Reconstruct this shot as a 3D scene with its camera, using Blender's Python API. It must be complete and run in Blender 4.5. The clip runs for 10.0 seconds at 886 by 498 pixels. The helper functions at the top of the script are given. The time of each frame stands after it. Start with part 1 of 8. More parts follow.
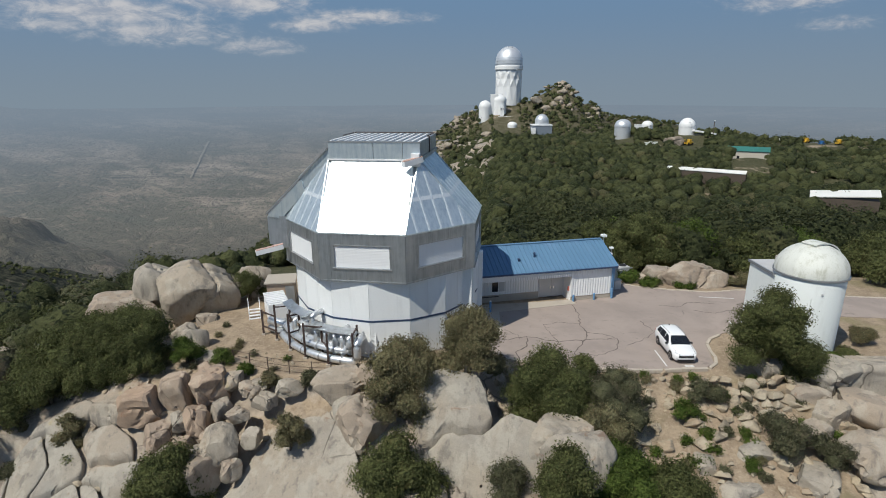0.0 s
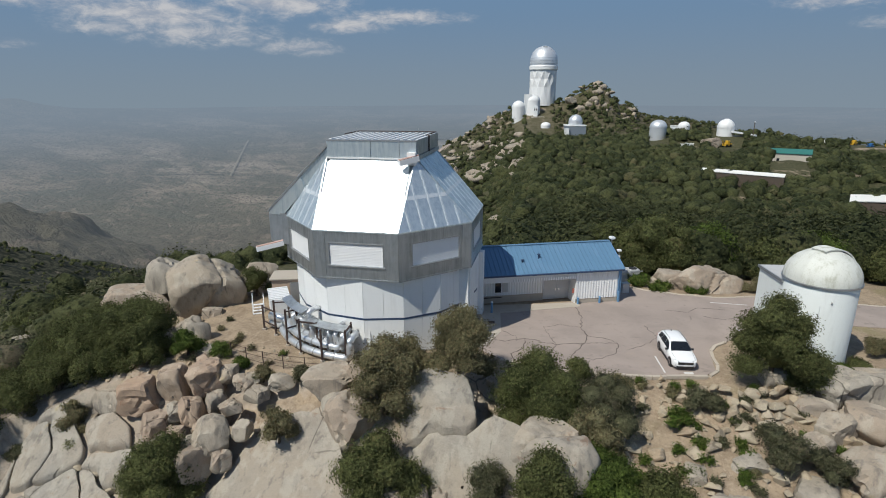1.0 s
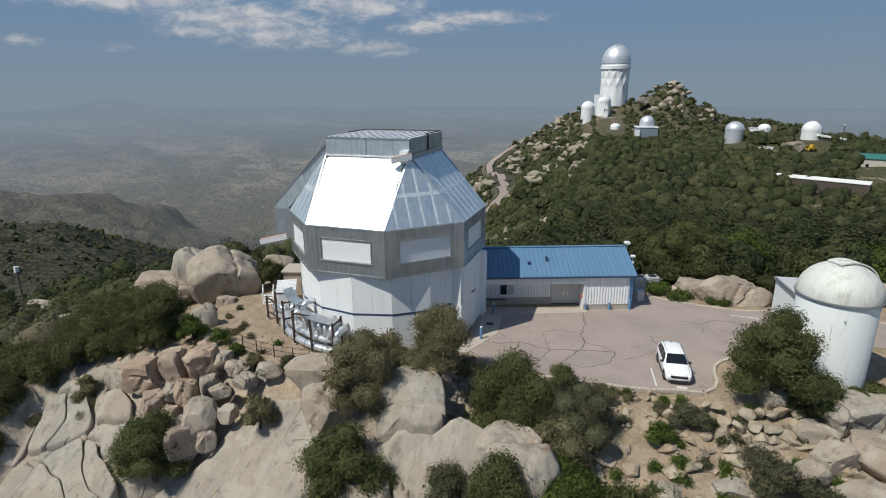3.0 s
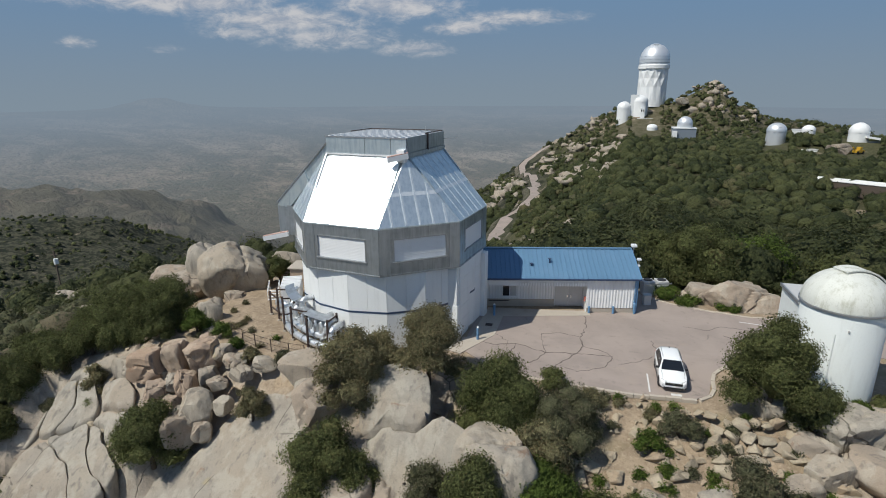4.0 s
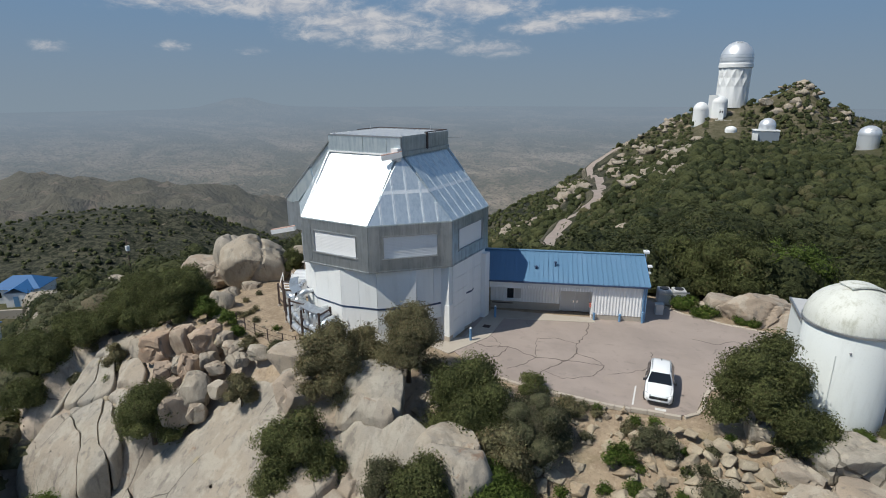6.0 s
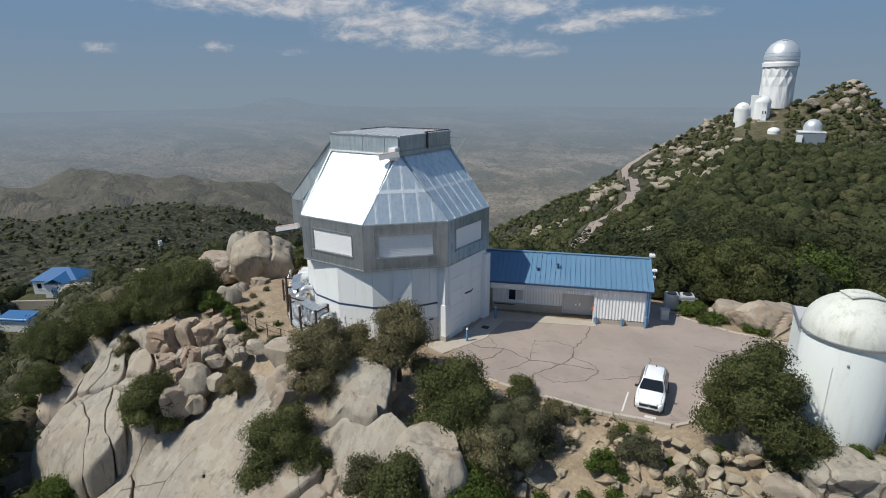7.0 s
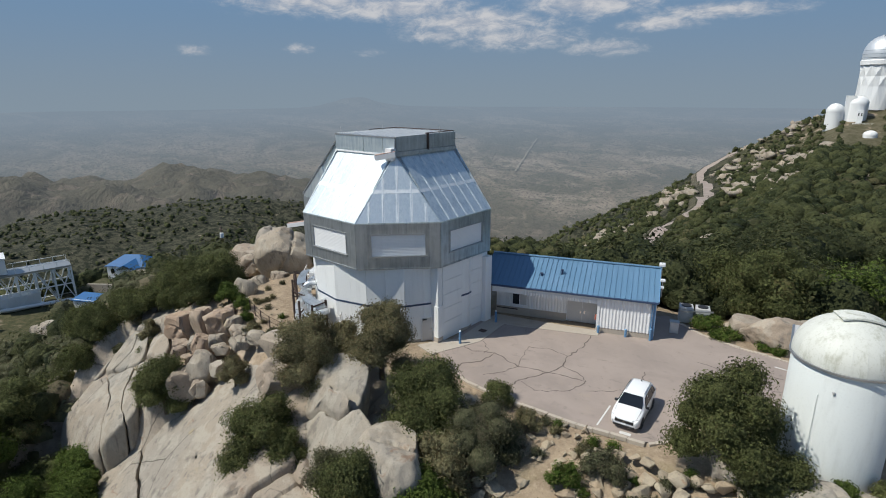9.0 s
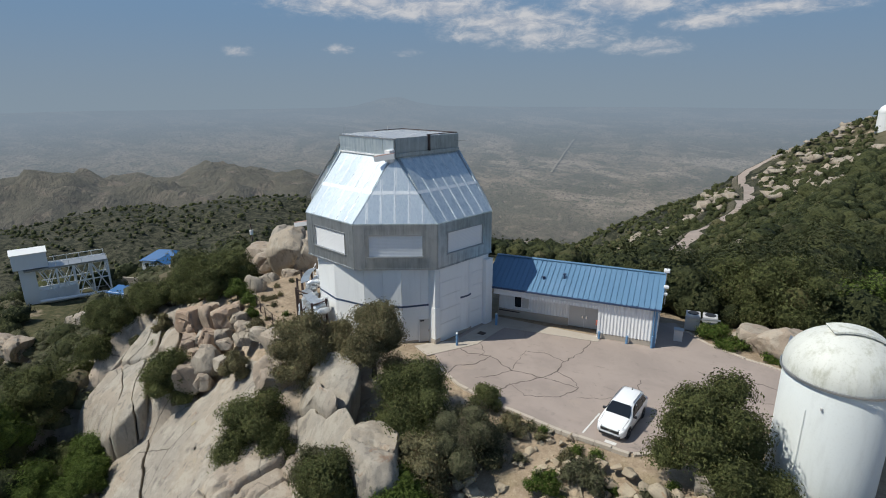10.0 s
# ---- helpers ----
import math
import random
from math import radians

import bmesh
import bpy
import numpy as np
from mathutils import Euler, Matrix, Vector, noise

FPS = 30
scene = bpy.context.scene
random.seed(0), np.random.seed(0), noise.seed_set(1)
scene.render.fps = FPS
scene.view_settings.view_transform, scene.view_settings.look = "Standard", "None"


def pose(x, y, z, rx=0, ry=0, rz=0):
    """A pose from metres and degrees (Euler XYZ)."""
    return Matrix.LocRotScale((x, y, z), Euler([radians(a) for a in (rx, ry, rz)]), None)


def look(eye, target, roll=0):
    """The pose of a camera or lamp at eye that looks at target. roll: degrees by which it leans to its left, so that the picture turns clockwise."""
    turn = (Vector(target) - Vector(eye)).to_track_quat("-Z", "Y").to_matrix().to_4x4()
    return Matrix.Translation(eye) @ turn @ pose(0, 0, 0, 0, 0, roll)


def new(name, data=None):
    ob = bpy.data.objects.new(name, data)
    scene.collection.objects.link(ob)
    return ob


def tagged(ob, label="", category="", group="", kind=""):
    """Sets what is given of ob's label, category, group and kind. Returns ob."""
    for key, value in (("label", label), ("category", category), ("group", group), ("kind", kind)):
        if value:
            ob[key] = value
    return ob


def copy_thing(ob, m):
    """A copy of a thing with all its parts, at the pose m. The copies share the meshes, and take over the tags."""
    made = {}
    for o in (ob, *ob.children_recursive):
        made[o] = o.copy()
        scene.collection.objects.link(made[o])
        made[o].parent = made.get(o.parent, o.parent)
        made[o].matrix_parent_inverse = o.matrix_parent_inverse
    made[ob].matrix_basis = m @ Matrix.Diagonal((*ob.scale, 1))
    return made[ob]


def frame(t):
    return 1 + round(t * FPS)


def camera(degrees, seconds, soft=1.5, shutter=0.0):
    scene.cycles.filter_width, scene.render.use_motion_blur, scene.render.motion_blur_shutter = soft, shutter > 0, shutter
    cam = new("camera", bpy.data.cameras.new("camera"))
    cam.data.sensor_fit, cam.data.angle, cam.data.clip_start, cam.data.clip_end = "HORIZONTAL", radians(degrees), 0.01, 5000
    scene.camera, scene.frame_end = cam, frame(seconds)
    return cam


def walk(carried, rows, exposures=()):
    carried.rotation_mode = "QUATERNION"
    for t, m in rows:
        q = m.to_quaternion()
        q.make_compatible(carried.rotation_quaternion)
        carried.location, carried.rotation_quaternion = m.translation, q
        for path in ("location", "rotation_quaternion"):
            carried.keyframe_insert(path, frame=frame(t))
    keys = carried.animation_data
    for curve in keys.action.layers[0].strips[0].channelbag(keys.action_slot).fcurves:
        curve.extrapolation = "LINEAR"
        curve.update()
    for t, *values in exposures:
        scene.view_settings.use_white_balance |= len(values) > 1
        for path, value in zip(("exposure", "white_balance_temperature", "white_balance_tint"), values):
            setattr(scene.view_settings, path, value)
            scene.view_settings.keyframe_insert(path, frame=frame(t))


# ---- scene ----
cam = camera(77.8, 10.0, soft=1.0)
PATH = [
    (0.0, 0.604, -1.149, 21.095, 0.800, -16.315, -0.24),
    (0.5, 2.105, -1.054, 21.035, 2.595, -16.298, -0.24),
    (1.0, 3.615, -0.930, 20.984, 4.403, -16.282, -0.24),
    (1.5, 5.130, -0.771, 20.940, 6.218, -16.266, -0.25),
    (2.0, 6.647, -0.575, 20.902, 8.040, -16.251, -0.25),
    (2.5, 8.161, -0.340, 20.867, 9.864, -16.237, -0.25),
    (4.0, 12.654, 0.630, 20.776, 15.342, -16.197, -0.26),
    (4.5, 14.126, 1.045, 20.749, 17.165, -16.184, -0.26),
    (5.0, 15.581, 1.509, 20.722, 18.987, -16.173, -0.26),
    (5.5, 17.017, 2.022, 20.698, 20.806, -16.162, -0.26),
    (7.0, 21.195, 3.848, 20.650, 26.260, -16.133, -0.27),
    (7.5, 22.540, 4.550, 20.647, 28.081, -16.124, -0.27),
    (8.0, 23.860, 5.296, 20.654, 29.907, -16.116, -0.28),
    (8.5, 25.155, 6.084, 20.675, 31.739, -16.109, -0.28),
    (9.0, 26.425, 6.912, 20.711, 33.581, -16.102, -0.28),
    (9.5, 27.669, 7.777, 20.766, 35.436, -16.096, -0.28),
    (10.0, 28.889, 8.674, 20.845, 37.308, -16.091, -0.29),
]


def flight(yaw, pitch):
    """A unit way from compass turn (to the left) and pitch."""
    a, b = radians(yaw), radians(pitch)
    return Vector((-math.sin(a) * math.cos(b), math.cos(a) * math.cos(b), math.sin(b)))


walk(cam, [(t, look((x, y, z), Vector((x, y, z)) + flight(yaw, pitch), roll)) for t, x, y, z, yaw, pitch, roll in PATH], [(0.0, -0.04), (5.0, 0.0), (10.0, 0.07)])

# ---- sky and sun ----
SUN_TO = Vector((-0.42, -0.42, 0.81)).normalized()
sun = new("sun", bpy.data.lights.new("sun", "SUN"))
sun.data.energy, sun.data.angle, sun.data.color = 4.1, radians(0.53), (1.0, 0.968, 0.87)
sun.matrix_world = look(SUN_TO * 100, (0, 0, 0))

world = bpy.data.worlds.new("sky")
scene.world = world
world.use_nodes = True


def node(tree, kind, **inputs):
    """A node with its inputs set by name (spaces as underscores) to values or sockets; keys in capitals set properties."""
    n = tree.nodes.new(kind)
    if "OP" in inputs:
        n.operation = inputs.pop("OP")
    if "BLEND" in inputs:
        n.data_type, n.blend_type = "RGBA", inputs.pop("BLEND")
    if "FEATURE" in inputs:
        n.feature = inputs.pop("FEATURE")
    for key, v in inputs.items():
        if key.startswith("i") and key[1:].isdigit():
            s = n.inputs[int(key[1:])]
        else:
            s = n.inputs[key.replace("_", " ")]
        if isinstance(v, bpy.types.NodeSocket):
            tree.links.new(v, s)
        elif isinstance(v, tuple) and len(v) == 3 and s.type == "RGBA":
            s.default_value = (*v, 1)
        else:
            s.default_value = v
    return n


def math_node(tree, op, *args):
    return node(tree, "ShaderNodeMath", OP=op, **{"i%d" % i: a for i, a in enumerate(args)}).outputs[0]


def mix_colour(tree, fac, a, b, blend="MIX"):
    n = tree.nodes.new("ShaderNodeMix")
    n.data_type, n.blend_type = "RGBA", blend
    for s, v in ((n.inputs[0], fac), (n.inputs[6], a), (n.inputs[7], b)):
        if isinstance(v, bpy.types.NodeSocket):
            tree.links.new(v, s)
        else:
            s.default_value = (*v, 1) if isinstance(v, tuple) else v
    return n.outputs[2]


def span(tree, value, lo, hi, out0=0.0, out1=1.0):
    n = tree.nodes.new("ShaderNodeMapRange")
    n.interpolation_type = "SMOOTHSTEP"
    tree.links.new(value, n.inputs[0])
    for i, v in enumerate((lo, hi, out0, out1)):
        n.inputs[i + 1].default_value = v
    return n.outputs[0]


def noise_at(tree, vec, scale, detail=4.0, rough=0.55, distort=0.0):
    n = node(tree, "ShaderNodeTexNoise", Vector=vec, Scale=scale, Detail=detail, Roughness=rough, Distortion=distort)
    return n.outputs["Fac"] if "Fac" in n.outputs else n.outputs[0]


def build_sky():
    """A clear desert sky with a dusty horizon and a few flat fair-weather clouds."""
    t = world.node_tree
    t.nodes.clear()
    out = t.nodes.new("ShaderNodeOutputWorld")
    bg = t.nodes.new("ShaderNodeBackground")
    sky = t.nodes.new("ShaderNodeTexSky")
    sky.sky_type, sky.sun_disc = "NISHITA", False
    sky.sun_elevation, sky.sun_rotation = math.asin(SUN_TO.z), math.atan2(SUN_TO.x, SUN_TO.y)
    sky.altitude, sky.air_density, sky.dust_density, sky.ozone_density = 2100, 1.0, 0.3, 1.0
    way = t.nodes.new("ShaderNodeTexCoord").outputs["Generated"]
    sep = node(t, "ShaderNodeSeparateXYZ", Vector=way)
    x, y, z = sep.outputs
    el = math_node(t, "MULTIPLY", math_node(t, "ARCSINE", z), 57.2958)
    az = math_node(t, "MULTIPLY", math_node(t, "ARCTAN2", math_node(t, "MULTIPLY", x, -1.0), y), 57.2958)
    # dusty air low over the desert
    haze = span(t, el, 40.0, 6.0)
    dust = mix_colour(t, span(t, el, -2.5, 10.0), HAZE_LOW, HAZE_HIGH)
    base = mix_colour(t, 1.0, sky.outputs[0], SKY_TINT, "MULTIPLY")
    col = mix_colour(t, haze, base, dust)
    # clouds: turn, height, half width, half height in degrees, weight
    at = node(t, "ShaderNodeCombineXYZ", X=math_node(t, "MULTIPLY", az, 0.45), Y=el, Z=0.0).outputs[0]
    wob = noise_at(t, at, 0.9, 7.0, 0.66, 0.5)
    fine = noise_at(t, at, 3.2, 5.0, 0.6)
    total = None
    for a, e, w, h, k in CLOUDS:
        dx = math_node(t, "DIVIDE", math_node(t, "SUBTRACT", az, a), w * 1.25)
        dy = math_node(t, "DIVIDE", math_node(t, "SUBTRACT", el, e), h * 1.3)
        r2 = math_node(t, "ADD", math_node(t, "MULTIPLY", dx, dx), math_node(t, "MULTIPLY", dy, dy))
        g = math_node(t, "MULTIPLY", math_node(t, "EXPONENT", math_node(t, "MULTIPLY", r2, -1.0)), k)
        total = g if total is None else math_node(t, "MAXIMUM", total, g)
    ragged = math_node(t, "ADD", math_node(t, "MULTIPLY", math_node(t, "SUBTRACT", wob, 0.5), 1.5), math_node(t, "MULTIPLY", math_node(t, "SUBTRACT", fine, 0.5), 0.6))
    cover = math_node(t, "MULTIPLY", span(t, math_node(t, "ADD", total, ragged), 0.15, 1.25), span(t, total, 0.04, 0.4))
    shade = mix_colour(t, span(t, wob, 0.35, 0.65), (4.2, 4.4, 4.9), (6.6, 6.4, 6.3))
    col = mix_colour(t, math_node(t, "MULTIPLY", cover, 0.75), col, shade)
    t.links.new(col, bg.inputs["Color"])
    bg.inputs["Strength"].default_value = 0.1
    t.links.new(bg.outputs[0], out.inputs[0])


SKY_TINT = (1.45, 1.38, 1.25)
HAZE_LOW, HAZE_HIGH = (2.18, 2.78, 3.36), (1.48, 2.52, 3.95)
CLOUDS = [
    (45.0, 7.9, 6.88, 0.88, 1.05), (38.0, 7.6, 6.25, 1.00, 1.16), (30.5, 6.3, 6.25, 1.00, 1.16), (27.0, 4.9, 6.25, 0.88, 0.89),
    (33.5, 5.2, 3.25, 0.62, 0.84), (20.0, 7.7, 5.25, 1.00, 1.16), (13.2, 5.8, 3.00, 0.56, 1.05), (8.5, 6.6, 5.25, 0.56, 1.00),
    (17.8, 3.9, 3.25, 0.62, 0.89), (56.6, 3.6, 1.12, 0.38, 0.84), (47.3, 3.9, 1.12, 0.38, 0.79), (40.7, 3.6, 1.25, 0.38, 0.63),
    (-29.6, 7.0, 4.25, 0.75, 0.89), (-33.3, 4.9, 2.00, 0.50, 0.73),
]
build_sky()


# ---- materials ----
def material(name, rough=0.7, metal=0.0):
    m = bpy.data.materials.new(name)
    m.use_nodes = True
    t = m.node_tree
    b = t.nodes["Principled BSDF"]
    b.inputs["Roughness"].default_value, b.inputs["Metallic"].default_value = rough, metal
    return m, t, b


def put(t, b, name, v):
    s = b.inputs[name]
    if isinstance(v, bpy.types.NodeSocket):
        t.links.new(v, s)
    else:
        s.default_value = (*v, 1) if isinstance(v, tuple) else v


def bump(t, b, height, strength=0.4, distance=0.05):
    n = node(t, "ShaderNodeBump", Strength=strength, Distance=distance, Height=height)
    t.links.new(n.outputs[0], b.inputs["Normal"])


def place(t):
    return t.nodes.new("ShaderNodeNewGeometry").outputs["Position"]


def stretched(t, vec, sx, sy, sz):
    return node(t, "ShaderNodeVectorMath", OP="MULTIPLY", i0=vec, i1=(sx, sy, sz)).outputs[0]


def chance(t):
    return t.nodes.new("ShaderNodeObjectInfo").outputs["Random"]


def painted(name, colour, rough=0.5, grime=(0.35, 0.33, 0.30), amount=0.25, streak=(1.5, 1.5, 0.25), spread=0.06, bumpy=0.05, metal=0.0):
    """Weathered paint or sheet: drawn-out stains, fine speckle and a slight difference from piece to piece."""
    m, t, b = material(name, rough, metal)
    p = place(t)
    s1 = noise_at(t, stretched(t, p, *streak), 1.0, 5.0, 0.62)
    s2 = noise_at(t, p, 9.0, 3.0)
    col = mix_colour(t, math_node(t, "MULTIPLY", span(t, s1, 0.48, 0.78), amount), colour, grime)
    col = mix_colour(t, math_node(t, "MULTIPLY", span(t, s2, 0.5, 0.8), amount * 0.5), col, grime)
    dark = tuple(c * (1 - spread * 2) for c in colour)
    col = mix_colour(t, math_node(t, "MULTIPLY", chance(t), 0.5), col, dark)
    put(t, b, "Base Color", col)
    put(t, b, "Roughness", span(t, s1, 0.3, 0.8, max(rough - 0.08, 0.05), min(rough + 0.12, 1)))
    if bumpy:
        bump(t, b, s2, bumpy, 0.01)
    return m


def aluminium(name, colour=(0.70, 0.765, 0.79), rough=0.40, dull=(0.50, 0.565, 0.60), metal=0.65):
    """Bare weathered sheet aluminium with run-off streaks."""
    m, t, b = material(name, rough, metal)
    p = place(t)
    runs = noise_at(t, stretched(t, p, 3.5, 3.5, 0.35), 1.0, 6.0, 0.65)
    blot = noise_at(t, p, 0.9, 5.0, 0.6)
    rnd = chance(t)
    k = math_node(t, "ADD", math_node(t, "MULTIPLY", runs, 0.6), math_node(t, "MULTIPLY", blot, 0.4))
    col = mix_colour(t, span(t, k, 0.4, 0.68), colour, dull)
    col = mix_colour(t, math_node(t, "MULTIPLY", rnd, 0.3), col, (0.60, 0.66, 0.72))
    put(t, b, "Base Color", col)
    r = math_node(t, "ADD", span(t, k, 0.35, 0.7, rough - 0.05, rough + 0.12), math_node(t, "MULTIPLY", rnd, 0.06))
    put(t, b, "Roughness", r)
    bump(t, b, noise_at(t, p, 1.1, 3.0), 0.2, 0.06)
    return m


def granite(name, tone=(1.0, 1.0, 1.0), spread=0.5, relief=0.5):
    """Weathered granite: broad pale washes, rain-dark runs, rust and lichen patches, hairline joints and a fine speckle."""
    m, t, b = material(name, 0.9)
    b.inputs["Specular IOR Level"].default_value = 0.25
    p = place(t)
    big = noise_at(t, p, 0.16, 5.0, 0.6, 0.4)
    mid = noise_at(t, p, 0.9, 6.0, 0.65)
    fine = noise_at(t, p, 14.0, 4.0, 0.7)
    coarse = noise_at(t, p, 3.2, 5.0, 0.7)
    runs = noise_at(t, stretched(t, p, 1.3, 1.3, 0.16), 1.0, 5.0, 0.6)
    wash = noise_at(t, stretched(t, p, 0.7, 0.7, 0.3), 1.0, 6.0, 0.65)
    col = mix_colour(t, span(t, big, 0.36, 0.62), (0.40, 0.345, 0.28), (0.355, 0.325, 0.285))
    col = mix_colour(t, span(t, chance(t), 0.3, 1.0, 0.0, spread), col, (0.35, 0.262, 0.20))
    col = mix_colour(t, math_node(t, "MULTIPLY", span(t, mid, 0.5, 0.68), 0.40), col, (0.25, 0.215, 0.18))
    col = mix_colour(t, math_node(t, "MULTIPLY", span(t, runs, 0.53, 0.66), 0.65), col, (0.18, 0.163, 0.148))
    col = mix_colour(t, math_node(t, "MULTIPLY", span(t, wash, 0.50, 0.60), 0.55), col, (0.48, 0.435, 0.37))
    col = mix_colour(t, math_node(t, "MULTIPLY", span(t, noise_at(t, p, 0.42, 4.0), 0.68, 0.76), 0.45), col, (0.46, 0.37, 0.19))
    col = mix_colour(t, math_node(t, "MULTIPLY", span(t, noise_at(t, p, 0.55, 6.0, 0.7, 0.6), 0.62, 0.69), 0.6), col, (0.27, 0.165, 0.105))
    col = mix_colour(t, math_node(t, "MULTIPLY", span(t, fine, 0.5, 0.8), 0.30), col, (0.55, 0.49, 0.41))
    col = mix_colour(t, math_node(t, "MULTIPLY", span(t, fine, 0.5, 0.25), 0.28), col, (0.17, 0.15, 0.13))
    col = mix_colour(t, math_node(t, "MULTIPLY", span(t, coarse, 0.58, 0.68), 0.35), col, (0.17, 0.148, 0.125))
    # hairline joints
    warp = node(t, "ShaderNodeVectorMath", OP="ADD", i0=p, i1=node(t, "ShaderNodeTexNoise", Vector=p, Scale=0.5, Detail=5.0).outputs["Color"]).outputs[0]
    cell = node(t, "ShaderNodeTexVoronoi", FEATURE="DISTANCE_TO_EDGE", Vector=stretched(t, warp, 1.0, 0.8, 0.55), Scale=0.17).outputs["Distance"]
    line = math_node(t, "MULTIPLY", span(t, cell, 0.008, 0.003), span(t, big, 0.48, 0.56))
    col = mix_colour(t, math_node(t, "MULTIPLY", line, 0.65), col, (0.07, 0.06, 0.05))
    col = mix_colour(t, 1.0, col, tone, "MULTIPLY")
    put(t, b, "Base Color", col)
    h = math_node(t, "ADD", math_node(t, "MULTIPLY", mid, 0.7), math_node(t, "ADD", math_node(t, "MULTIPLY", fine, 0.08), math_node(t, "MULTIPLY", coarse, 0.40)))
    h = math_node(t, "SUBTRACT", h, math_node(t, "MULTIPLY", line, 0.5))
    bump(t, b, h, relief, 0.30)
    return m


def leafage(name, dark, light, dry=(0.16, 0.13, 0.06), dryness=0.10, grain=0.34, scale=0.35, clump=5.0):
    m, t, b = material(name, 0.75)
    b.inputs["Specular IOR Level"].default_value = 0.15
    geo = t.nodes.new("ShaderNodeNewGeometry")
    rnd = geo.outputs["Random Per Island"]
    p = geo.outputs["Position"]
    patch = noise_at(t, p, scale, 3.0)
    if scale < 0.2:
        cell = node(t, "ShaderNodeTexVoronoi", Vector=p, Scale=0.14).outputs["Color"]
        patch = math_node(t, "ADD", math_node(t, "MULTIPLY", patch, 0.5), math_node(t, "MULTIPLY", node(t, "ShaderNodeSeparateColor", Color=cell).outputs[0], 0.5))
    tree = chance(t)
    k = math_node(t, "ADD", math_node(t, "MULTIPLY", rnd, grain), math_node(t, "MULTIPLY", patch, 1.15 - grain))
    col = mix_colour(t, span(t, k, 0.25, 0.95), dark, light)
    col = mix_colour(t, math_node(t, "MULTIPLY", span(t, math_node(t, "FRACT", math_node(t, "MULTIPLY", rnd, 17.3)), 1.0 - dryness, 1.0), 0.8), col, dry)
    col = mix_colour(t, math_node(t, "MULTIPLY", tree, 0.25), col, (dark[0] * 0.8, dark[1] * 0.75, dark[2] * 0.8))
    put(t, b, "Base Color", col)
    spray = noise_at(t, p, clump, 4.0, 0.75)
    col = mix_colour(t, math_node(t, "MULTIPLY", span(t, spray, 0.52, 0.68), 0.55), col, tuple(min(c * 1.25, 1) for c in light))
    col = mix_colour(t, math_node(t, "MULTIPLY", span(t, spray, 0.48, 0.34), 0.6), col, tuple(c * 0.55 for c in dark))
    put(t, b, "Base Color", col)
    bump(t, b, spray, 1.0, 1.2 / clump)
    thin = node(t, "ShaderNodeBsdfTranslucent", Color=col)
    mixer = node(t, "ShaderNodeMixShader", i0=0.2, i1=b.outputs[0], i2=thin.outputs[0])
    t.links.new(mixer.outputs[0], t.nodes["Material Output"].inputs[0])
    return m


def plain(name, colour, rough=0.6, metal=0.0, spread=0.12, scale=6.0):
    """A small plain part: one colour with faint mottling."""
    m, t, b = material(name, rough, metal)
    n = noise_at(t, place(t), scale, 4.0)
    put(t, b, "Base Color", mix_colour(t, n, tuple(c * (1 - spread) for c in colour), tuple(min(c * (1 + spread), 1) for c in colour)))
    return m


ALU = aluminium("sheet_aluminium", (0.72, 0.785, 0.80), 0.33, (0.47, 0.56, 0.615), 0.72)
ALU_SEAM = aluminium("bright_seam_aluminium", (0.84, 0.86, 0.86), 0.42, (0.66, 0.71, 0.74), 0.5)
ALU_BAND = aluminium("grey_aluminium_cladding", (0.50, 0.525, 0.54), 0.38, (0.30, 0.315, 0.325), 0.85)
ALU_PIPE = aluminium("pipe_jacket", (0.80, 0.81, 0.82), 0.28, (0.55, 0.56, 0.57))
SHUTTER = painted("white_shutter", (0.80, 0.81, 0.82), 0.45, amount=0.12)
WALL = painted("white_wall_panel", (0.81, 0.825, 0.825), 0.5, (0.45, 0.45, 0.45), 0.28, spread=0.03)
SIDING = painted("white_siding", (0.80, 0.81, 0.82), 0.45, (0.5, 0.48, 0.44), 0.15)
NAVY = plain("navy_trim", (0.035, 0.06, 0.12), 0.5)
BLUE = painted("blue_metal_roof", (0.115, 0.225, 0.35), 0.42, (0.16, 0.26, 0.40), 0.35, (0.5, 0.5, 0.5), 0.05)
BLUE_TRIM = plain("pale_blue_trim", (0.12, 0.25, 0.42), 0.5)
CONCRETE = painted("concrete", (0.44, 0.39, 0.33), 0.9, (0.25, 0.22, 0.19), 0.5, (0.8, 0.8, 0.8), bumpy=0.3)
STEEL = plain("dark_rusty_steel", (0.055, 0.035, 0.03), 0.75)
GREY_STEEL = plain("galvanised_steel", (0.42, 0.43, 0.44), 0.45, 0.8)
DOOR_GREY = painted("grey_door", (0.52, 0.52, 0.52), 0.5, amount=0.3)
DARK_GLASS = plain("dark_glass", (0.012, 0.015, 0.02), 0.08)
FADED = plain("faded_red_paint", (0.46, 0.30, 0.25), 0.7)
RED = plain("faded_red", (0.40, 0.12, 0.09), 0.6)
TAN = plain("tan_panel", (0.42, 0.32, 0.24), 0.7)
RUBBER = plain("tyre_rubber", (0.015, 0.015, 0.016), 0.85)
CARPAINT = plain("white_car_paint", (0.82, 0.83, 0.84), 0.22, spread=0.01)
CHROME = plain("bright_metal", (0.7, 0.7, 0.72), 0.2, 1.0)
BLACK = plain("black_plastic", (0.02, 0.02, 0.022), 0.5)
AMBER = plain("lamp_glass", (0.55, 0.56, 0.58), 0.12)
ROCK = granite("granite", (0.905, 0.895, 0.865))
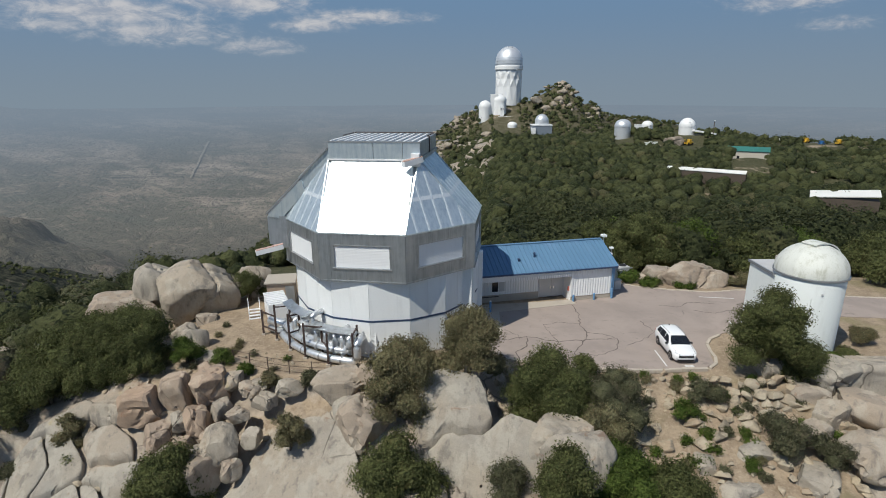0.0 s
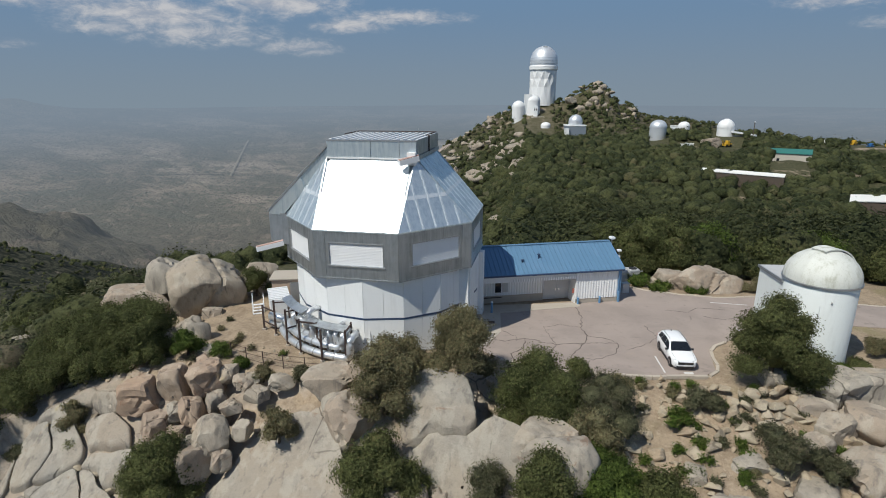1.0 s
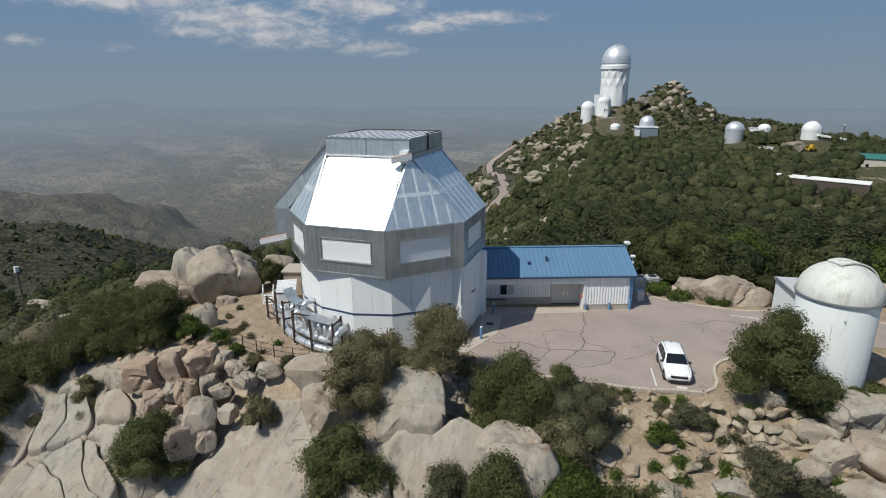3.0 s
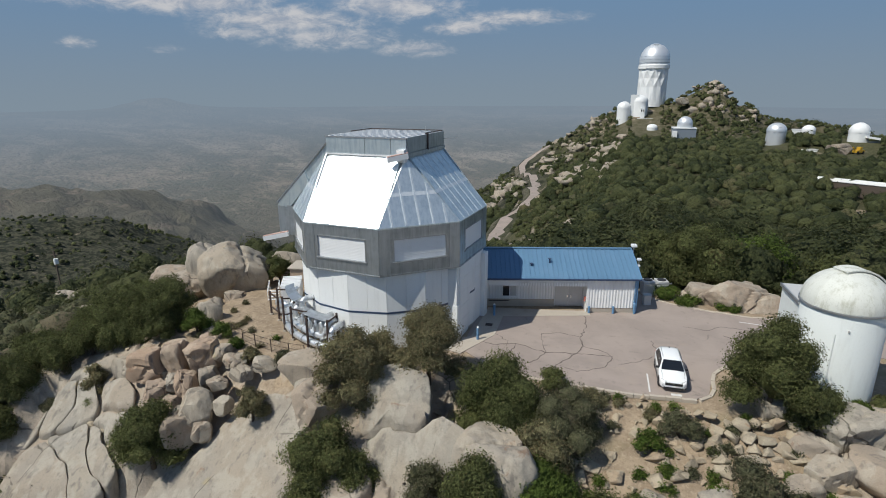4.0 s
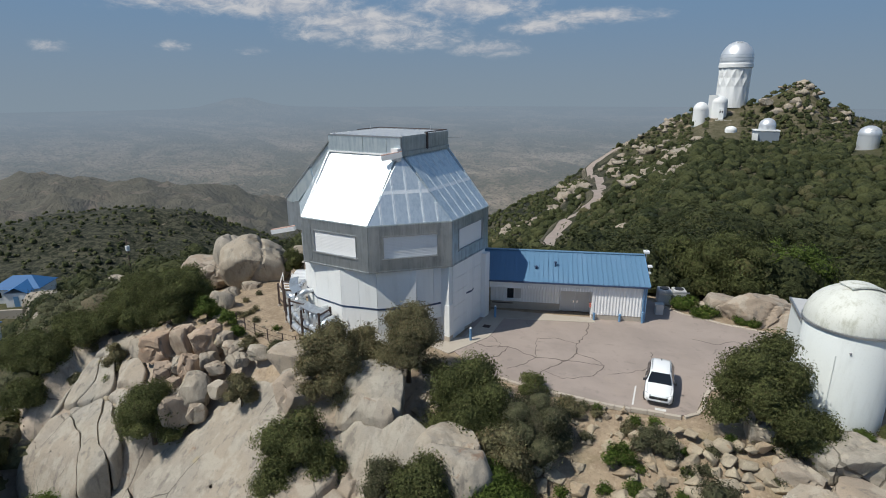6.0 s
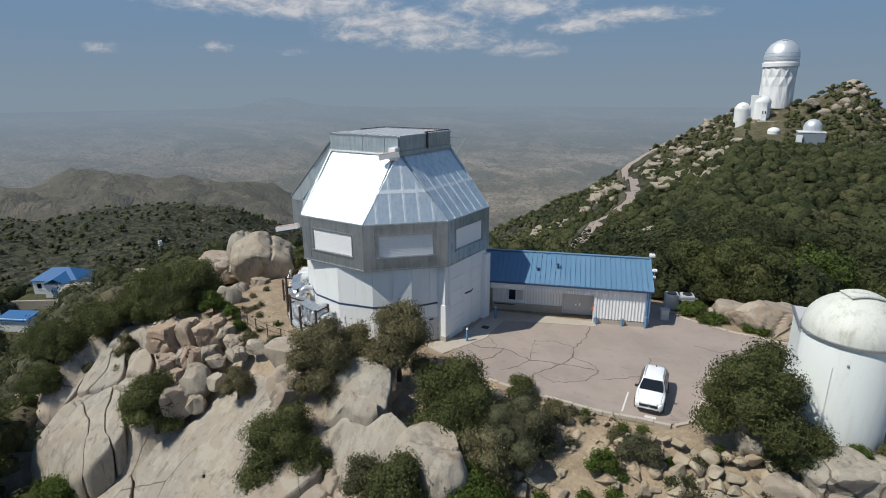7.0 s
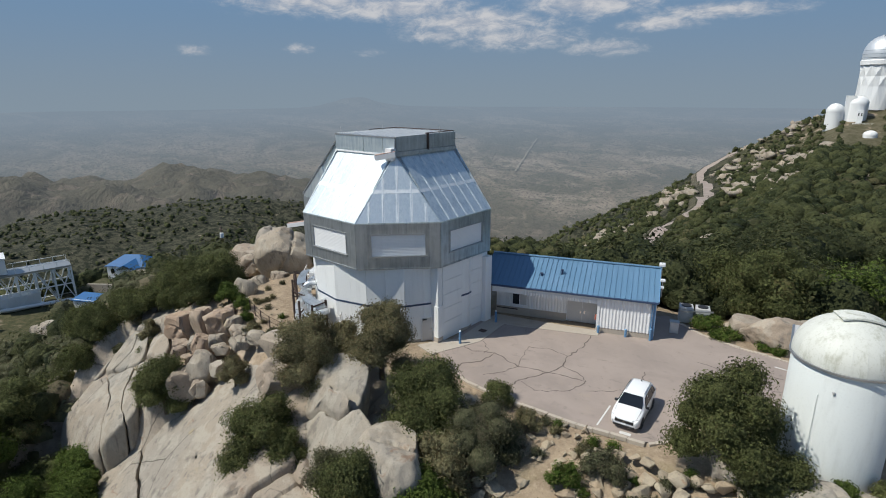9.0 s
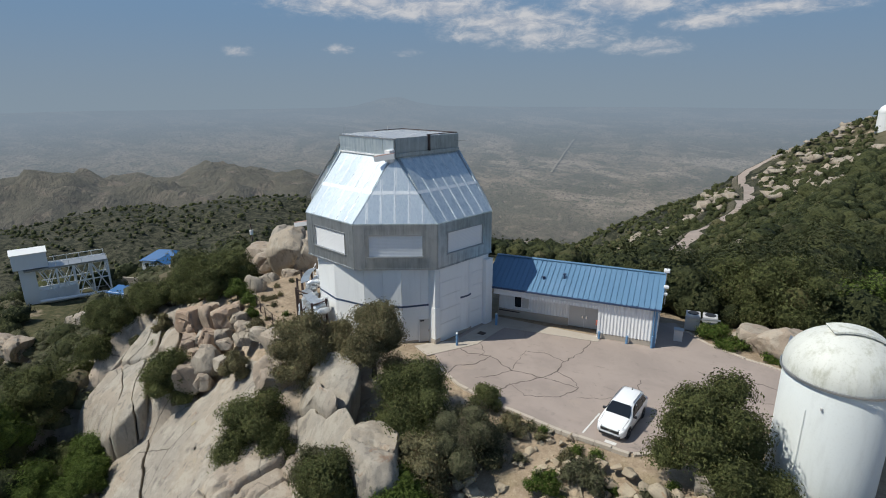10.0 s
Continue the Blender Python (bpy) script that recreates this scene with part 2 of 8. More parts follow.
ROCK_PALE = granite("pale_slab_granite", (0.85, 0.86, 0.85), 0.25, 0.62)
ROCK_BROWN = granite("pinkish_granite", (0.97, 0.865, 0.785), 0.5, 0.5)
ROCK_BUFF = granite("buff_broken_granite", (0.97, 0.92, 0.80), 0.5, 0.4)
BARK = plain("oak_bark", (0.09, 0.07, 0.055), 0.9, spread=0.4, scale=12.0)
OAK = leafage("oak_leaves", (0.060, 0.072, 0.025), (0.195, 0.212, 0.082))
OAK_BRIGHT = leafage("bright_leaves", (0.050, 0.080, 0.016), (0.175, 0.235, 0.055), dryness=0.04)
OLIVE = leafage("olive_leaves", (0.115, 0.108, 0.055), (0.31, 0.285, 0.155), (0.26, 0.18, 0.10), 0.3)
SAGE = leafage("grey_shrub_leaves", (0.075, 0.080, 0.042), (0.185, 0.186, 0.105), (0.22, 0.18, 0.12), 0.3)
GRASS = leafage("green_weeds", (0.05, 0.09, 0.015), (0.14, 0.20, 0.04), (0.28, 0.24, 0.10), 0.25)
FAR_LEAF = leafage("hillside_scrub_leaves", (0.034, 0.045, 0.019), (0.122, 0.132, 0.056), (0.17, 0.15, 0.08), 0.08, 0.30, 0.13, 1.6)


def asphalt_material():
    m, t, b = material("worn_asphalt", 0.92)
    p = place(t)
    big, mid, fine = noise_at(t, p, 0.22, 5.0, 0.6, 0.6), noise_at(t, p, 1.3, 5.0, 0.65), noise_at(t, p, 30.0, 3.0, 0.7)
    col = mix_colour(t, span(t, big, 0.35, 0.65), (0.345, 0.285, 0.25), (0.285, 0.237, 0.21))
    col = mix_colour(t, math_node(t, "MULTIPLY", span(t, mid, 0.55, 0.75), 0.45), col, (0.20, 0.17, 0.155))
    col = mix_colour(t, math_node(t, "MULTIPLY", span(t, noise_at(t, p, 0.35, 4.0), 0.6, 0.72), 0.5), col, (0.35, 0.285, 0.235))
    col = mix_colour(t, math_node(t, "MULTIPLY", span(t, fine, 0.5, 0.8), 0.4), col, (0.30, 0.27, 0.25))
    stain = noise_at(t, p, 0.5, 6.0, 0.7, 1.0)
    col = mix_colour(t, math_node(t, "MULTIPLY", span(t, stain, 0.60, 0.70), 0.5), col, (0.13, 0.11, 0.10))
    put(t, b, "Base Color", col)
    bump(t, b, fine, 0.3, 0.01)
    return m


def ground_material():
    """Dry granite soil near the summit, rock where it is steep, scrub floor further out."""
    m, t, b = material("mountain_soil", 0.95)
    b.inputs["Specular IOR Level"].default_value = 0.2
    geo = t.nodes.new("ShaderNodeNewGeometry")
    p = geo.outputs["Position"]
    nz = node(t, "ShaderNodeSeparateXYZ", Vector=geo.outputs["Normal"]).outputs[2]
    sep = node(t, "ShaderNodeSeparateXYZ", Vector=p).outputs
    big, mid, fine = noise_at(t, p, 0.12, 5.0, 0.6), noise_at(t, p, 0.8, 6.0, 0.65), noise_at(t, p, 9.0, 4.0, 0.7)
    soil = mix_colour(t, span(t, mid, 0.35, 0.65), (0.345, 0.27, 0.19), (0.25, 0.192, 0.135))
    soil = mix_colour(t, math_node(t, "MULTIPLY", span(t, fine, 0.55, 0.75), 0.5), soil, (0.46, 0.38, 0.29))
    soil = mix_colour(t, math_node(t, "MULTIPLY", span(t, fine, 0.42, 0.25), 0.5), soil, (0.13, 0.10, 0.07))
    peb = noise_at(t, p, 3.5, 5.0, 0.75)
    soil = mix_colour(t, math_node(t, "MULTIPLY", span(t, peb, 0.54, 0.64), 0.55), soil, (0.43, 0.355, 0.27))
    soil = mix_colour(t, math_node(t, "MULTIPLY", span(t, peb, 0.46, 0.36), 0.5), soil, (0.17, 0.125, 0.085))
    soil = mix_colour(t, math_node(t, "MULTIPLY", span(t, big, 0.55, 0.68), 0.5), soil, (0.17, 0.16, 0.07))
    away = math_node(t, "MAXIMUM", span(t, sep[1], 62.0, 75.0), span(t, sep[0], -28.0, -40.0))
    floor = mix_colour(t, span(t, mid, 0.35, 0.7), (0.046, 0.05, 0.022), (0.10, 0.09, 0.05))
    floor = mix_colour(t, span(t, noise_at(t, p, 0.05, 5.0, 0.65), 0.56, 0.66), floor, (0.30, 0.24, 0.18))
    r = math_node(t, "SQRT", math_node(t, "ADD", math_node(t, "MULTIPLY", sep[0], sep[0]), math_node(t, "MULTIPLY", sep[1], sep[1])))
    scrub = mix_colour(t, span(t, noise_at(t, p, 0.13, 6.0, 0.75), 0.44, 0.58), (0.016, 0.020, 0.012), (0.072, 0.069, 0.046))
    scrub = mix_colour(t, span(t, noise_at(t, p, 0.06, 6.0, 0.75), 0.62, 0.70), scrub, (0.26, 0.21, 0.16))
    low = math_node(t, "MULTIPLY", span(t, r, 170.0, 300.0), span(t, sep[2], -35.0, -60.0))
    floor = mix_colour(t, low, floor, scrub)
    stony = math_node(t, "MULTIPLY", span(t, r, 430.0, 600.0), span(t, sep[2], -40.0, -12.0))
    crag = mix_colour(t, span(t, noise_at(t, p, 0.14, 6.0, 0.75), 0.42, 0.58), (0.085, 0.072, 0.045), (0.24, 0.195, 0.15))
    floor = mix_colour(t, math_node(t, "MULTIPLY", stony, 0.3), floor, crag)
    col = mix_colour(t, away, soil, floor)
    rock = mix_colour(t, span(t, mid, 0.35, 0.65), (0.43, 0.36, 0.29), (0.27, 0.23, 0.19))
    col = mix_colour(t, span(t, math_node(t, "ADD", nz, math_node(t, "MULTIPLY", mid, 0.16)), 0.85, 0.72), col, rock)
    put(t, b, "Base Color", col)
    bump(t, b, math_node(t, "ADD", mid, math_node(t, "MULTIPLY", fine, 0.3)), 0.6, 0.15)
    return m


def desert_material(name="far_desert", pale=0.0):
    """The desert basin far below: a glowing backdrop, with the haze of many kilometres of dusty air painted in as
    emission.
    """
    m, t, b = material(name, 0.95)
    p = place(t)
    sep = node(t, "ShaderNodeSeparateXYZ", Vector=p).outputs
    r = math_node(t, "SQRT", math_node(t, "ADD", math_node(t, "MULTIPLY", sep[0], sep[0]), math_node(t, "MULTIPLY", sep[1], sep[1])))
    flat = stretched(t, p, 1.0, 1.0, 0.3)
    big, mid, fine = noise_at(t, flat, 0.0022, 6.0, 0.6, 0.6), noise_at(t, flat, 0.012, 6.0, 0.65, 0.8), noise_at(t, flat, 0.06, 4.0, 0.7)
    bands = noise_at(t, stretched(t, p, 0.0009, 0.0022, 0.0), 1.0, 6.0, 0.6, 0.5)
    col = mix_colour(t, span(t, big, 0.40, 0.60), (0.13, 0.115, 0.08), (0.31, 0.25, 0.185))
    col = mix_colour(t, math_node(t, "MULTIPLY", span(t, bands, 0.53, 0.62), 0.7), col, (0.50, 0.41, 0.32))
    col = mix_colour(t, math_node(t, "MULTIPLY", span(t, bands, 0.46, 0.38), 0.7), col, (0.12, 0.12, 0.085))
    col = mix_colour(t, math_node(t, "MULTIPLY", span(t, mid, 0.5, 0.64), 0.75), col, (0.10, 0.098, 0.06))
    col = mix_colour(t, math_node(t, "MULTIPLY", span(t, mid, 0.44, 0.34), 0.55), col, (0.38, 0.31, 0.23))
    col = mix_colour(t, math_node(t, "MULTIPLY", span(t, fine, 0.5, 0.62), 0.75), col, (0.06, 0.062, 0.038))
    put(t, b, "Base Color", col)
    rock = mix_colour(t, span(t, noise_at(t, flat, 0.03, 6.0, 0.75), 0.42, 0.60), (0.20, 0.16, 0.12), (0.075, 0.062, 0.042))
    col = mix_colour(t, span(t, r, 2500.0, 2000.0), col, rock)
    scrub = math_node(t, "MULTIPLY", span(t, r, 2700.0, 1900.0), span(t, mid, 0.34, 0.50))
    col = mix_colour(t, math_node(t, "MULTIPLY", scrub, 0.75), col, (0.088, 0.083, 0.055))
    if pale:
        col = mix_colour(t, 0.6, col, (0.40 * pale, 0.35 * pale, 0.28 * pale))
    put(t, b, "Base Color", col)
    bump(t, b, math_node(t, "ADD", mid, math_node(t, "MULTIPLY", fine, 0.4)), 1.0, 28.0)
    # painted haze: emission colour and share both rise with distance from the origin
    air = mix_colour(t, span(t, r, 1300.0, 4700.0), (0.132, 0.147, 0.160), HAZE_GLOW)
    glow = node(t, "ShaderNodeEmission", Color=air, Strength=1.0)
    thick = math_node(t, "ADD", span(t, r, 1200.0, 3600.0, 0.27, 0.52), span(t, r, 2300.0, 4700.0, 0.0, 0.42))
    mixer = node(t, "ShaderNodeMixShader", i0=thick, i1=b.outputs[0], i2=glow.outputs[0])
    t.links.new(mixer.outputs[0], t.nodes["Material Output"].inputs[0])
    return m


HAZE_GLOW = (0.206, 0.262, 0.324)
ASPHALT = asphalt_material()
SOIL = ground_material()
DESERT = desert_material()


# ---- ground ----
def smooth(a, b, x):
    t = np.clip((x - a) / (b - a), 0, 1)
    return t * t * (3 - 2 * t)


def lattice(ix, iy, seed):
    h = (ix.astype(np.int64) * 374761393 + iy.astype(np.int64) * 668265263 + seed * 1442695041) & 0x7FFFFFFF
    h = ((h ^ (h >> 13)) * 1274126177) & 0x7FFFFFFF
    return ((h ^ (h >> 16)) & 0xFFFF) / 65535.0


def value_noise(x, y, seed=0):
    ix, iy = np.floor(x), np.floor(y)
    fx, fy = x - ix, y - iy
    fx, fy = fx * fx * (3 - 2 * fx), fy * fy * (3 - 2 * fy)
    a, b = lattice(ix, iy, seed), lattice(ix + 1, iy, seed)
    c, d = lattice(ix, iy + 1, seed), lattice(ix + 1, iy + 1, seed)
    return (a + (b - a) * fx) * (1 - fy) + (c + (d - c) * fx) * fy


def fbm(x, y, octaves=4, seed=0):
    x, y = np.asarray(x, float), np.asarray(y, float)
    total, amp, norm = 0.0, 1.0, 0.0
    for i in range(octaves):
        total = total + amp * (value_noise(x, y, seed + i) - 0.5)
        norm += amp
        x, y, amp = x * 2.03 + 17.1, y * 2.03 - 9.7, amp * 0.5
    return total / norm * 2


def smax(a, b, k):
    h = np.clip(0.5 + 0.5 * (a - b) / k, 0, 1)
    return b + (a - b) * h + k * h * (1 - h)


def box_distance(x, y, x0, x1, y0, y1):
    dx = np.maximum(np.maximum(x0 - x, x - x1), 0)
    dy = np.maximum(np.maximum(y0 - y, y - y1), 0)
    return np.hypot(dx, dy)


def summit_distance(x, y):
    """Metres outside the level summit: the car park and the gravel pad round the dome."""
    lot = box_distance(x, y, 1, 60, 38.0, 58)
    pad = np.maximum(np.hypot(x + 9, y - 46.5) - 12.5, 0)
    knoll = np.maximum(np.hypot(x + 21, y - 37.5) - 3.0, 0) + 0.6
    return np.minimum(np.minimum(lot, pad), knoll)


def blocks(x, y, size, seed):
    """Jointed granite: height of the block under a place and the gap to the nearest joint, 0 in the joint to 1."""
    gx, gy = np.floor(x / size), np.floor(y / size)
    f1 = np.full(np.shape(x), 1e9)
    f2 = np.full(np.shape(x), 1e9)
    top = np.zeros(np.shape(x))
    for i in (-1, 0, 1):
        for j in (-1, 0, 1):
            cx, cy = gx + i, gy + j
            px = (cx + 0.15 + 0.7 * lattice(cx, cy, seed)) * size
            py = (cy + 0.15 + 0.7 * lattice(cx, cy, seed + 1)) * size
            d = np.hypot((x - px) * 0.9, y - py)
            h = lattice(cx, cy, seed + 2) - 0.5 + ((lattice(cx, cy, seed + 3) - 0.5) * (x - px) + (lattice(cx, cy, seed + 4) - 0.4) * (y - py)) * 0.5 / size
            nearer = d < f1
            f2 = np.where(nearer, f1, np.minimum(f2, d))
            top = np.where(nearer, h, top)
            f1 = np.where(nearer, d, f1)
    return top, np.clip((f2 - f1) / (0.22 * size), 0, 1)


def rocky(x, y):
    """How far a place belongs to the bare granite in front of and beside the dome."""
    x, y = np.asarray(x, float), np.asarray(y, float)
    d = summit_distance(x, y)
    front = smooth(0.3, 1.6, d) * smooth(12.5, 9.0, x + 1.5 * fbm(x / 5, y / 5, 3, 77)) * smooth(4.0, 0.5, -29.0 - 0.5 * np.maximum(y - 27, 0) - x) * smooth(18.0, 25.0, y - 0.25 * np.minimum(x + 20, 0)) * smooth(40.5, 36.5, y + 0.35 * np.minimum(x + 18, 0))
    right = smooth(0.5, 2.0, d) * smooth(25.0, 28.0, x) * smooth(38, 35.5, y)
    return np.maximum(front, right)


LEFT_FACE = (-23.29, 0.2104, 0.7777)
RIGHT_FACE = (-25.6, 0.3754, 0.855)
STEEP_FACE = (-55.08, 0.713, 1.764)
TOP_FACE = (-27.6, 0.10, 0.88)


def bedrock(x, y):
    """The bed under the jointed slabs in front of the dome and how far a place belongs to it."""
    left = LEFT_FACE[0] + LEFT_FACE[1] * x + LEFT_FACE[2] * y
    right = RIGHT_FACE[0] + RIGHT_FACE[1] * x + RIGHT_FACE[2] * y
    bed = right + (left - right) * smooth(-17, -20, x) * smooth(26.5, 28.5, y) - 0.65
    return bed, smooth(-33.5, -30.5, x) * smooth(-2.5, -5.5, x) * smooth(17, 20, y) * smooth(36.0, 34.2, y)


def ground_z(x, y):
    x, y = np.asarray(x, float), np.asarray(y, float)
    r = np.hypot(x, y)
    d = summit_distance(x, y)
    # the summit falls off steeply in front of the dome, gently elsewhere
    south = smooth(42, 32, y)
    k = 0.24 + south * (0.10 + 0.72 * np.exp(-((x + 18) / 10.0) ** 2))
    near = 0.35 * smooth(3, -4, x) * smooth(4, 0, d) - k * d - 0.05 * np.maximum(d - 45, 0) - 0.5 * np.maximum(d - 128, 0)
    # the west flank sags below the rim, and the granite front ends in a drop
    edge = np.interp(y, [30, 38, 48, 60], [-34, -40, -56, -62])
    near = near - 9 * smooth(0, 24, edge - x) * smooth(-136, -92, x)
    brink = -29.0 - 0.5 * np.maximum(y - 27, 0)
    near = near - 8 * smooth(0, 9, brink - x) * smooth(32, 26, y)
    # the long ridge to the far summit
    rim = np.interp(y, [-400, 20, 75, 150, 300, 650, 1200], [-60, -40, 0, 16, 29, 52, 60])
    crest = np.interp(y, [-600, 0, 60, 100, 200, 350, 450, 540, 600, 648, 668, 720, 820, 1200], [-300, -25, -2, -9, -15, -14, -19, -23, -16, -8, 4, -1, -50, -220])
    left = np.maximum(rim - x, 0)
    right = np.maximum(x - rim, 0)
    broad = np.interp(y, [0, 300, 450, 700], [420, 420, 260, 230])
    flank = np.interp(y, [250, 420, 600, 680], [0.67, 0.53, 0.43, 0.54])
    ridge = crest - flank * left - 0.08 * np.maximum(left - 90, 0) - 4 * smooth(70, 140, left) * smooth(420, 560, y) - 0.02 * right - 0.26 * np.maximum(right - broad, 0)
    ridge = ridge - smooth(570, 630, y) * np.interp(right, [88, 130, 190, 400], [0, 11, 17, 62])
    ridge = ridge + 24 * np.exp(-((x - 134) / np.where(x < 134, 36, 18)) ** 2 - ((y - 662) / 50) ** 2) + 8 * np.exp(-((x - 168) / 11) ** 2 - ((y - 655) / 46) ** 2) + 8 * np.exp(-((x - 170) / 38) ** 2 - ((y - 398) / 28) ** 2)
    rough = smooth(70, 200, r)
    ridge = ridge + rough * (5 * fbm(x / 70, y / 70, 5, 3) + (3 + 8 * smooth(0, 60, left)) * fbm(x / 23, y / 23, 4, 9))
    hill = smax(near + 0.25 * fbm(x / 4, y / 4, 4, 5) * smooth(0.5, 4, d), ridge, 3.0)
    hill = np.where(d <= 0, near, hill)
    warp_x, warp_y = x + 0.7 * fbm(x / 3, y / 3, 3, 61), y + 0.7 * fbm(x / 3, y / 3, 3, 67)
    top, gap = blocks(warp_x, warp_y, 6.4, 91)
    small, seam = blocks(warp_x, warp_y, 1.7, 131)
    stone = rocky(x, y)
    broken = smooth(-6, -13, x) * smooth(-27, -20, x)
    slabs, joint = blocks(warp_x * 0.8 + warp_y * 0.35, warp_y - 0.25 * warp_x, 3.4, 171)
    relief = 1.5 * top - 0.9 * (1 - smooth(0, 0.2, gap)) + 0.4 * slabs - 0.6 * (1 - smooth(0, 0.16, joint)) + broken * (0.5 * small - 0.35 * (1 - smooth(0, 0.6, seam)))
    hill = hill - 1.3 * np.exp(-((x + 17.5) / 4.2) ** 2 - ((y - 33) / 2.4) ** 2)
    hill = hill + stone * relief * smooth(90, 60, np.hypot(x, y))
    bed, share = bedrock(x, y)
    hill = hill + (bed + 0.15 * small + 0.1 * slabs - hill) * share
    # foothills and the wide desert basin
    az = np.degrees(np.arctan2(-x, y))
    basin = np.interp(r, [0, 1200, 1600, 2000, 2600, 3400, 4200, 4900], [-760, -700, -640, -560, -440, -300, -185, -120])
    basin = basin + 30 * fbm(x / 240, y / 240, 5, 21) * smooth(4200, 1500, r)
    range_far = np.exp(-((r - 4650) / 260) ** 2) * (70 * np.exp(-((az - 42) / 3.2) ** 2) + 38 * np.exp(-((az - 40) / 9) ** 2) + 24 * np.exp(-((az - 69) / 8) ** 2) + 10 * np.exp(-((az - 20) / 9) ** 2))
    basin = basin + range_far * (1 + 0.35 * fbm(x / 160, y / 160, 4, 51))
    f1 = -168 - 0.0007 * (r - 900) ** 2 - 0.45 * np.maximum(np.abs(az - 64) - 14, 0) ** 2 + 38 * fbm(x / 200, y / 200, 5, 31)
    f2 = -255 - 0.0005 * (r - 1700) ** 2 - 0.4 * np.maximum(np.abs(az - 66) - 11, 0) ** 2 + 95 * fbm(x / 260, y / 260, 5, 41) + 55 * (0.5 - np.abs(fbm(x / 150, y / 150, 4, 43)))
    far = smax(smax(basin, f2, 25.0), f1, 25.0)
    return smax(hill, far, 20.0)


def mesh_object(name, verts, faces, material, smooth_faces=True):
    me = bpy.data.meshes.new(name)
    verts = np.asarray(verts, np.float32)
    faces = np.asarray(faces, np.int32)
    n = faces.shape[1]
    me.vertices.add(len(verts))
    me.vertices.foreach_set("co", verts.ravel())
    me.loops.add(faces.size)
    me.loops.foreach_set("vertex_index", faces.ravel())
    me.polygons.add(len(faces))
    me.polygons.foreach_set("loop_start", np.arange(0, faces.size, n, dtype=np.int32))
    me.polygons.foreach_set("loop_total", np.full(len(faces), n, np.int32))
    me.update(calc_edges=True)
    if smooth_faces:
        me.polygons.foreach_set("use_smooth", np.ones(len(faces), bool))
    me.materials.append(material)
    return new(name, me)


def grid_faces(nu, nv, wrap=False):
    i, j = np.meshgrid(np.arange(nu - (0 if wrap else 1)), np.arange(nv - 1), indexing="ij")
    a = i * nv + j
    b = ((i + 1) % nu) * nv + j
    return np.stack([a, b, b + 1, a + 1], -1).reshape(-1, 4)


def polar_sheet(name, radii, n, material, cx=4.0, cy=42.0, front=0):
    th = np.linspace(0, 2 * np.pi, n, endpoint=False) if front == 0 else np.concatenate([np.linspace(np.pi * 0.97, np.pi * 2.03, front, endpoint=False), np.linspace(np.pi * 2.03, np.pi * 2.97, n, endpoint=False)])
    n = len(th)
    T, R = np.meshgrid(th, radii, indexing="ij")
    x, y = cx + R * np.cos(T), cy + R * np.sin(T)
    z = ground_z(x, y)
    return mesh_object(name, np.stack([x, y, z], -1).reshape(-1, 3), grid_faces(n, len(radii), True)[:, ::-1], material)


near_radii = np.concatenate([np.linspace(0.01, 8, 8), np.arange(8.3, 34, 0.26), np.linspace(34.5, 72, 56), np.geomspace(73.5, 1250, 92)])
ground = tagged(polar_sheet("ground", near_radii, 270, SOIL, front=640), "dry granite soil of a rocky mountain top with scrub", "ground", kind="structure")
ground.data.materials.append(ROCK)
centre = np.empty(len(ground.data.polygons) * 3, np.float32)
ground.data.polygons.foreach_get("center", centre)
centre = centre.reshape(-1, 3)
bare = rocky(centre[:, 0], centre[:, 1]) + 0.5 * fbm(centre[:, 0] / 2.5, centre[:, 1] / 2.5, 4, 55) > 0.55
ground.data.polygons.foreach_set("material_index", bare.astype(np.int32))
far_radii = np.geomspace(1250, 4930, 90)
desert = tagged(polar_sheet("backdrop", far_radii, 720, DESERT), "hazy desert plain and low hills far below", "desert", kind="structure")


# ---- mesh helpers ----
def link_bm(name, bm, material, parent=None, label="", smooth_faces=False):
    me = bpy.data.meshes.new(name)
    bmesh.ops.recalc_face_normals(bm, faces=bm.faces)
    bm.to_mesh(me)
    bm.free()
    if smooth_faces:
        me.polygons.foreach_set("use_smooth", np.ones(len(me.polygons), bool))
    me.materials.append(material)
    ob = new(name, me)
    if parent is not None:
        ob.parent = parent
    if label:
        ob["label"] = label
    return ob


part = link_bm


def thing(name, x, y, z, turn=0, label="", category="", group=""):
    e = new(name)
    e.matrix_world = pose(x, y, z, 0, 0, turn)
    return tagged(e, label, category, group)


def bm_box(bm, x0, x1, y0, y1, z0, z1, bevel=0.0):
    m = Matrix.Translation(((x0 + x1) / 2, (y0 + y1) / 2, (z0 + z1) / 2)) @ Matrix.Diagonal((x1 - x0, y1 - y0, z1 - z0, 1))
    made = bmesh.ops.create_cube(bm, size=1, matrix=m)["verts"]
    if bevel:
        edges = list({e for v in made for e in v.link_edges})
        bmesh.ops.bevel(bm, geom=edges, offset=bevel, segments=2, profile=0.5, affect="EDGES")
    return bm


def box(x0, x1, y0, y1, z0, z1, bevel=0.0):
    return bm_box(bmesh.new(), x0, x1, y0, y1, z0, z1, bevel)


def prism(points, z0, z1):
    """An upright prism over a plan polygon."""
    bm = bmesh.new()
    lo = [bm.verts.new((x, y, z0)) for x, y in points]
    hi = [bm.verts.new((x, y, z1)) for x, y in points]
    n = len(points)
    for i in range(n):
        bm.faces.new((lo[i], lo[(i + 1) % n], hi[(i + 1) % n], hi[i]))
    bm.faces.new(hi)
    bm.faces.new(lo[::-1])
    return bm


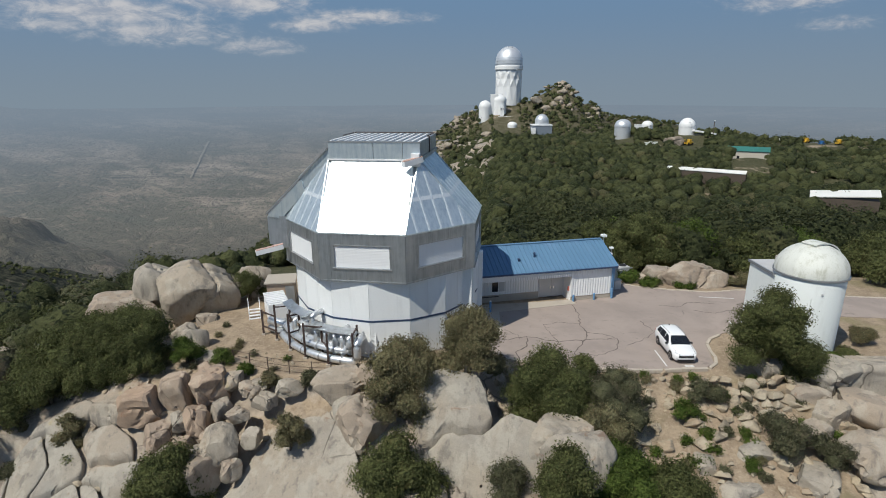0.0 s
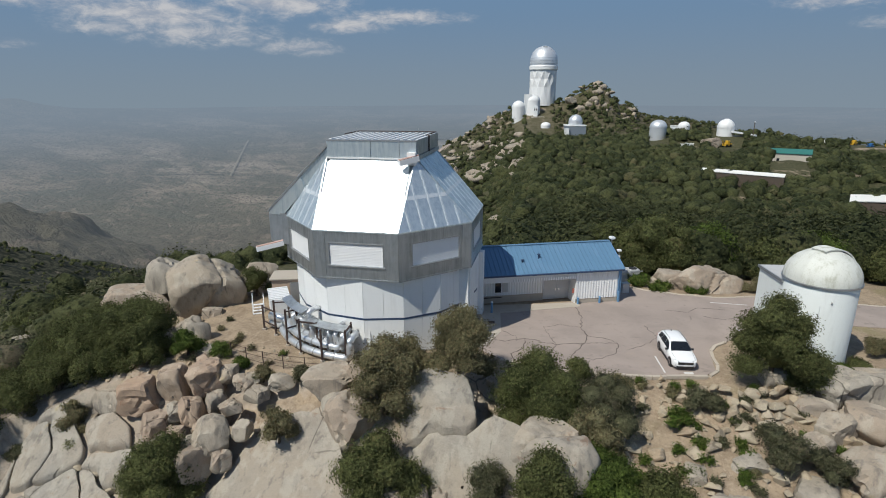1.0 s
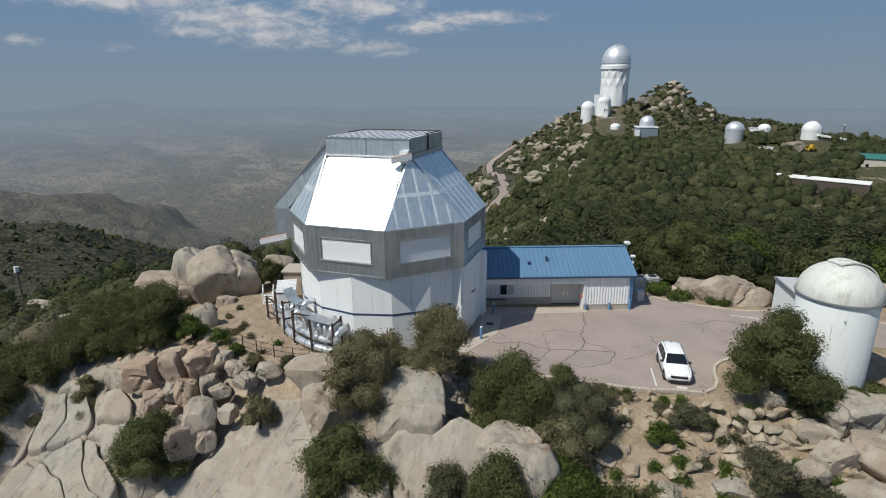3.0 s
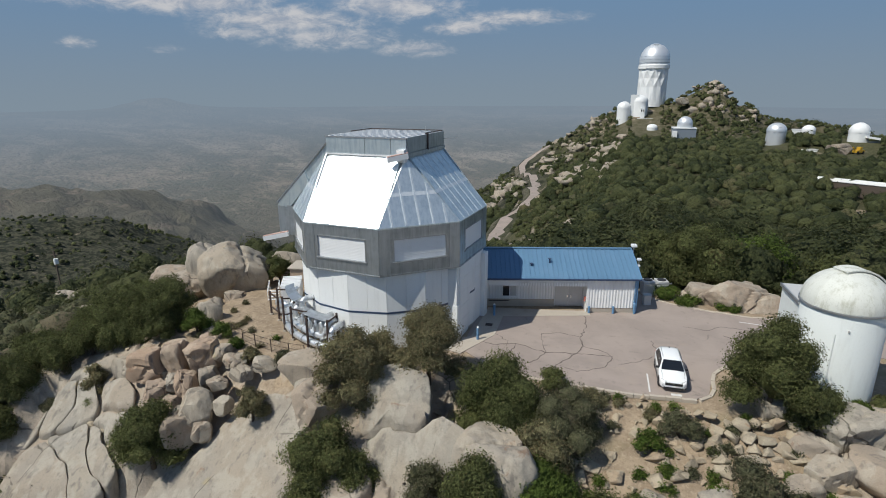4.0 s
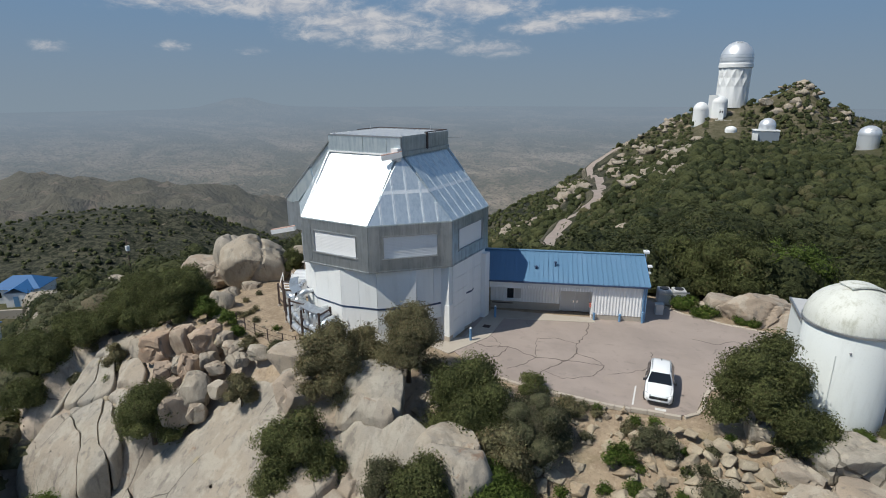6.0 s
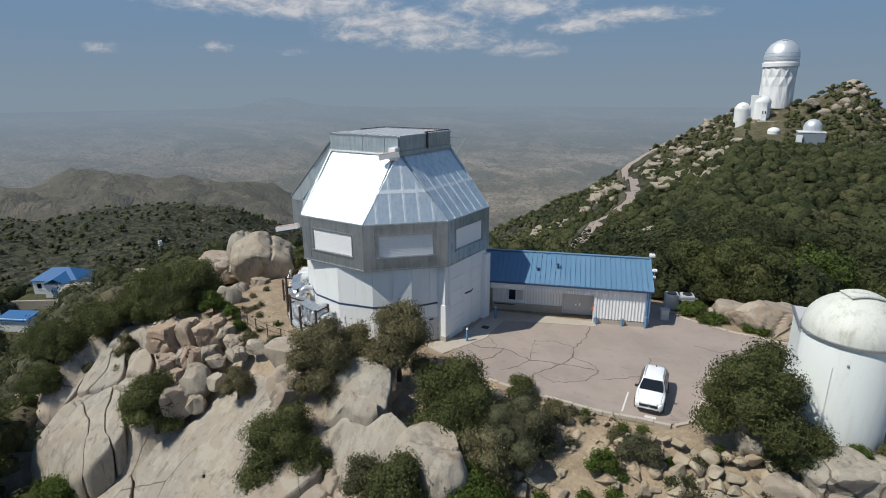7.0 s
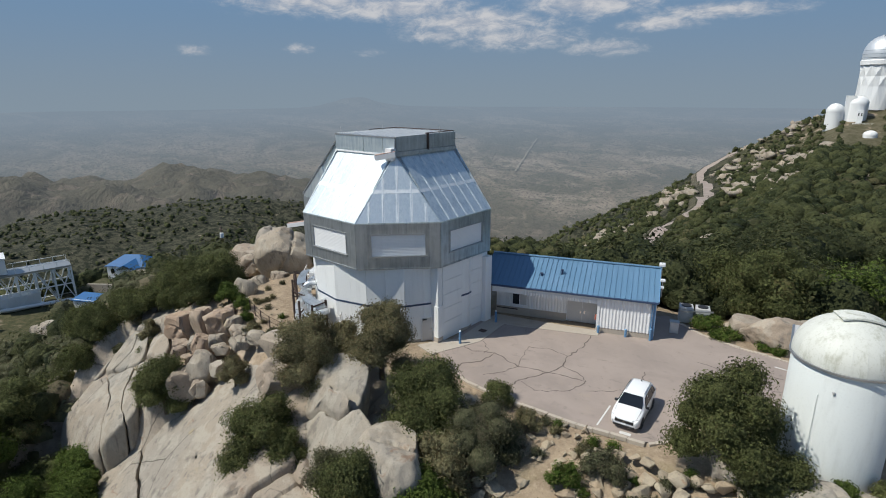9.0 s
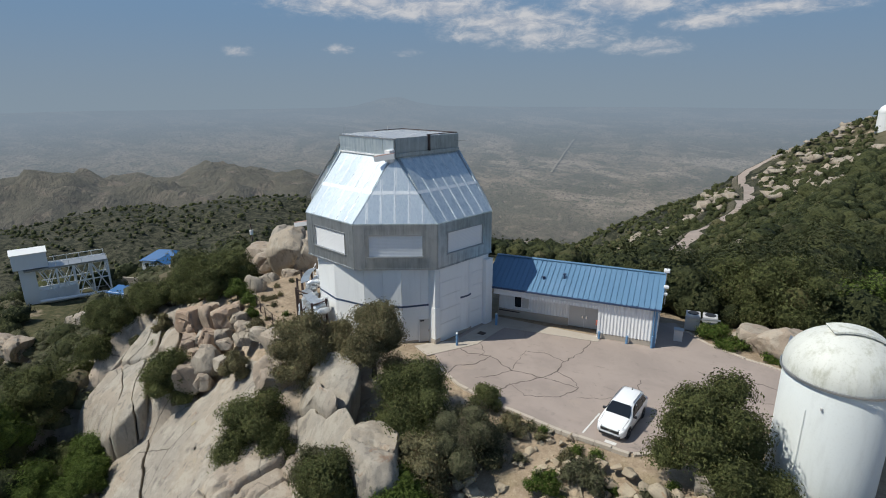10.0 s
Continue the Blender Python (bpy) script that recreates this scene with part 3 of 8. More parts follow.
def slab(corners, thick):
    """A plate over a planar outline, thickened against its normal."""
    p = [Vector(c) for c in corners]
    n = (p[1] - p[0]).cross(p[2] - p[0]).normalized()
    bm = bmesh.new()
    hi = [bm.verts.new(v) for v in p]
    lo = [bm.verts.new(v - n * thick) for v in p]
    k = len(p)
    bm.faces.new(hi)
    bm.faces.new(lo[::-1])
    for i in range(k):
        bm.faces.new((hi[i], lo[i], lo[(i + 1) % k], hi[(i + 1) % k]))
    return bm


def revolve(profile, n=48, arc=360.0):
    """A surface of revolution about z from (radius, height) pairs."""
    bm = bmesh.new()
    rings = []
    for i in range(n):
        a = radians(arc) * i / n
        rings.append([bm.verts.new((r * math.cos(a), r * math.sin(a), z)) for r, z in profile])
    for i in range(n):
        a, b = rings[i], rings[(i + 1) % n]
        for j in range(len(profile) - 1):
            try:
                bm.faces.new((a[j], b[j], b[j + 1], a[j + 1]))
            except ValueError:
                pass
    bmesh.ops.remove_doubles(bm, verts=bm.verts, dist=1e-5)
    return bm


# ---- the large dome ----
def facing(u0, v0, u1, v1):
    """A frame on an upright face from (u0, v0) to (u1, v1): s along it, n outwards, z up."""
    d = Vector((u1 - u0, v1 - v0, 0))
    s = d.normalized()
    n = Vector((s.y, -s.x, 0))
    return Vector((u0, v0, 0)), s, n, d.length


def face_box(bm, f, s0, s1, n0, n1, z0, z1):
    o, s, n, _ = f
    vs = [bm.verts.new(o + s * a + n * b + Vector((0, 0, z))) for z in (z0, z1) for a, b in ((s0, n0), (s1, n0), (s1, n1), (s0, n1))]
    for q in ((0, 1, 2, 3), (4, 5, 6, 7), (0, 1, 5, 4), (1, 2, 6, 5), (2, 3, 7, 6), (3, 0, 4, 7)):
        bm.faces.new([vs[i] for i in q])
    return bm


def clip(poly, axis, lo, hi):
    """A convex polygon in the plane, cut to lo..hi along one axis."""
    for sign, edge in ((1, lo), (-1, hi)):
        out = []
        for i, p in enumerate(poly):
            q = poly[(i + 1) % len(poly)]
            a, b = sign * (p[axis] - edge), sign * (q[axis] - edge)
            if a >= 0:
                out.append(p)
            if (a > 0) != (b > 0) and a != b:
                k = a / (a - b)
                out.append((p[0] + (q[0] - p[0]) * k, p[1] + (q[1] - p[1]) * k))
        poly = out
        if len(poly) < 3:
            return []
    return poly


def tube(points, radius, sides=10, closed_ends=True):
    """A round tube along a line of points."""
    bm = bmesh.new()
    pts = [Vector(p) for p in points]
    rings = []
    for i, p in enumerate(pts):
        d = (pts[min(i + 1, len(pts) - 1)] - pts[max(i - 1, 0)]).normalized()
        a = d.cross(Vector((0, 0, 1)) if abs(d.z) < 0.9 else Vector((1, 0, 0))).normalized()
        b = d.cross(a)
        r = radius[i] if isinstance(radius, (list, tuple)) else radius
        rings.append([bm.verts.new(p + (a * math.cos(2 * math.pi * j / sides) + b * math.sin(2 * math.pi * j / sides)) * r) for j in range(sides)])
    for u, v in zip(rings, rings[1:]):
        for j in range(sides):
            bm.faces.new((u[j], u[(j + 1) % sides], v[(j + 1) % sides], v[j]))
    if closed_ends:
        bm.faces.new(rings[0][::-1])
        bm.faces.new(rings[-1])
    return bm


def bar(a, b, w, h=None):
    """A straight square bar from a to b."""
    h = h or w
    a, b = Vector(a), Vector(b)
    d = (b - a).normalized()
    u = d.cross(Vector((0, 0, 1)) if abs(d.z) < 0.9 else Vector((1, 0, 0))).normalized()
    v = u.cross(d)
    bm = bmesh.new()
    vs = [bm.verts.new(p + u * su * w / 2 + v * sv * h / 2) for p in (a, b) for su, sv in ((-1, -1), (1, -1), (1, 1), (-1, 1))]
    for q in ((0, 1, 2, 3), (4, 5, 6, 7), (0, 1, 5, 4), (1, 2, 6, 5), (2, 3, 7, 6), (3, 0, 4, 7)):
        bm.faces.new([vs[i] for i in q])
    return bm


def ribbed(f, s0, s1, z0, z1, n, depth, wave, upright=False):
    """A single folded sheet on a face, with n ribs lying or upright."""
    o, s, nn, _ = f
    bm = bmesh.new()
    rows = []
    for i in range(n * 4 + 1):
        k = i / (n * 4)
        d = depth + (wave if i % 4 in (1, 2) else 0.0)
        if upright:
            a = o + s * (s0 + (s1 - s0) * k) + nn * d
            rows.append([bm.verts.new(a + Vector((0, 0, z))) for z in (z0, z1)])
        else:
            z = z0 + (z1 - z0) * k
            rows.append([bm.verts.new(o + s * c + nn * d + Vector((0, 0, z))) for c in (s0, s1)])
    for a, b in zip(rows, rows[1:]):
        bm.faces.new((a[0], a[1], b[1], b[0]))
    return bm


BAND_LO, BAND_HI, TOP = 6.85, 10.58, 15.6
TU, TV = 3.72, 3.92


def large_dome():
    e = thing("telescope_dome", -5.1, 46.85, 0, -7.3, "octagonal bare aluminium telescope dome on a white panelled drum", "observatory")
    ov = [(8.885 * math.cos(radians(22.5 + 45 * i)), 8.885 * math.sin(radians(22.5 + 45 * i))) for i in range(8)]
    inner = [(x * 0.982, y * 0.982) for x, y in ov]
    part("band_core", prism(inner, BAND_LO, BAND_HI), ALU_BAND, e)
    # faces in turn: between vertex i and i + 1, seen from outside
    for i in range(8):
        a, b = ov[i], ov[(i + 1) % 8]
        f = facing(a[0], a[1], b[0], b[1])
        L = f[3]
        post = 0.92
        w0, w1, z0, z1 = L / 2 - 2.2, L / 2 + 2.2, 7.88, 9.62
        for s0, s1 in ((0.0, post), (L - post, L)):
            part("corner_post", face_box(bmesh.new(), f, s0 + 0.01, s1 - 0.01, -0.16, 0.02, BAND_LO, BAND_HI - 0.06), ALU_BAND, e)
        bm = bmesh.new()
        face_box(bm, f, post, w0, -0.16, 0, BAND_LO, BAND_HI - 0.06)
        face_box(bm, f, w1, L - post, -0.16, 0, BAND_LO, BAND_HI - 0.06)
        face_box(bm, f, w0, w1, -0.16, 0, BAND_LO, z0)
        face_box(bm, f, w0, w1, -0.16, 0, z1, BAND_HI - 0.06)
        cladding = part("cladding", bm, ALU_BAND, e)
        if i != 3:
            part("roller_shutter", ribbed(f, w0 + 0.03, w1 - 0.03, z0, z1, 14, -0.08, 0.005), SHUTTER, e, "white roller shutter")
            part("sill", face_box(bmesh.new(), f, w0 - 0.12, w1 + 0.12, 0, 0.09, z0 - 0.13, z0 - 0.03), GREY_STEEL, e)
            fr = bmesh.new()
            face_box(fr, f, w0 - 0.05, w0 + 0.03, -0.1, 0.03, z0, z1)
            face_box(fr, f, w1 - 0.03, w1 + 0.05, -0.1, 0.03, z0, z1)
            face_box(fr, f, w0 - 0.05, w1 + 0.05, -0.1, 0.03, z1, z1 + 0.07)
            part("shutter_frame", fr, GREY_STEEL, e)
        part("eave_strip", face_box(bmesh.new(), f, -0.02, L + 0.02, -0.2, 0.05, BAND_HI - 0.06, BAND_HI + 0.05), ALU, e)
        part("bottom_flange", face_box(bmesh.new(), f, -0.05, L + 0.05, -0.5, 0.06, BAND_LO - 0.1, BAND_LO - 0.01), ALU_BAND, e)
    # sloping roof: a solid under separate sheets
    hi = [(TU, TV), (-TU, TV), (-TU, -TV), (TU, -TV)]
    bm = bmesh.new()
    lo_v = [bm.verts.new((x * 0.985, y * 0.985, BAND_HI)) for x, y in ov]
    hi_v = [bm.verts.new((x * 0.985, y * 0.985, TOP - 0.05)) for x, y in hi]
    sides = [((7, 0), (0, 3)), ((0, 1), (0,)), ((1, 2), (1, 0)), ((2, 3), (1,)), ((3, 4), (2, 1)), ((4, 5), (2,)), ((5, 6), (3, 2)), ((6, 7), (3,))]
    for (a, b), t in sides:
        bm.faces.new([lo_v[a], lo_v[b]] + [hi_v[k] for k in t])
    bm.faces.new(hi_v)
    bm.faces.new(lo_v[::-1])
    part("roof_core", bm, ALU_BAND, e)
    for (a, b), t in sides:
        corners = [Vector((*ov[a], BAND_HI)), Vector((*ov[b], BAND_HI))] + [Vector((*hi[k], TOP)) for k in t]
        s = (corners[1] - corners[0]).normalized()
        n = s.cross(corners[2] - corners[0]).normalized()
        if n.z < 0:
            n = -n
        up = n.cross(s)
        if up.z < 0:
            up = -up
        o = corners[0]
        poly = [((c - o).dot(s), (c - o).dot(up)) for c in corners]
        L, H = (corners[1] - corners[0]).length, max(p[1] for p in poly)
        count = 6
        for i in range(count):
            for lo_t, hi_t in ((0.0, H * 0.46), (H * 0.46, H)):
                piece = clip(clip(poly, 0, L * i / count + 0.002, L * (i + 1) / count - 0.002), 1, lo_t + 0.002, hi_t - 0.002)
                if len(piece) >= 3:
                    part("roof_sheet", slab([o + s * p[0] + up * p[1] + n * 0.035 for p in piece], 0.12) if s.cross(up).dot(n) > 0 else slab([o + s * p[0] + up * p[1] + n * 0.035 for p in piece[::-1]], 0.12), ALU, e)
        for i in range(1, count):
            seam = clip(poly, 0, L * i / count - 0.02, L * i / count + 0.02)
            if len(seam) >= 3:
                lo_p, hi_p = min(p[1] for p in seam), max(p[1] for p in seam)
                if hi_p - lo_p > 0.4:
                    x = L * i / count
                    if hi_p - lo_p > 0.8:
                        part("seam_strip", slab([o + s * (x - 0.1) + up * (lo_p + 0.06) + n * 0.044, o + s * (x + 0.1) + up * (lo_p + 0.06) + n * 0.044, o + s * (x + 0.1) + up * (hi_p - 0.22) + n * 0.044, o + s * (x - 0.1) + up * (hi_p - 0.22) + n * 0.044], 0.03), ALU_SEAM, e, "bright seam strip")
                    part("standing_seam", bar(o + s * x + up * lo_p + n * 0.05, o + s * x + up * (hi_p - 0.05) + n * 0.05, 0.03, 0.03), ALU, e)
        across = clip(poly, 1, H * 0.46 - 0.16, H * 0.46 + 0.16)
        part("lap_strip", slab([o + s * p[0] + up * p[1] + n * 0.049 for p in across], 0.03), ALU_SEAM, e, "bright lap strip")
    for k, (x, y) in enumerate(hi):
        for j in ((0, 1), (2, 3), (4, 5), (6, 7))[(0, 1, 2, 3)[k]]:
            part("hip_cover", bar((*ov[j], BAND_HI + 0.05), (x, y, TOP + 0.02), 0.07, 0.07), ALU, e)
    # cap over the crown, its skirt and the raised shutter that runs down one side
    part("crown_box", box(-3.63, 3.85, -3.98, 3.6, TOP - 0.1, 17.0), ALU_BAND, e)
    for x0, x1 in ((-3.63, 0.05), (0.12, 2.45), (2.5, 3.86)):
        part("crown_panel", box(x0, x1, -4.06, -3.98, TOP + 0.12, 16.98), ALU, e)
    part("crown_ledge", box(-3.7, 3.4, -4.16, -3.9, TOP - 0.02, TOP + 0.1), SHUTTER, e)
    part("crown_edge", box(-3.66, 3.9, -4.1, -3.95, 16.98, 17.1), GREY_STEEL, e)
    for y0, y1 in ((-3.9, -0.2), (-0.05, 3.6)):
        part("end_panel", box(3.85, 3.95, y0, y1, 15.95, 17.12), ALU_BAND, e)
    part("end_ledge", box(3.85, 4.02, -4.0, 3.65, 15.62, 15.9), ALU_BAND, e)
    part("end_post", box(3.9, 4.02, -0.25, 0.0, 15.8, 17.2), STEEL, e)
    for i in range(13):
        x = -3.5 + i * 0.6
        part("deck_rib", box(x, x + 0.2, -3.9, 3.55, 17.0, 17.14), SHUTTER, e)
    rail = bmesh.new()
    for a, b in (((-3.6, 3.5), (3.8, 3.5)), ((3.8, 3.5), (3.8, -0.2)), ((-3.6, 3.5), (-3.6, 0.0))):
        tmp = bar((a[0], a[1], 17.22), (b[0], b[1], 17.22), 0.07)
        me = bpy.data.meshes.new("tmp")
        tmp.to_mesh(me)
        tmp.free()
        rail.from_mesh(me)
        bpy.data.meshes.remove(me)
    part("guard_rail", rail, STEEL, e)
    for x, y in ((-3.6, 3.5), (-1.2, 3.5), (1.3, 3.5), (3.8, 3.5), (3.8, 1.6), (3.8, -0.2), (-3.6, 1.7), (-3.6, 0.0)):
        part("rail_post", bar((x, y, 17.0), (x, y, 17.25), 0.05), STEEL, e)
    for x, y, h in ((-3.4, -3.6, 0.7), (-2.9, 1.0, 0.6), (2.2, 3.4, 0.55)):
        part("lightning_rod", bar((x, y, 17.0), (x, y, 17.0 + h), 0.025), GREY_STEEL, e)
    part("wind_vane_arm", bar((3.9, 3.3, 16.5), (5.3, 3.5, 16.6), 0.05), GREY_STEEL, e)
    # raised side shutter
    def extrude(profile, v0, v1):
        m = bmesh.new()
        lo = [m.verts.new((u, v0, z)) for u, z in profile]
        up_ = [m.verts.new((u, v1, z)) for u, z in profile]
        k = len(profile)
        for i in range(k):
            m.faces.new((lo[i], lo[(i + 1) % k], up_[(i + 1) % k], up_[i]))
        m.faces.new(lo[::-1])
        m.faces.new(up_)
        return m
    part("upper_shutter", extrude([(-3.3, 17.0), (-6.5, 14.05), (-6.05, 13.1), (-3.3, 15.6)], -3.75, 3.6), ALU, e, "raised bare aluminium shutter")
    part("lower_shutter", extrude([(-6.2, 13.95), (-9.3, 11.0), (-9.45, 10.7), (-8.3, 10.4), (-5.9, 12.9)], -3.85, 3.7), ALU, e)
    part("shutter_skirt", extrude([(-9.45, 10.7), (-9.45, 8.3), (-8.3, 8.0), (-8.3, 10.6)], -3.85, 3.7), ALU_BAND, e)
    part("shutter_lip", extrude([(-3.3, 17.05), (-9.5, 11.02), (-9.5, 10.85), (-3.3, 16.88)], -3.92, -3.78), GREY_STEEL, e)
    part("skirt_end", box(-8.4, -7.7, -3.86, -3.3, 8.0, 10.75), ALU_BAND, e)
    # travelling beams
    part("rail_beam", bar((2.75, -5.2, 15.45), (4.0, -4.1, 15.75), 0.5, 0.42), SHUTTER, e, "white beam end with faded red top")
    part("beam_top", bar((2.75, -5.2, 15.69), (4.0, -4.1, 15.99), 0.46, 0.05), FADED, e)
    part("side_beam", bar((-9.9, -5.6, 7.95), (-7.9, -4.6, 8.35), 0.45, 0.4), SHUTTER, e)
    part("side_beam_top", bar((-9.9, -5.6, 8.17), (-7.9, -4.6, 8.57), 0.42, 0.05), FADED, e)
    part("beam_bracket", box(3.2, 3.9, -4.5, -3.9, 15.2, 16.2, 0.03), SHUTTER, e)
    # drum of flat white panels with a dark band
    R, off = 8.15, 2.7
    dv = [(R * math.cos(radians(off + 22.5 * i)), R * math.sin(radians(off + 22.5 * i))) for i in range(16)]
    part("drum_core", prism([(x * 0.99, y * 0.99) for x, y in dv], -0.6, BAND_LO - 0.05), WALL, e)
    for i in range(16):
        a, b = dv[i], dv[(i + 1) % 16]
        f = facing(a[0], a[1], b[0], b[1])
        L = f[3]
        for s0, s1 in ((0, L / 2), (L / 2, L)):
            for z0, z1 in ((0.3, 3.36), (3.52, BAND_LO - 0.12)):
                part("wall_panel", face_box(bmesh.new(), f, s0 + 0.008, s1 - 0.008, -0.05, 0.03, z0, z1), WALL, e)
        part("dark_band", face_box(bmesh.new(), f, -0.01, L + 0.01, -0.05, 0.05, 3.36, 3.52), NAVY, e)
        part("plinth", face_box(bmesh.new(), f, 0, L, -0.1, 0.02, -0.6, 0.3), CONCRETE, e)
    # loading bay
    part("bay", box(0.5, 8.0, -3.55, 3.3, -0.6, BAND_LO - 0.12), WALL, e)
    for i in range(5):
        z0 = 0.45 + i * 1.24
        part("bay_door_section", box(8.0, 8.06, -3.0, 2.45, z0 + 0.012, z0 + 1.22), WALL, e)
    part("bay_corner", box(7.62, 8.09, -3.62, -3.04, 0.5, 3.3), WALL, e)
    part("bay_base", box(7.6, 8.12, -3.66, -3.04, -0.6, 0.5), CONCRETE, e)
    part("bay_column", box(7.3, 8.45, 2.5, 3.4, -0.3, 6.3), WALL, e)
    # personnel door on the drum
    a, b = dv[14], dv[15]
    f = facing(a[0], a[1], b[0], b[1])
    d = part("door", face_box(bmesh.new(), f, 1.45, 2.4, 0.03, 0.08, 0.12, 2.2), DOOR_GREY, e, "grey steel door")
    part("door_frame", face_box(face_box(face_box(bmesh.new(), f, 1.37, 1.45, 0.02, 0.1, 0.1, 2.28), f, 2.4, 2.48, 0.02, 0.1, 0.1, 2.28), f, 1.45, 2.4, 0.02, 0.1, 2.2, 2.28), WALL, e)
    part("door_closer", face_box(bmesh.new(), f, 1.5, 1.85, 0.08, 0.16, 2.02, 2.12), BLACK, d)
    part("door_handle", face_box(bmesh.new(), f, 2.2, 2.3, 0.08, 0.15, 1.05, 1.2), CHROME, d)
    return e


large_dome()


# ---- pipework beside the dome ----
def arc_points(r, z, a0, a1, n, cx=-5.1, cy=46.85):
    return [(cx + r * math.cos(radians(a0 + (a1 - a0) * i / n)), cy + r * math.sin(radians(a0 + (a1 - a0) * i / n)), z) for i in range(n + 1)]


def pipe_rack():
    e = thing("pipe_rack", -9.5, 39.5, 0.35, 0, "dark steel rack carrying silver jacketed cooling pipes", "pipe rack")
    inv = Matrix.Translation((-9.5, 39.5, 0.35)).inverted()

    def loc(pts):
        return [inv @ Vector(p) for p in pts]
    legs = [(-15.8, 42.9, 2.6), (-14.3, 41.8, 3.5), (-13.1, 42.1, 3.4), (-12.6, 39.9, 3.5), (-11.0, 38.5, 3.3), (-8.9, 37.3, 3.0), (-6.85, 36.9, 3.2), (-6.75, 38.4, 3.2), (-9.6, 38.6, 3.0), (-11.9, 40.6, 3.3)]
    for x, y, z in legs:
        part("post", bar(*loc([(x, y, 0.2), (x, y, z + 0.1)]), 0.14), STEEL, e)
        part("foot", bar(*loc([(x, y, 0.2), (x, y, 0.5)]), 0.3), CONCRETE, e)
    for a, b in (((-15.8, 42.9, 2.55), (-14.3, 41.8, 2.55)), ((-14.3, 41.8, 3.4), (-13.1, 42.1, 3.4)), ((-12.6, 39.9, 3.4), (-11.9, 40.6, 3.3)), ((-11.0, 38.5, 3.2), (-9.6, 38.6, 3.0)),
                 ((-6.85, 36.9, 3.1), (-6.75, 38.4, 3.1)), ((-8.9, 37.3, 1.9), (-9.6, 38.6, 1.9)), ((-15.8, 42.9, 1.2), (-14.3, 41.8, 1.2)), ((-14.3, 41.8, 1.0), (-13.1, 42.1, 1.0)), ((-12.6, 39.9, 1.9), (-11.9, 40.6, 1.9))):
        part("cross_beam", bar(*loc([a, b]), 0.1), STEEL, e)
    # covers over the pipes
    for r0, r1, z, a0, a1 in ((8.95, 9.75, 3.05, -126, -101), (8.95, 9.75, 3.75, -152, -127)):
        inner = arc_points(r0, z + 0.12, a0, a1, 10)
        outer = arc_points(r1, z - 0.08, a0, a1, 10)
        for i in range(10):
            part("cover_sheet", slab(loc([inner[i], inner[i + 1], outer[i + 1], outer[i]])[::-1], 0.06), ALU_BAND, e, "dull grey cover sheet")
    # long bent runs with upturned ends
    for r, z, a0, a1, rise, rad in ((9.95, 0.85, -160, -101.5, 2.5, 0.30), (9.6, 1.5, -158, -106, 2.75, 0.27), (9.2, 1.7, -150, -112, 2.8, 0.24), (9.1, 2.6, -165, -130, 3.2, 0.24)):
        pts = arc_points(r, z, a0, a1, 26)
        last = Vector(pts[-1])
        inward = Vector((-5.1 - last.x, 46.85 - last.y, 0)).normalized()
        along = (last - Vector(pts[-2])).normalized()
        for k in range(1, 7):
            q = radians(15 * k)
            pts.append(tuple(last + along * 0.55 * math.sin(q) + Vector((0, 0, 0.55 * (1 - math.cos(q))))))
        tip = Vector(pts[-1])
        pts.append(tuple(tip + Vector((0, 0, max(rise - z - 1.1, 0.05)))))
        tip = Vector(pts[-1])
        for k in range(1, 7):
            q = radians(15 * k)
            pts.append(tuple(tip + inward * 0.5 * (1 - math.cos(q)) + Vector((0, 0, 0.5 * math.sin(q)))))
        tip = Vector(pts[-1])
        pts.append(tuple(tip + inward * 0.7))
        pipe = part("pipe", tube(loc(pts), rad, 12), ALU_PIPE, e, "silver insulated pipe", True)
        for k in (4, 9, 14, 19, 24):
            c, d = Vector(pts[k]), (Vector(pts[k + 1]) - Vector(pts[k - 1])).normalized() * 0.05
            part("pipe_collar", tube(loc([c - d, c + d]), rad + 0.03, 12), GREY_STEEL, pipe)
    for a, r, rad in ((-103.5, 9.3, 0.24), (-106.5, 9.55, 0.22), (-110.5, 9.5, 0.24), (-116, 9.45, 0.22), (-122, 9.5, 0.22), (-133, 9.4, 0.22), (-141, 9.4, 0.22)):
        q = Vector(arc_points(r, 1.1, a, a, 1)[0])
        to = Vector((-5.1 - q.x, 46.85 - q.y, 0)).normalized()
        bend = [q, q + Vector((0, 0, 1.2))] + [q + Vector((0, 0, 1.2 + 0.4 * math.sin(radians(30 * k)))) + to * 0.4 * (1 - math.cos(radians(30 * k))) for k in (1, 2, 3)] + [q + Vector((0, 0, 1.6)) + to * 0.9]
        part("riser", tube(loc(bend), rad, 12), ALU_PIPE, e, "silver insulated riser", True)
    part("tank_end", tube(loc([(-15.3, 43.4, 1.5), (-13.6, 42.6, 1.5)]), 0.38, 14), ALU_PIPE, e, "", True)
    part("tank_end", tube(loc([(-15.4, 43.6, 0.75), (-13.5, 42.7, 0.75)]), 0.36, 14), ALU_PIPE, e, "", True)
    return e


pipe_rack()


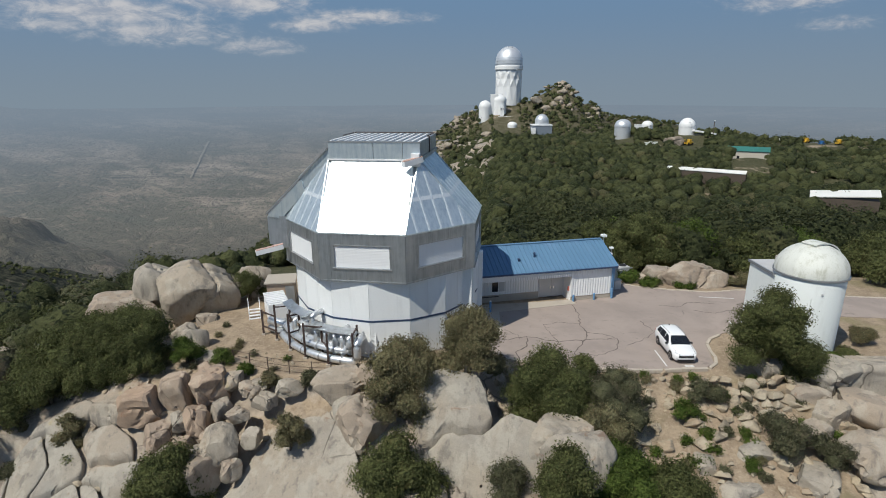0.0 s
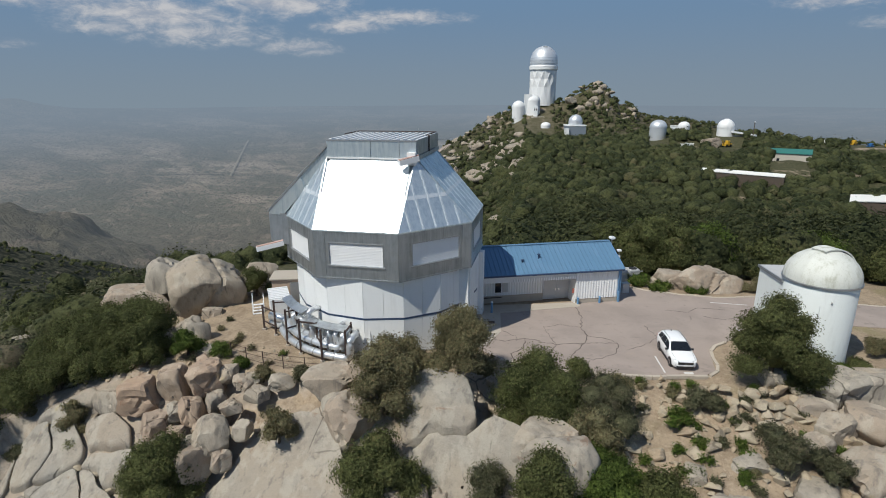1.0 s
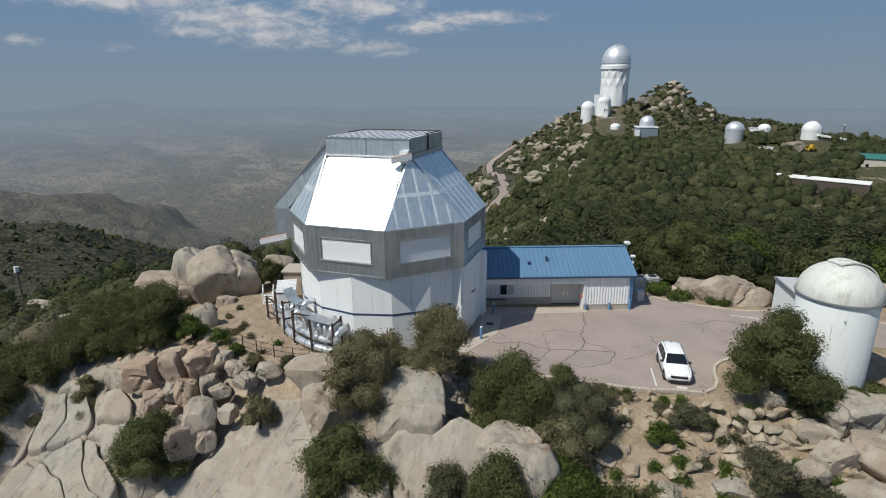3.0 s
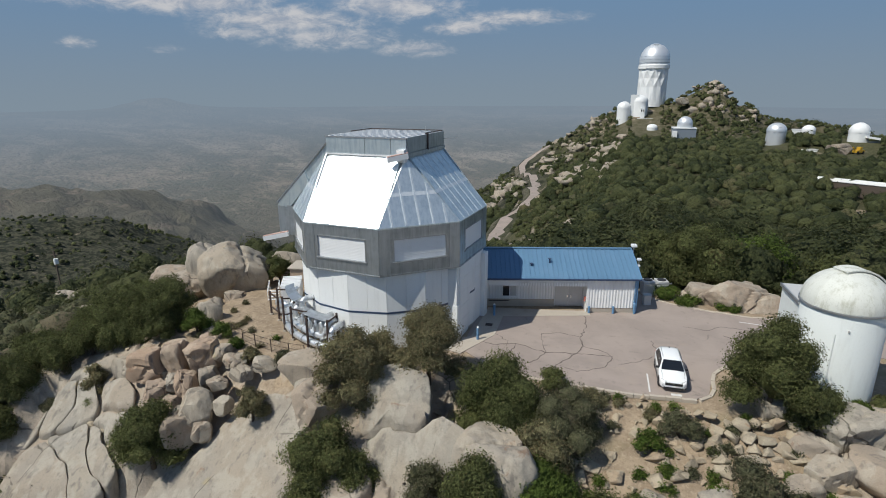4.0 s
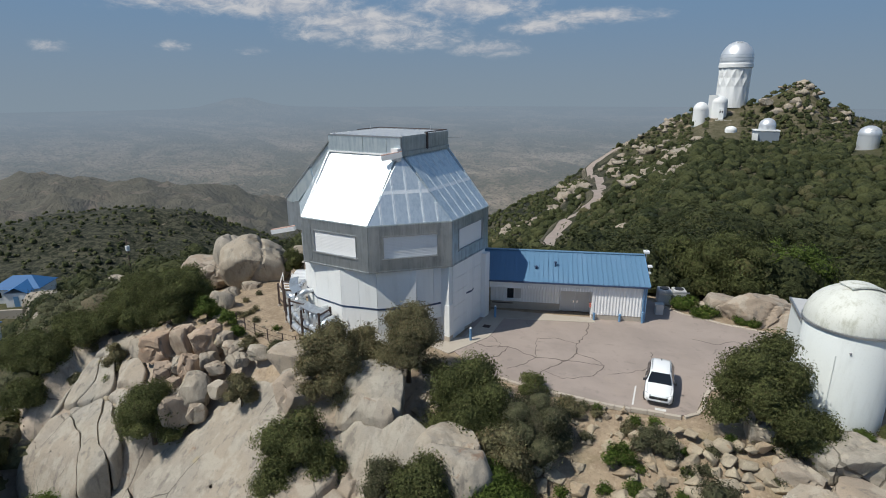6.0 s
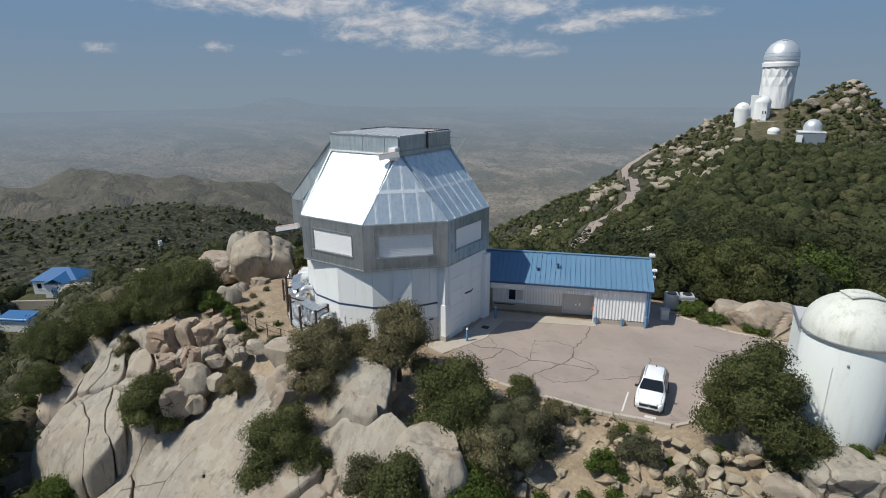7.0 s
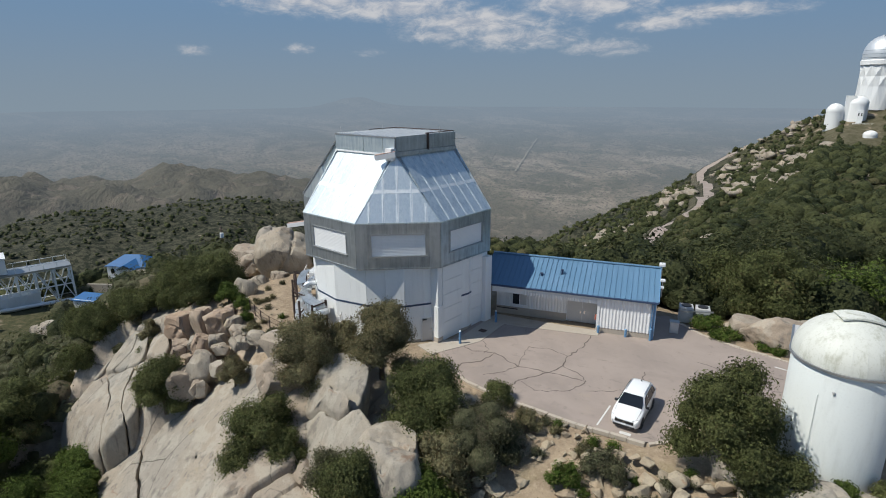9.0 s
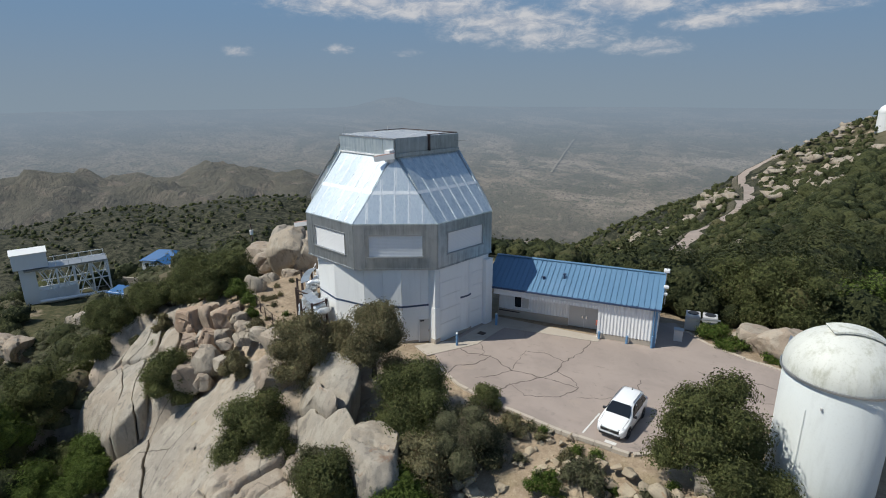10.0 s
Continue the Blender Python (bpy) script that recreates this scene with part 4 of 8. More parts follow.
def chiller():
    e = thing("chiller", -15.9, 47.0, 0.3, 25, "white ribbed outdoor chiller unit on the gravel", "air conditioner")
    part("casing", box(-0.9, 0.9, -1.8, 1.6, 0.2, 2.0, 0.06), SHUTTER, e)
    for i in range(7):
        part("top_rib", box(-0.95, 0.95, -1.7 + i * 0.46, -1.45 + i * 0.46, 2.0, 2.1), SIDING, e)
    for x in (-0.7, 0.7):
        part("skid", box(x - 0.1, x + 0.1, -1.8, 1.6, -0.3, 0.2), STEEL, e)
    return e


def utility_shed():
    e = thing("utility_shed", -16.4, 50.8, 0.2, 10, "small tan utility cabin with a pale flat roof", "shed")
    part("wall", box(-1.3, 1.3, -1.2, 1.2, -0.4, 2.5), TAN, e)
    part("roof", box(-1.5, 1.5, -1.4, 1.4, 2.5, 2.65, 0.03), CONCRETE, e)
    part("vent_duct", box(0.5, 1.35, -1.45, -1.2, 0.3, 2.2), GREY_STEEL, e)
    return e


def white_steps():
    e = thing("metal_steps", -17.7, 46.2, 0.2, 20, "small white metal steps with a hand rail", "steps")
    for i in range(4):
        part("tread", box(-0.5, 0.5, i * 0.28, i * 0.28 + 0.26, 0.18 + i * 0.2, 0.23 + i * 0.2), SHUTTER, e)
    for x in (-0.5, 0.5):
        part("hand_rail", bar((x, 0, 1.1), (x, 1.2, 1.9), 0.05), SHUTTER, e)
        for y in (0.0, 0.6, 1.2):
            part("rail_post", bar((x, y, -0.2), (x, y, 1.1 + y * 0.67), 0.05), SHUTTER, e)
    return e


def wall_ladder():
    e = thing("ladder", -5.6, 38.15, 0.2, -6, "leaning white metal ladder against the drum", "ladder")
    for x in (-0.22, 0.22):
        part("rail", bar((x, 0, 0), (x, 0.75, 2.6), 0.06), SHUTTER, e)
    for i in range(8):
        k = (i + 0.6) / 8.5
        part("rung", bar((-0.22, 0.75 * k, 2.6 * k), (0.22, 0.75 * k, 2.6 * k), 0.04), SHUTTER, e)
    return e


chiller(), utility_shed(), white_steps(), wall_ladder()


def chain_fence():
    e = thing("chain_link_fence", -12.0, 36.3, 0.0, 0, "low rusty wire fence along the gravel edge", "fence")
    pts = [(-4.5, 1.5), (-3.0, 0.9), (-1.4, 0.3), (0.4, -0.2), (2.2, -0.5), (3.7, -0.7)]
    z = [float(ground_z(-12 + x, 36.3 + y)) for x, y in pts]
    for (x, y), g in zip(pts, z):
        part("fence_post", bar((x, y, g - 0.2), (x, y, g + 1.15), 0.06), STEEL, e)
    for i in range(len(pts) - 1):
        (x0, y0), (x1, y1) = pts[i], pts[i + 1]
        for h in (0.15, 0.65, 1.1):
            part("rail_wire", bar((x0, y0, z[i] + h), (x1, y1, z[i + 1] + h), 0.025), STEEL, e)
        mesh = bmesh.new()
        for k in range(12):
            a, b = k / 12, (k + 1.6) / 12
            for p, q in (((a, 0.15), (min(b, 1), 1.1)), ((a, 1.1), (min(b, 1), 0.15))):
                P = [Vector((x0 + (x1 - x0) * s, y0 + (y1 - y0) * s, z[i] + (z[i + 1] - z[i]) * s + h)) for s, h in (p, q)]
                w = Vector((0, 0, 0.008))
                mesh.faces.new([mesh.verts.new(v) for v in (P[0] - w, P[1] - w, P[1] + w, P[0] + w)])
        part("wire_mesh", mesh, STEEL, e)
    return e


chain_fence()


# ---- car park ----
def sheet(name, outline, z, material, label, category, thick=0.25, kind="structure"):
    ob = part(name, prism(outline, z - thick, z), material)
    return tagged(ob, label, category, kind=kind)


lot_outline = [(3.0, 41.2), (5.2, 39.3), (8.0, 38.1), (11.5, 37.55), (16.5, 37.45), (20.6, 37.7), (21.6, 38.5), (22.0, 40.2), (22.4, 41.9), (23.4, 43.2), (26.0, 44.6), (29.0, 47.0),
               (36.0, 48.0), (46.0, 47.0), (62.0, 45.0), (62.0, 50.5), (46.0, 52.4), (38.0, 53.6), (32.5, 54.8), (28.0, 54.2), (24.0, 54.9), (21.0, 56.0), (19.0, 57.5), (17.5, 59.0), (16.0, 58.0), (16.5, 53.0), (3.0, 49.9)]
sheet("pavement", lot_outline, 0.06, ASPHALT, "worn grey asphalt car park with dark cracks", "car park")
sheet("apron", [(3.35, 43.2), (5.3, 44.4), (5.35, 48.7), (13.35, 50.9), (13.2, 51.9), (3.6, 50.5)], 0.10, CONCRETE, "pale concrete apron before the building", "apron", 0.3)
sheet("walkway", [(1.2, 40.9), (3.2, 40.2), (5.3, 44.4), (3.35, 43.6), (2.4, 42.9)], 0.098, CONCRETE, "pale concrete path to a steel door", "path", 0.3)
CRACK_FILL = plain("crack_tar", (0.125, 0.10, 0.088), 0.9, spread=0.5, scale=1.5)
LINE = plain("worn_white_line", (0.62, 0.61, 0.59), 0.8, spread=0.25)


def ribbon(name, pts, width, z, material, label, category, jitter=0.0, seed=0):
    """A thin raised strip along a wandering line."""
    rng = random.Random(seed)
    fine = []
    for (x0, y0), (x1, y1) in zip(pts, pts[1:]):
        n = max(2, int(math.hypot(x1 - x0, y1 - y0) / 0.35))
        for i in range(n):
            k = i / n
            fine.append((x0 + (x1 - x0) * k + rng.uniform(-jitter, jitter), y0 + (y1 - y0) * k + rng.uniform(-jitter, jitter)))
    fine.append(pts[-1])
    bm = bmesh.new()
    rows = []
    for i, (x, y) in enumerate(fine):
        a, b = fine[max(i - 1, 0)], fine[min(i + 1, len(fine) - 1)]
        d = Vector((b[0] - a[0], b[1] - a[1], 0)).normalized()
        s = Vector((-d.y, d.x, 0)) * width * (0.5 if not jitter else rng.uniform(0.2, 0.7))
        rows.append([bm.verts.new(Vector((x, y, zz)) + sg * s) for sg, zz in ((1, z), (-1, z), (-1, z - 0.03), (1, z - 0.03))])
    for a, b in zip(rows, rows[1:]):
        for j in range(4):
            bm.faces.new((a[j], b[j], b[(j + 1) % 4], a[(j + 1) % 4]))
    bm.faces.new(rows[0])
    bm.faces.new(rows[-1][::-1])
    return tagged(part(name, bm, material), label, category, kind="structure")


def crack(seed, width, *pts):
    ribbon("crack", pts, width, 0.065, CRACK_FILL, "dark tar-filled crack in the asphalt", "crack", 0.11, seed)


crack(1, 0.091, (12.9, 50.6), (13.0, 48.2), (12.6, 45.9), (12.9, 44.2), (12.3, 42.6), (11.0, 40.4), (10.6, 38.6))
crack(2, 0.084, (3.6, 43.1), (5.6, 42.6), (7.4, 43.3), (9.9, 42.2), (12.3, 42.6), (15.2, 42.8))
crack(3, 0.098, (7.4, 43.3), (7.2, 41.6), (6.0, 40.2), (6.2, 38.9))
crack(4, 0.070, (12.9, 44.2), (14.8, 43.4), (15.2, 42.8), (14.6, 40.9))
crack(5, 0.063, (5.4, 44.6), (6.5, 43.6), (6.6, 42.7))
crack(6, 0.070, (9.9, 42.2), (9.4, 40.7), (8.3, 39.6))
crack(7, 0.070, (21.5, 50.6), (23.6, 50.1), (24.7, 51.4), (27.3, 51.0))
crack(8, 0.063, (24.6, 49.2), (26.3, 48.5), (28.4, 49.4))
crack(9, 0.056, (12.6, 45.9), (10.7, 46.4), (9.2, 45.7), (9.9, 42.2))
crack(10, 0.056, (15.8, 41.7), (17.3, 42.6), (18.9, 44.3), (18.4, 46.6))
crack(11, 0.056, (10.8, 40.4), (12.6, 39.6), (14.6, 40.9))
ribbon("parking_line", [(17.65, 40.6), (17.63, 37.9)], 0.11, 0.066, LINE, "worn white painted parking line", "line")
ribbon("parking_mark", [(19.05, 37.95), (19.75, 37.97)], 0.3, 0.066, LINE, "worn white paint mark before the kerb", "mark")
ribbon("parking_line", [(26.6, 52.9), (30.0, 52.4)], 0.12, 0.066, LINE, "worn white painted parking line", "line")
part("drain_cover", box(4.1, 4.75, 46.1, 46.7, 0.1, 0.115, 0.004), STEEL)
tagged(bpy.data.objects["drain_cover"], "rusty steel drain cover in the concrete", "drain cover")

# kerbs, stone by stone
KERB = painted("kerb_concrete", (0.47, 0.41, 0.34), 0.9, (0.26, 0.22, 0.18), 0.5, (1, 1, 1), bumpy=0.3)
kerb_stone = part("kerb_stone", box(-0.49, 0.49, -0.13, 0.13, -0.2, 0.09, 0.025), KERB)
stone_mesh = kerb_stone.data
bpy.data.objects.remove(kerb_stone)


def kerb(label, *pts):
    e = new("kerb")
    tagged(e, label, "kerb", kind="structure")
    total = []
    for (x0, y0), (x1, y1) in zip(pts, pts[1:]):
        L = math.hypot(x1 - x0, y1 - y0)
        n = max(1, round(L / 1.0))
        for i in range(n):
            k = (i + 0.5) / n
            ob = new("kerb_stone", stone_mesh)
            ob.parent = e
            ob.matrix_world = pose(x0 + (x1 - x0) * k, y0 + (y1 - y0) * k, 0.03 + 0.03 * math.sin(7 * k + x0), 0, 0, math.degrees(math.atan2(y1 - y0, x1 - x0))) @ Matrix.Diagonal((L / n / 1.0, 1, 1, 1))


kerb("worn pale concrete kerb along the car park edge", (5.1, 39.2), (8.0, 38.0), (11.5, 37.45), (16.5, 37.3), (20.7, 37.6))
kerb("curved concrete kerb round a planted island", (20.9, 37.7), (21.7, 38.4), (22.1, 39.4), (22.2, 40.6), (22.5, 41.8), (23.2, 42.8), (24.4, 43.6))
kerb("pale kerb below a granite outcrop", (18.9, 57.6), (21.0, 56.1), (24.0, 55.0), (28.0, 54.3), (32.5, 54.9), (38.0, 53.7), (46.0, 52.5), (60.0, 50.6))


# ---- the low building ----
def office():
    e = thing("office_building", 3.64, 49.5, 0, 13.3, "low white ribbed metal building with a blue roof", "building")
    W, D, EAVE, RIDGE = 14.3, 7.4, 3.55, 5.3
    back = facing(W, D, 0, D)
    f_deep = facing(0, 1.7, 9.55, 1.7)
    f_front = facing(9.55, 0, W, 0)
    f_end = facing(W, 0, W, D)
    part("core", box(0.2, 9.5, 1.85, D - 0.1, -0.3, EAVE), SIDING, e)
    part("core", box(9.65, W - 0.1, 0.12, D - 0.1, -0.3, EAVE), SIDING, e)
    part("front_siding", ribbed(f_front, 0.0, 4.75, 0.55, EAVE, 17, 0.0, 0.035, True), SIDING, e)
    part("porch_siding", ribbed(f_deep, 0.0, 6.65, 0.75, EAVE, 24, 0.0, 0.03, True), SIDING, e)
    part("end_siding", ribbed(f_end, 0.0, D, 0.4, EAVE, 26, 0.0, 0.035, True), SIDING, e)
    part("plinth", box(9.55, W - 0.1, 0.02, 0.3, -0.3, 0.55), CONCRETE, e)
    part("plinth", box(0, 6.7, 1.62, 1.95, -0.3, 0.75), CONCRETE, e)
    part("return_wall", box(9.5, 9.6, 0.05, 1.85, -0.3, EAVE), SIDING, e)
    part("lintel", box(0.0, 9.6, 0.02, 0.2, 2.75, EAVE), SIDING, e)
    part("lintel_edge", ribbed(facing(3.0, 0, 9.5, 0), 0, 6.5, 2.72, 3.02, 26, 0.02, 0.04, True), SHUTTER, e)
    part("soffit", box(0.0, 9.55, 0.2, 1.9, 2.85, 2.92), DOOR_GREY, e)
    # double steel door in the recess
    for i in range(2):
        d = part("door", box(6.75 + i * 1.35, 8.07 + i * 1.35, 1.6, 1.68, 0.12, 2.55), DOOR_GREY, e, "grey steel door leaf")
        part("door_handle", box(7.9 + i * 0.35, 8.0 + i * 0.35, 1.54, 1.6, 1.0, 1.25), CHROME, d)
    part("door_frame", box(6.68, 9.5, 1.66, 1.8, 0.1, 2.75), SIDING, e)
    part("fire_extinguisher", tube([(9.42, 0.35, 1.1), (9.42, 0.35, 1.55)], 0.1, 10), RED, e, "small red box by the door")
    # window with two panes
    w = part("window_frame", box(1.55, 3.0, 1.6, 1.7, 1.05, 2.2), SIDING, e)
    part("pane", box(1.62, 2.25, 1.57, 1.62, 1.12, 2.13), DARK_GLASS, w)
    part("pane", box(2.31, 2.94, 1.57, 1.62, 1.12, 2.13), DOOR_GREY, w)
    part("mullion", box(2.25, 2.31, 1.55, 1.64, 1.1, 2.15), SIDING, w)
    part("sill", box(1.5, 3.05, 1.5, 1.66, 0.98, 1.05), SIDING, w)
    part("bench_pipe", bar((0.2, 1.2, 0.75), (2.2, 1.2, 0.75), 0.08), STEEL, e)
    # corner trims and guard posts
    for x in (9.6, W - 0.12):
        part("corner_trim", box(x - 0.08, x + 0.12, -0.06, 0.04, 0.0 if x > 10 else 0.55, EAVE), BLUE_TRIM if x > 10 else SIDING, e)
    for x in (9.75, 12.05, 14.05):
        part("guard_post", tube([(x, -0.22, -0.2), (x, -0.22, 0.75 + (0.35 if x > 13 else 0.0)), (x, -0.22, 0.8 + (0.35 if x > 13 else 0.0))], [0.11, 0.11, 0.05], 10), BLUE_TRIM, e, "pale blue steel guard post")
    part("downpipe", bar((W - 0.3, -0.12, 0.2), (W - 0.3, -0.12, EAVE), 0.1), BLUE_TRIM, e)
    # gable ends
    for x in (W - 0.06, 0.1):
        bm = bmesh.new()
        a = [bm.verts.new(v) for v in ((x, 0, EAVE), (x, D, EAVE), (x, D / 2, RIDGE))]
        b = [bm.verts.new((v.co.x - 0.1, v.co.y, v.co.z)) for v in a]
        bm.faces.new(a), bm.faces.new(b[::-1])
        for i in range(3):
            bm.faces.new((a[i], b[i], b[(i + 1) % 3], a[(i + 1) % 3]))
        part("gable", bm, SIDING, e)
    # roof sheets with standing ribs
    x0, x1 = -0.9, W + 0.15
    n = 34
    step = (x1 - x0) / n
    for side, (ya, yb) in enumerate(((-0.28, D / 2), (D + 0.28, D / 2))):
        za, zb = EAVE + 0.02, RIDGE + 0.12
        for i in range(n):
            c = [(x0 + i * step + 0.004, ya, za), (x0 + (i + 1) * step - 0.004, ya, za), (x0 + (i + 1) * step - 0.004, yb, zb), (x0 + i * step + 0.004, yb, zb)]
            part("roof_sheet", slab(c if side == 0 else c[::-1], 0.05), BLUE, e)
            if i:
                part("roof_rib", bar((x0 + i * step, ya, za + 0.03), (x0 + i * step, yb, zb + 0.03), 0.05, 0.07), BLUE, e)
    part("ridge_cap", box(x0, x1, D / 2 - 0.18, D / 2 + 0.18, RIDGE + 0.1, RIDGE + 0.2, 0.03), BLUE, e)
    part("gutter", box(x0, x1, -0.42, -0.28, EAVE - 0.13, EAVE + 0.02, 0.02), NAVY, e)
    part("rake_trim", slab([(x1 - 0.02, -0.3, EAVE + 0.08), (x1 + 0.06, -0.3, EAVE + 0.08), (x1 + 0.06, D / 2, RIDGE + 0.2), (x1 - 0.02, D / 2, RIDGE + 0.2)], 0.2), BLUE_TRIM, e)
    for x, y, h in ((4.3, 1.35, 0.25), (6.1, 1.75, 0.45)):
        z = EAVE + (RIDGE - EAVE) * (y + 0.28) / (D / 2 + 0.28)
        v = part("roof_vent", tube([(x, y, z), (x, y, z + h)], 0.09, 10), NAVY, e)
        part("vent_hood", tube([(x, y, z + h), (x, y, z + h + 0.05), (x, y, z + h + 0.12)], [0.17, 0.17, 0.03], 10), NAVY, v)
    # weather station on the gable
    part("mast", bar((W + 0.25, D / 2 - 0.5, 4.2), (W + 0.25, D / 2 - 0.5, 6.1), 0.06), GREY_STEEL, e)
    part("sensor_box", box(W + 0.0, W + 0.5, D / 2 - 0.8, D / 2 - 0.2, 5.75, 6.0, 0.05), SHUTTER, e, "white weather sensor box")
    part("mast", bar((W + 0.35, 1.6, 3.4), (W + 0.35, 1.6, 5.0), 0.06), GREY_STEEL, e)
    part("sensor_head", box(W + 0.15, W + 0.55, 1.4, 1.8, 4.85, 5.05, 0.05), SHUTTER, e, "white weather sensor head")
    part("sensor_head", box(W + 0.2, W + 0.5, 1.5, 1.8, 4.2, 4.4, 0.05), SHUTTER, e)
    return e


office()


def generator():
    e = thing("outdoor_unit", 19.0, 58.8, 0, 13, "pale grey outdoor cooling units behind the building", "air conditioner")
    for i in range(2):
        b = part("unit", box(-0.6 + i * 1.4, 0.6 + i * 1.4, -0.6, 0.6, 0, 1.5, 0.05), DOOR_GREY, e)
        part("fan_grille", tube([(i * 1.4, 0, 1.5), (i * 1.4, 0, 1.56)], 0.45, 16), BLACK, b)
    part("pipe", bar((-0.5, -0.8, 1.2), (2.2, -0.8, 1.4), 0.12), GREY_STEEL, e)
    return e


def utility_box():
    e = thing("utility_box", 18.7, 55.4, 0, 13, "small grey electrical cabinet by the gable wall", "cabinet")
    b = part("body", box(-0.35, 0.35, -0.3, 0.3, 0, 1.05, 0.03), DOOR_GREY, e)
    part("lid", box(-0.4, 0.4, -0.35, 0.35, 1.05, 1.1, 0.01), GREY_STEEL, e)
    return e


generator(), utility_box()
bay_post = thing("bollard", 4.05, 43.15, 0.08, 0, "pale blue steel bollard at the loading bay", "bollard", "bollards at the loading bay")
part("post", tube([(0, 0, -0.2), (0, 0, 1.1), (0, 0, 1.17)], [0.11, 0.11, 0.04], 12), BLUE_TRIM, bay_post)
part("cap", tube([(0, 0, 1.1), (0, 0, 1.2)], [0.115, 0.06], 12), SHUTTER, bay_post)
copy_thing(bay_post, pose(4.5, 48.7, 0.08))


# ---- the small dome ----
CHALKY = painted("chalky_white_wall", (0.70, 0.735, 0.725), 0.6, (0.42, 0.43, 0.41), 0.35, spread=0.03)
STAINED = painted("stained_white_dome", (0.66, 0.67, 0.62), 0.65, (0.32, 0.32, 0.23), 0.9, (2.2, 2.2, 0.5), 0.08)


def small_dome(x, y):
    e = thing("small_dome", x, y, 0, 0, "small white observatory dome streaked with grey-green stains", "observatory")
    R, Z = 2.53, 6.8
    part("drum", revolve([(R, -1.5), (R, Z - 0.1), (R - 0.05, Z)], 64), CHALKY, e, "white cylindrical wall", True)
    gores = 24
    for i in range(gores):
        bm = bmesh.new()
        a0, a1 = 2 * math.pi * i / gores + 0.0006, 2 * math.pi * (i + 1) / gores - 0.0006
        rows = []
        for j in range(13):
            q = radians(-4 + 94 * j / 12)
            rows.append([bm.verts.new(((R + 0.08) * math.cos(q) * math.cos(a), (R + 0.08) * math.cos(q) * math.sin(a), Z + 0.12 + (R + 0.05) * 0.86 * math.sin(q))) for a in (a0, (a0 + a1) / 2, a1)])
        for u, v in zip(rows, rows[1:]):
            for k in range(2):
                bm.faces.new((u[k], u[k + 1], v[k + 1], v[k]))
        part("gore", bm, STAINED, e, "", True)
    part("base_ring", revolve([(R + 0.1, Z - 0.12), (R + 0.16, Z - 0.1), (R + 0.16, Z + 0.02), (R + 0.1, Z + 0.04)], 64), GREY_STEEL, e)
    # slit cover: a raised band from the crown down one side
    bm = bmesh.new()
    rows = []
    turn = radians(20)
    for j in range(15):
        q = radians(108 - 100 * j / 14)
        r = R + 0.2
        c = Vector((math.cos(q) * r, 0, math.sin(q) * r))
        n = c.normalized()
        ring = []
        for s, h in ((-0.62, -0.12), (-0.62, 0), (0.62, 0), (0.62, -0.12)):
            v = c + n * h + Vector((0, s, 0))
            ring.append(bm.verts.new((v.x * math.cos(turn) - v.y * math.sin(turn), v.x * math.sin(turn) + v.y * math.cos(turn), v.z * 0.86 + Z + 0.12)))
        rows.append(ring)
    for u, v in zip(rows, rows[1:]):
        for k in range(3):
            bm.faces.new((u[k], u[k + 1], v[k + 1], v[k]))
    bm.faces.new(rows[0]), bm.faces.new(rows[-1][::-1])
    part("slit_cover", bm, STAINED, e, "raised slit cover")
    part("annex", box(-2.45, 1.6, 0.6, 4.4, -1.2, 6.25), CHALKY, e)
    part("annex_roof", box(-2.52, 1.7, 0.55, 4.5, 6.25, 6.4, 0.02), DOOR_GREY, e)
    part("annex_vent", box(-0.9, 0.1, 2.6, 3.5, 6.4, 7.1, 0.03), CONCRETE, e, "square concrete vent")
    part("annex_gutter", box(-2.62, -2.5, 0.5, 4.5, 6.2, 6.42), GREY_STEEL, e)
    part("wall_lamp", box(-0.53, -0.43, -R - 0.06, -R + 0.05, 5.62, 5.76, 0.02), DOOR_GREY, e)
    part("conduit", bar((-1.1, -2.29, 0.0), (-1.1, -2.29, 5.3), 0.05), CHALKY, e)
    for z in (0.1, 0.6, 1.05):
        part("stair_rail", bar((-4.3, 1.2, z), (-2.5, 1.2, z), 0.06), SHUTTER, e)
    for px in (-4.3, -3.4, -2.6):
        part("stair_post", bar((px, 1.2, -0.3), (px, 1.2, 1.07), 0.06), SHUTTER, e)
    part("stair_rail", bar((-4.3, 1.2, 1.05), (-4.3, 3.0, 1.05), 0.06), SHUTTER, e)
    part("landing", box(-4.4, -2.5, 1.1, 3.1, -0.3, 0.06), CONCRETE, e)
    return e


small_dome(29.75, 41.35)


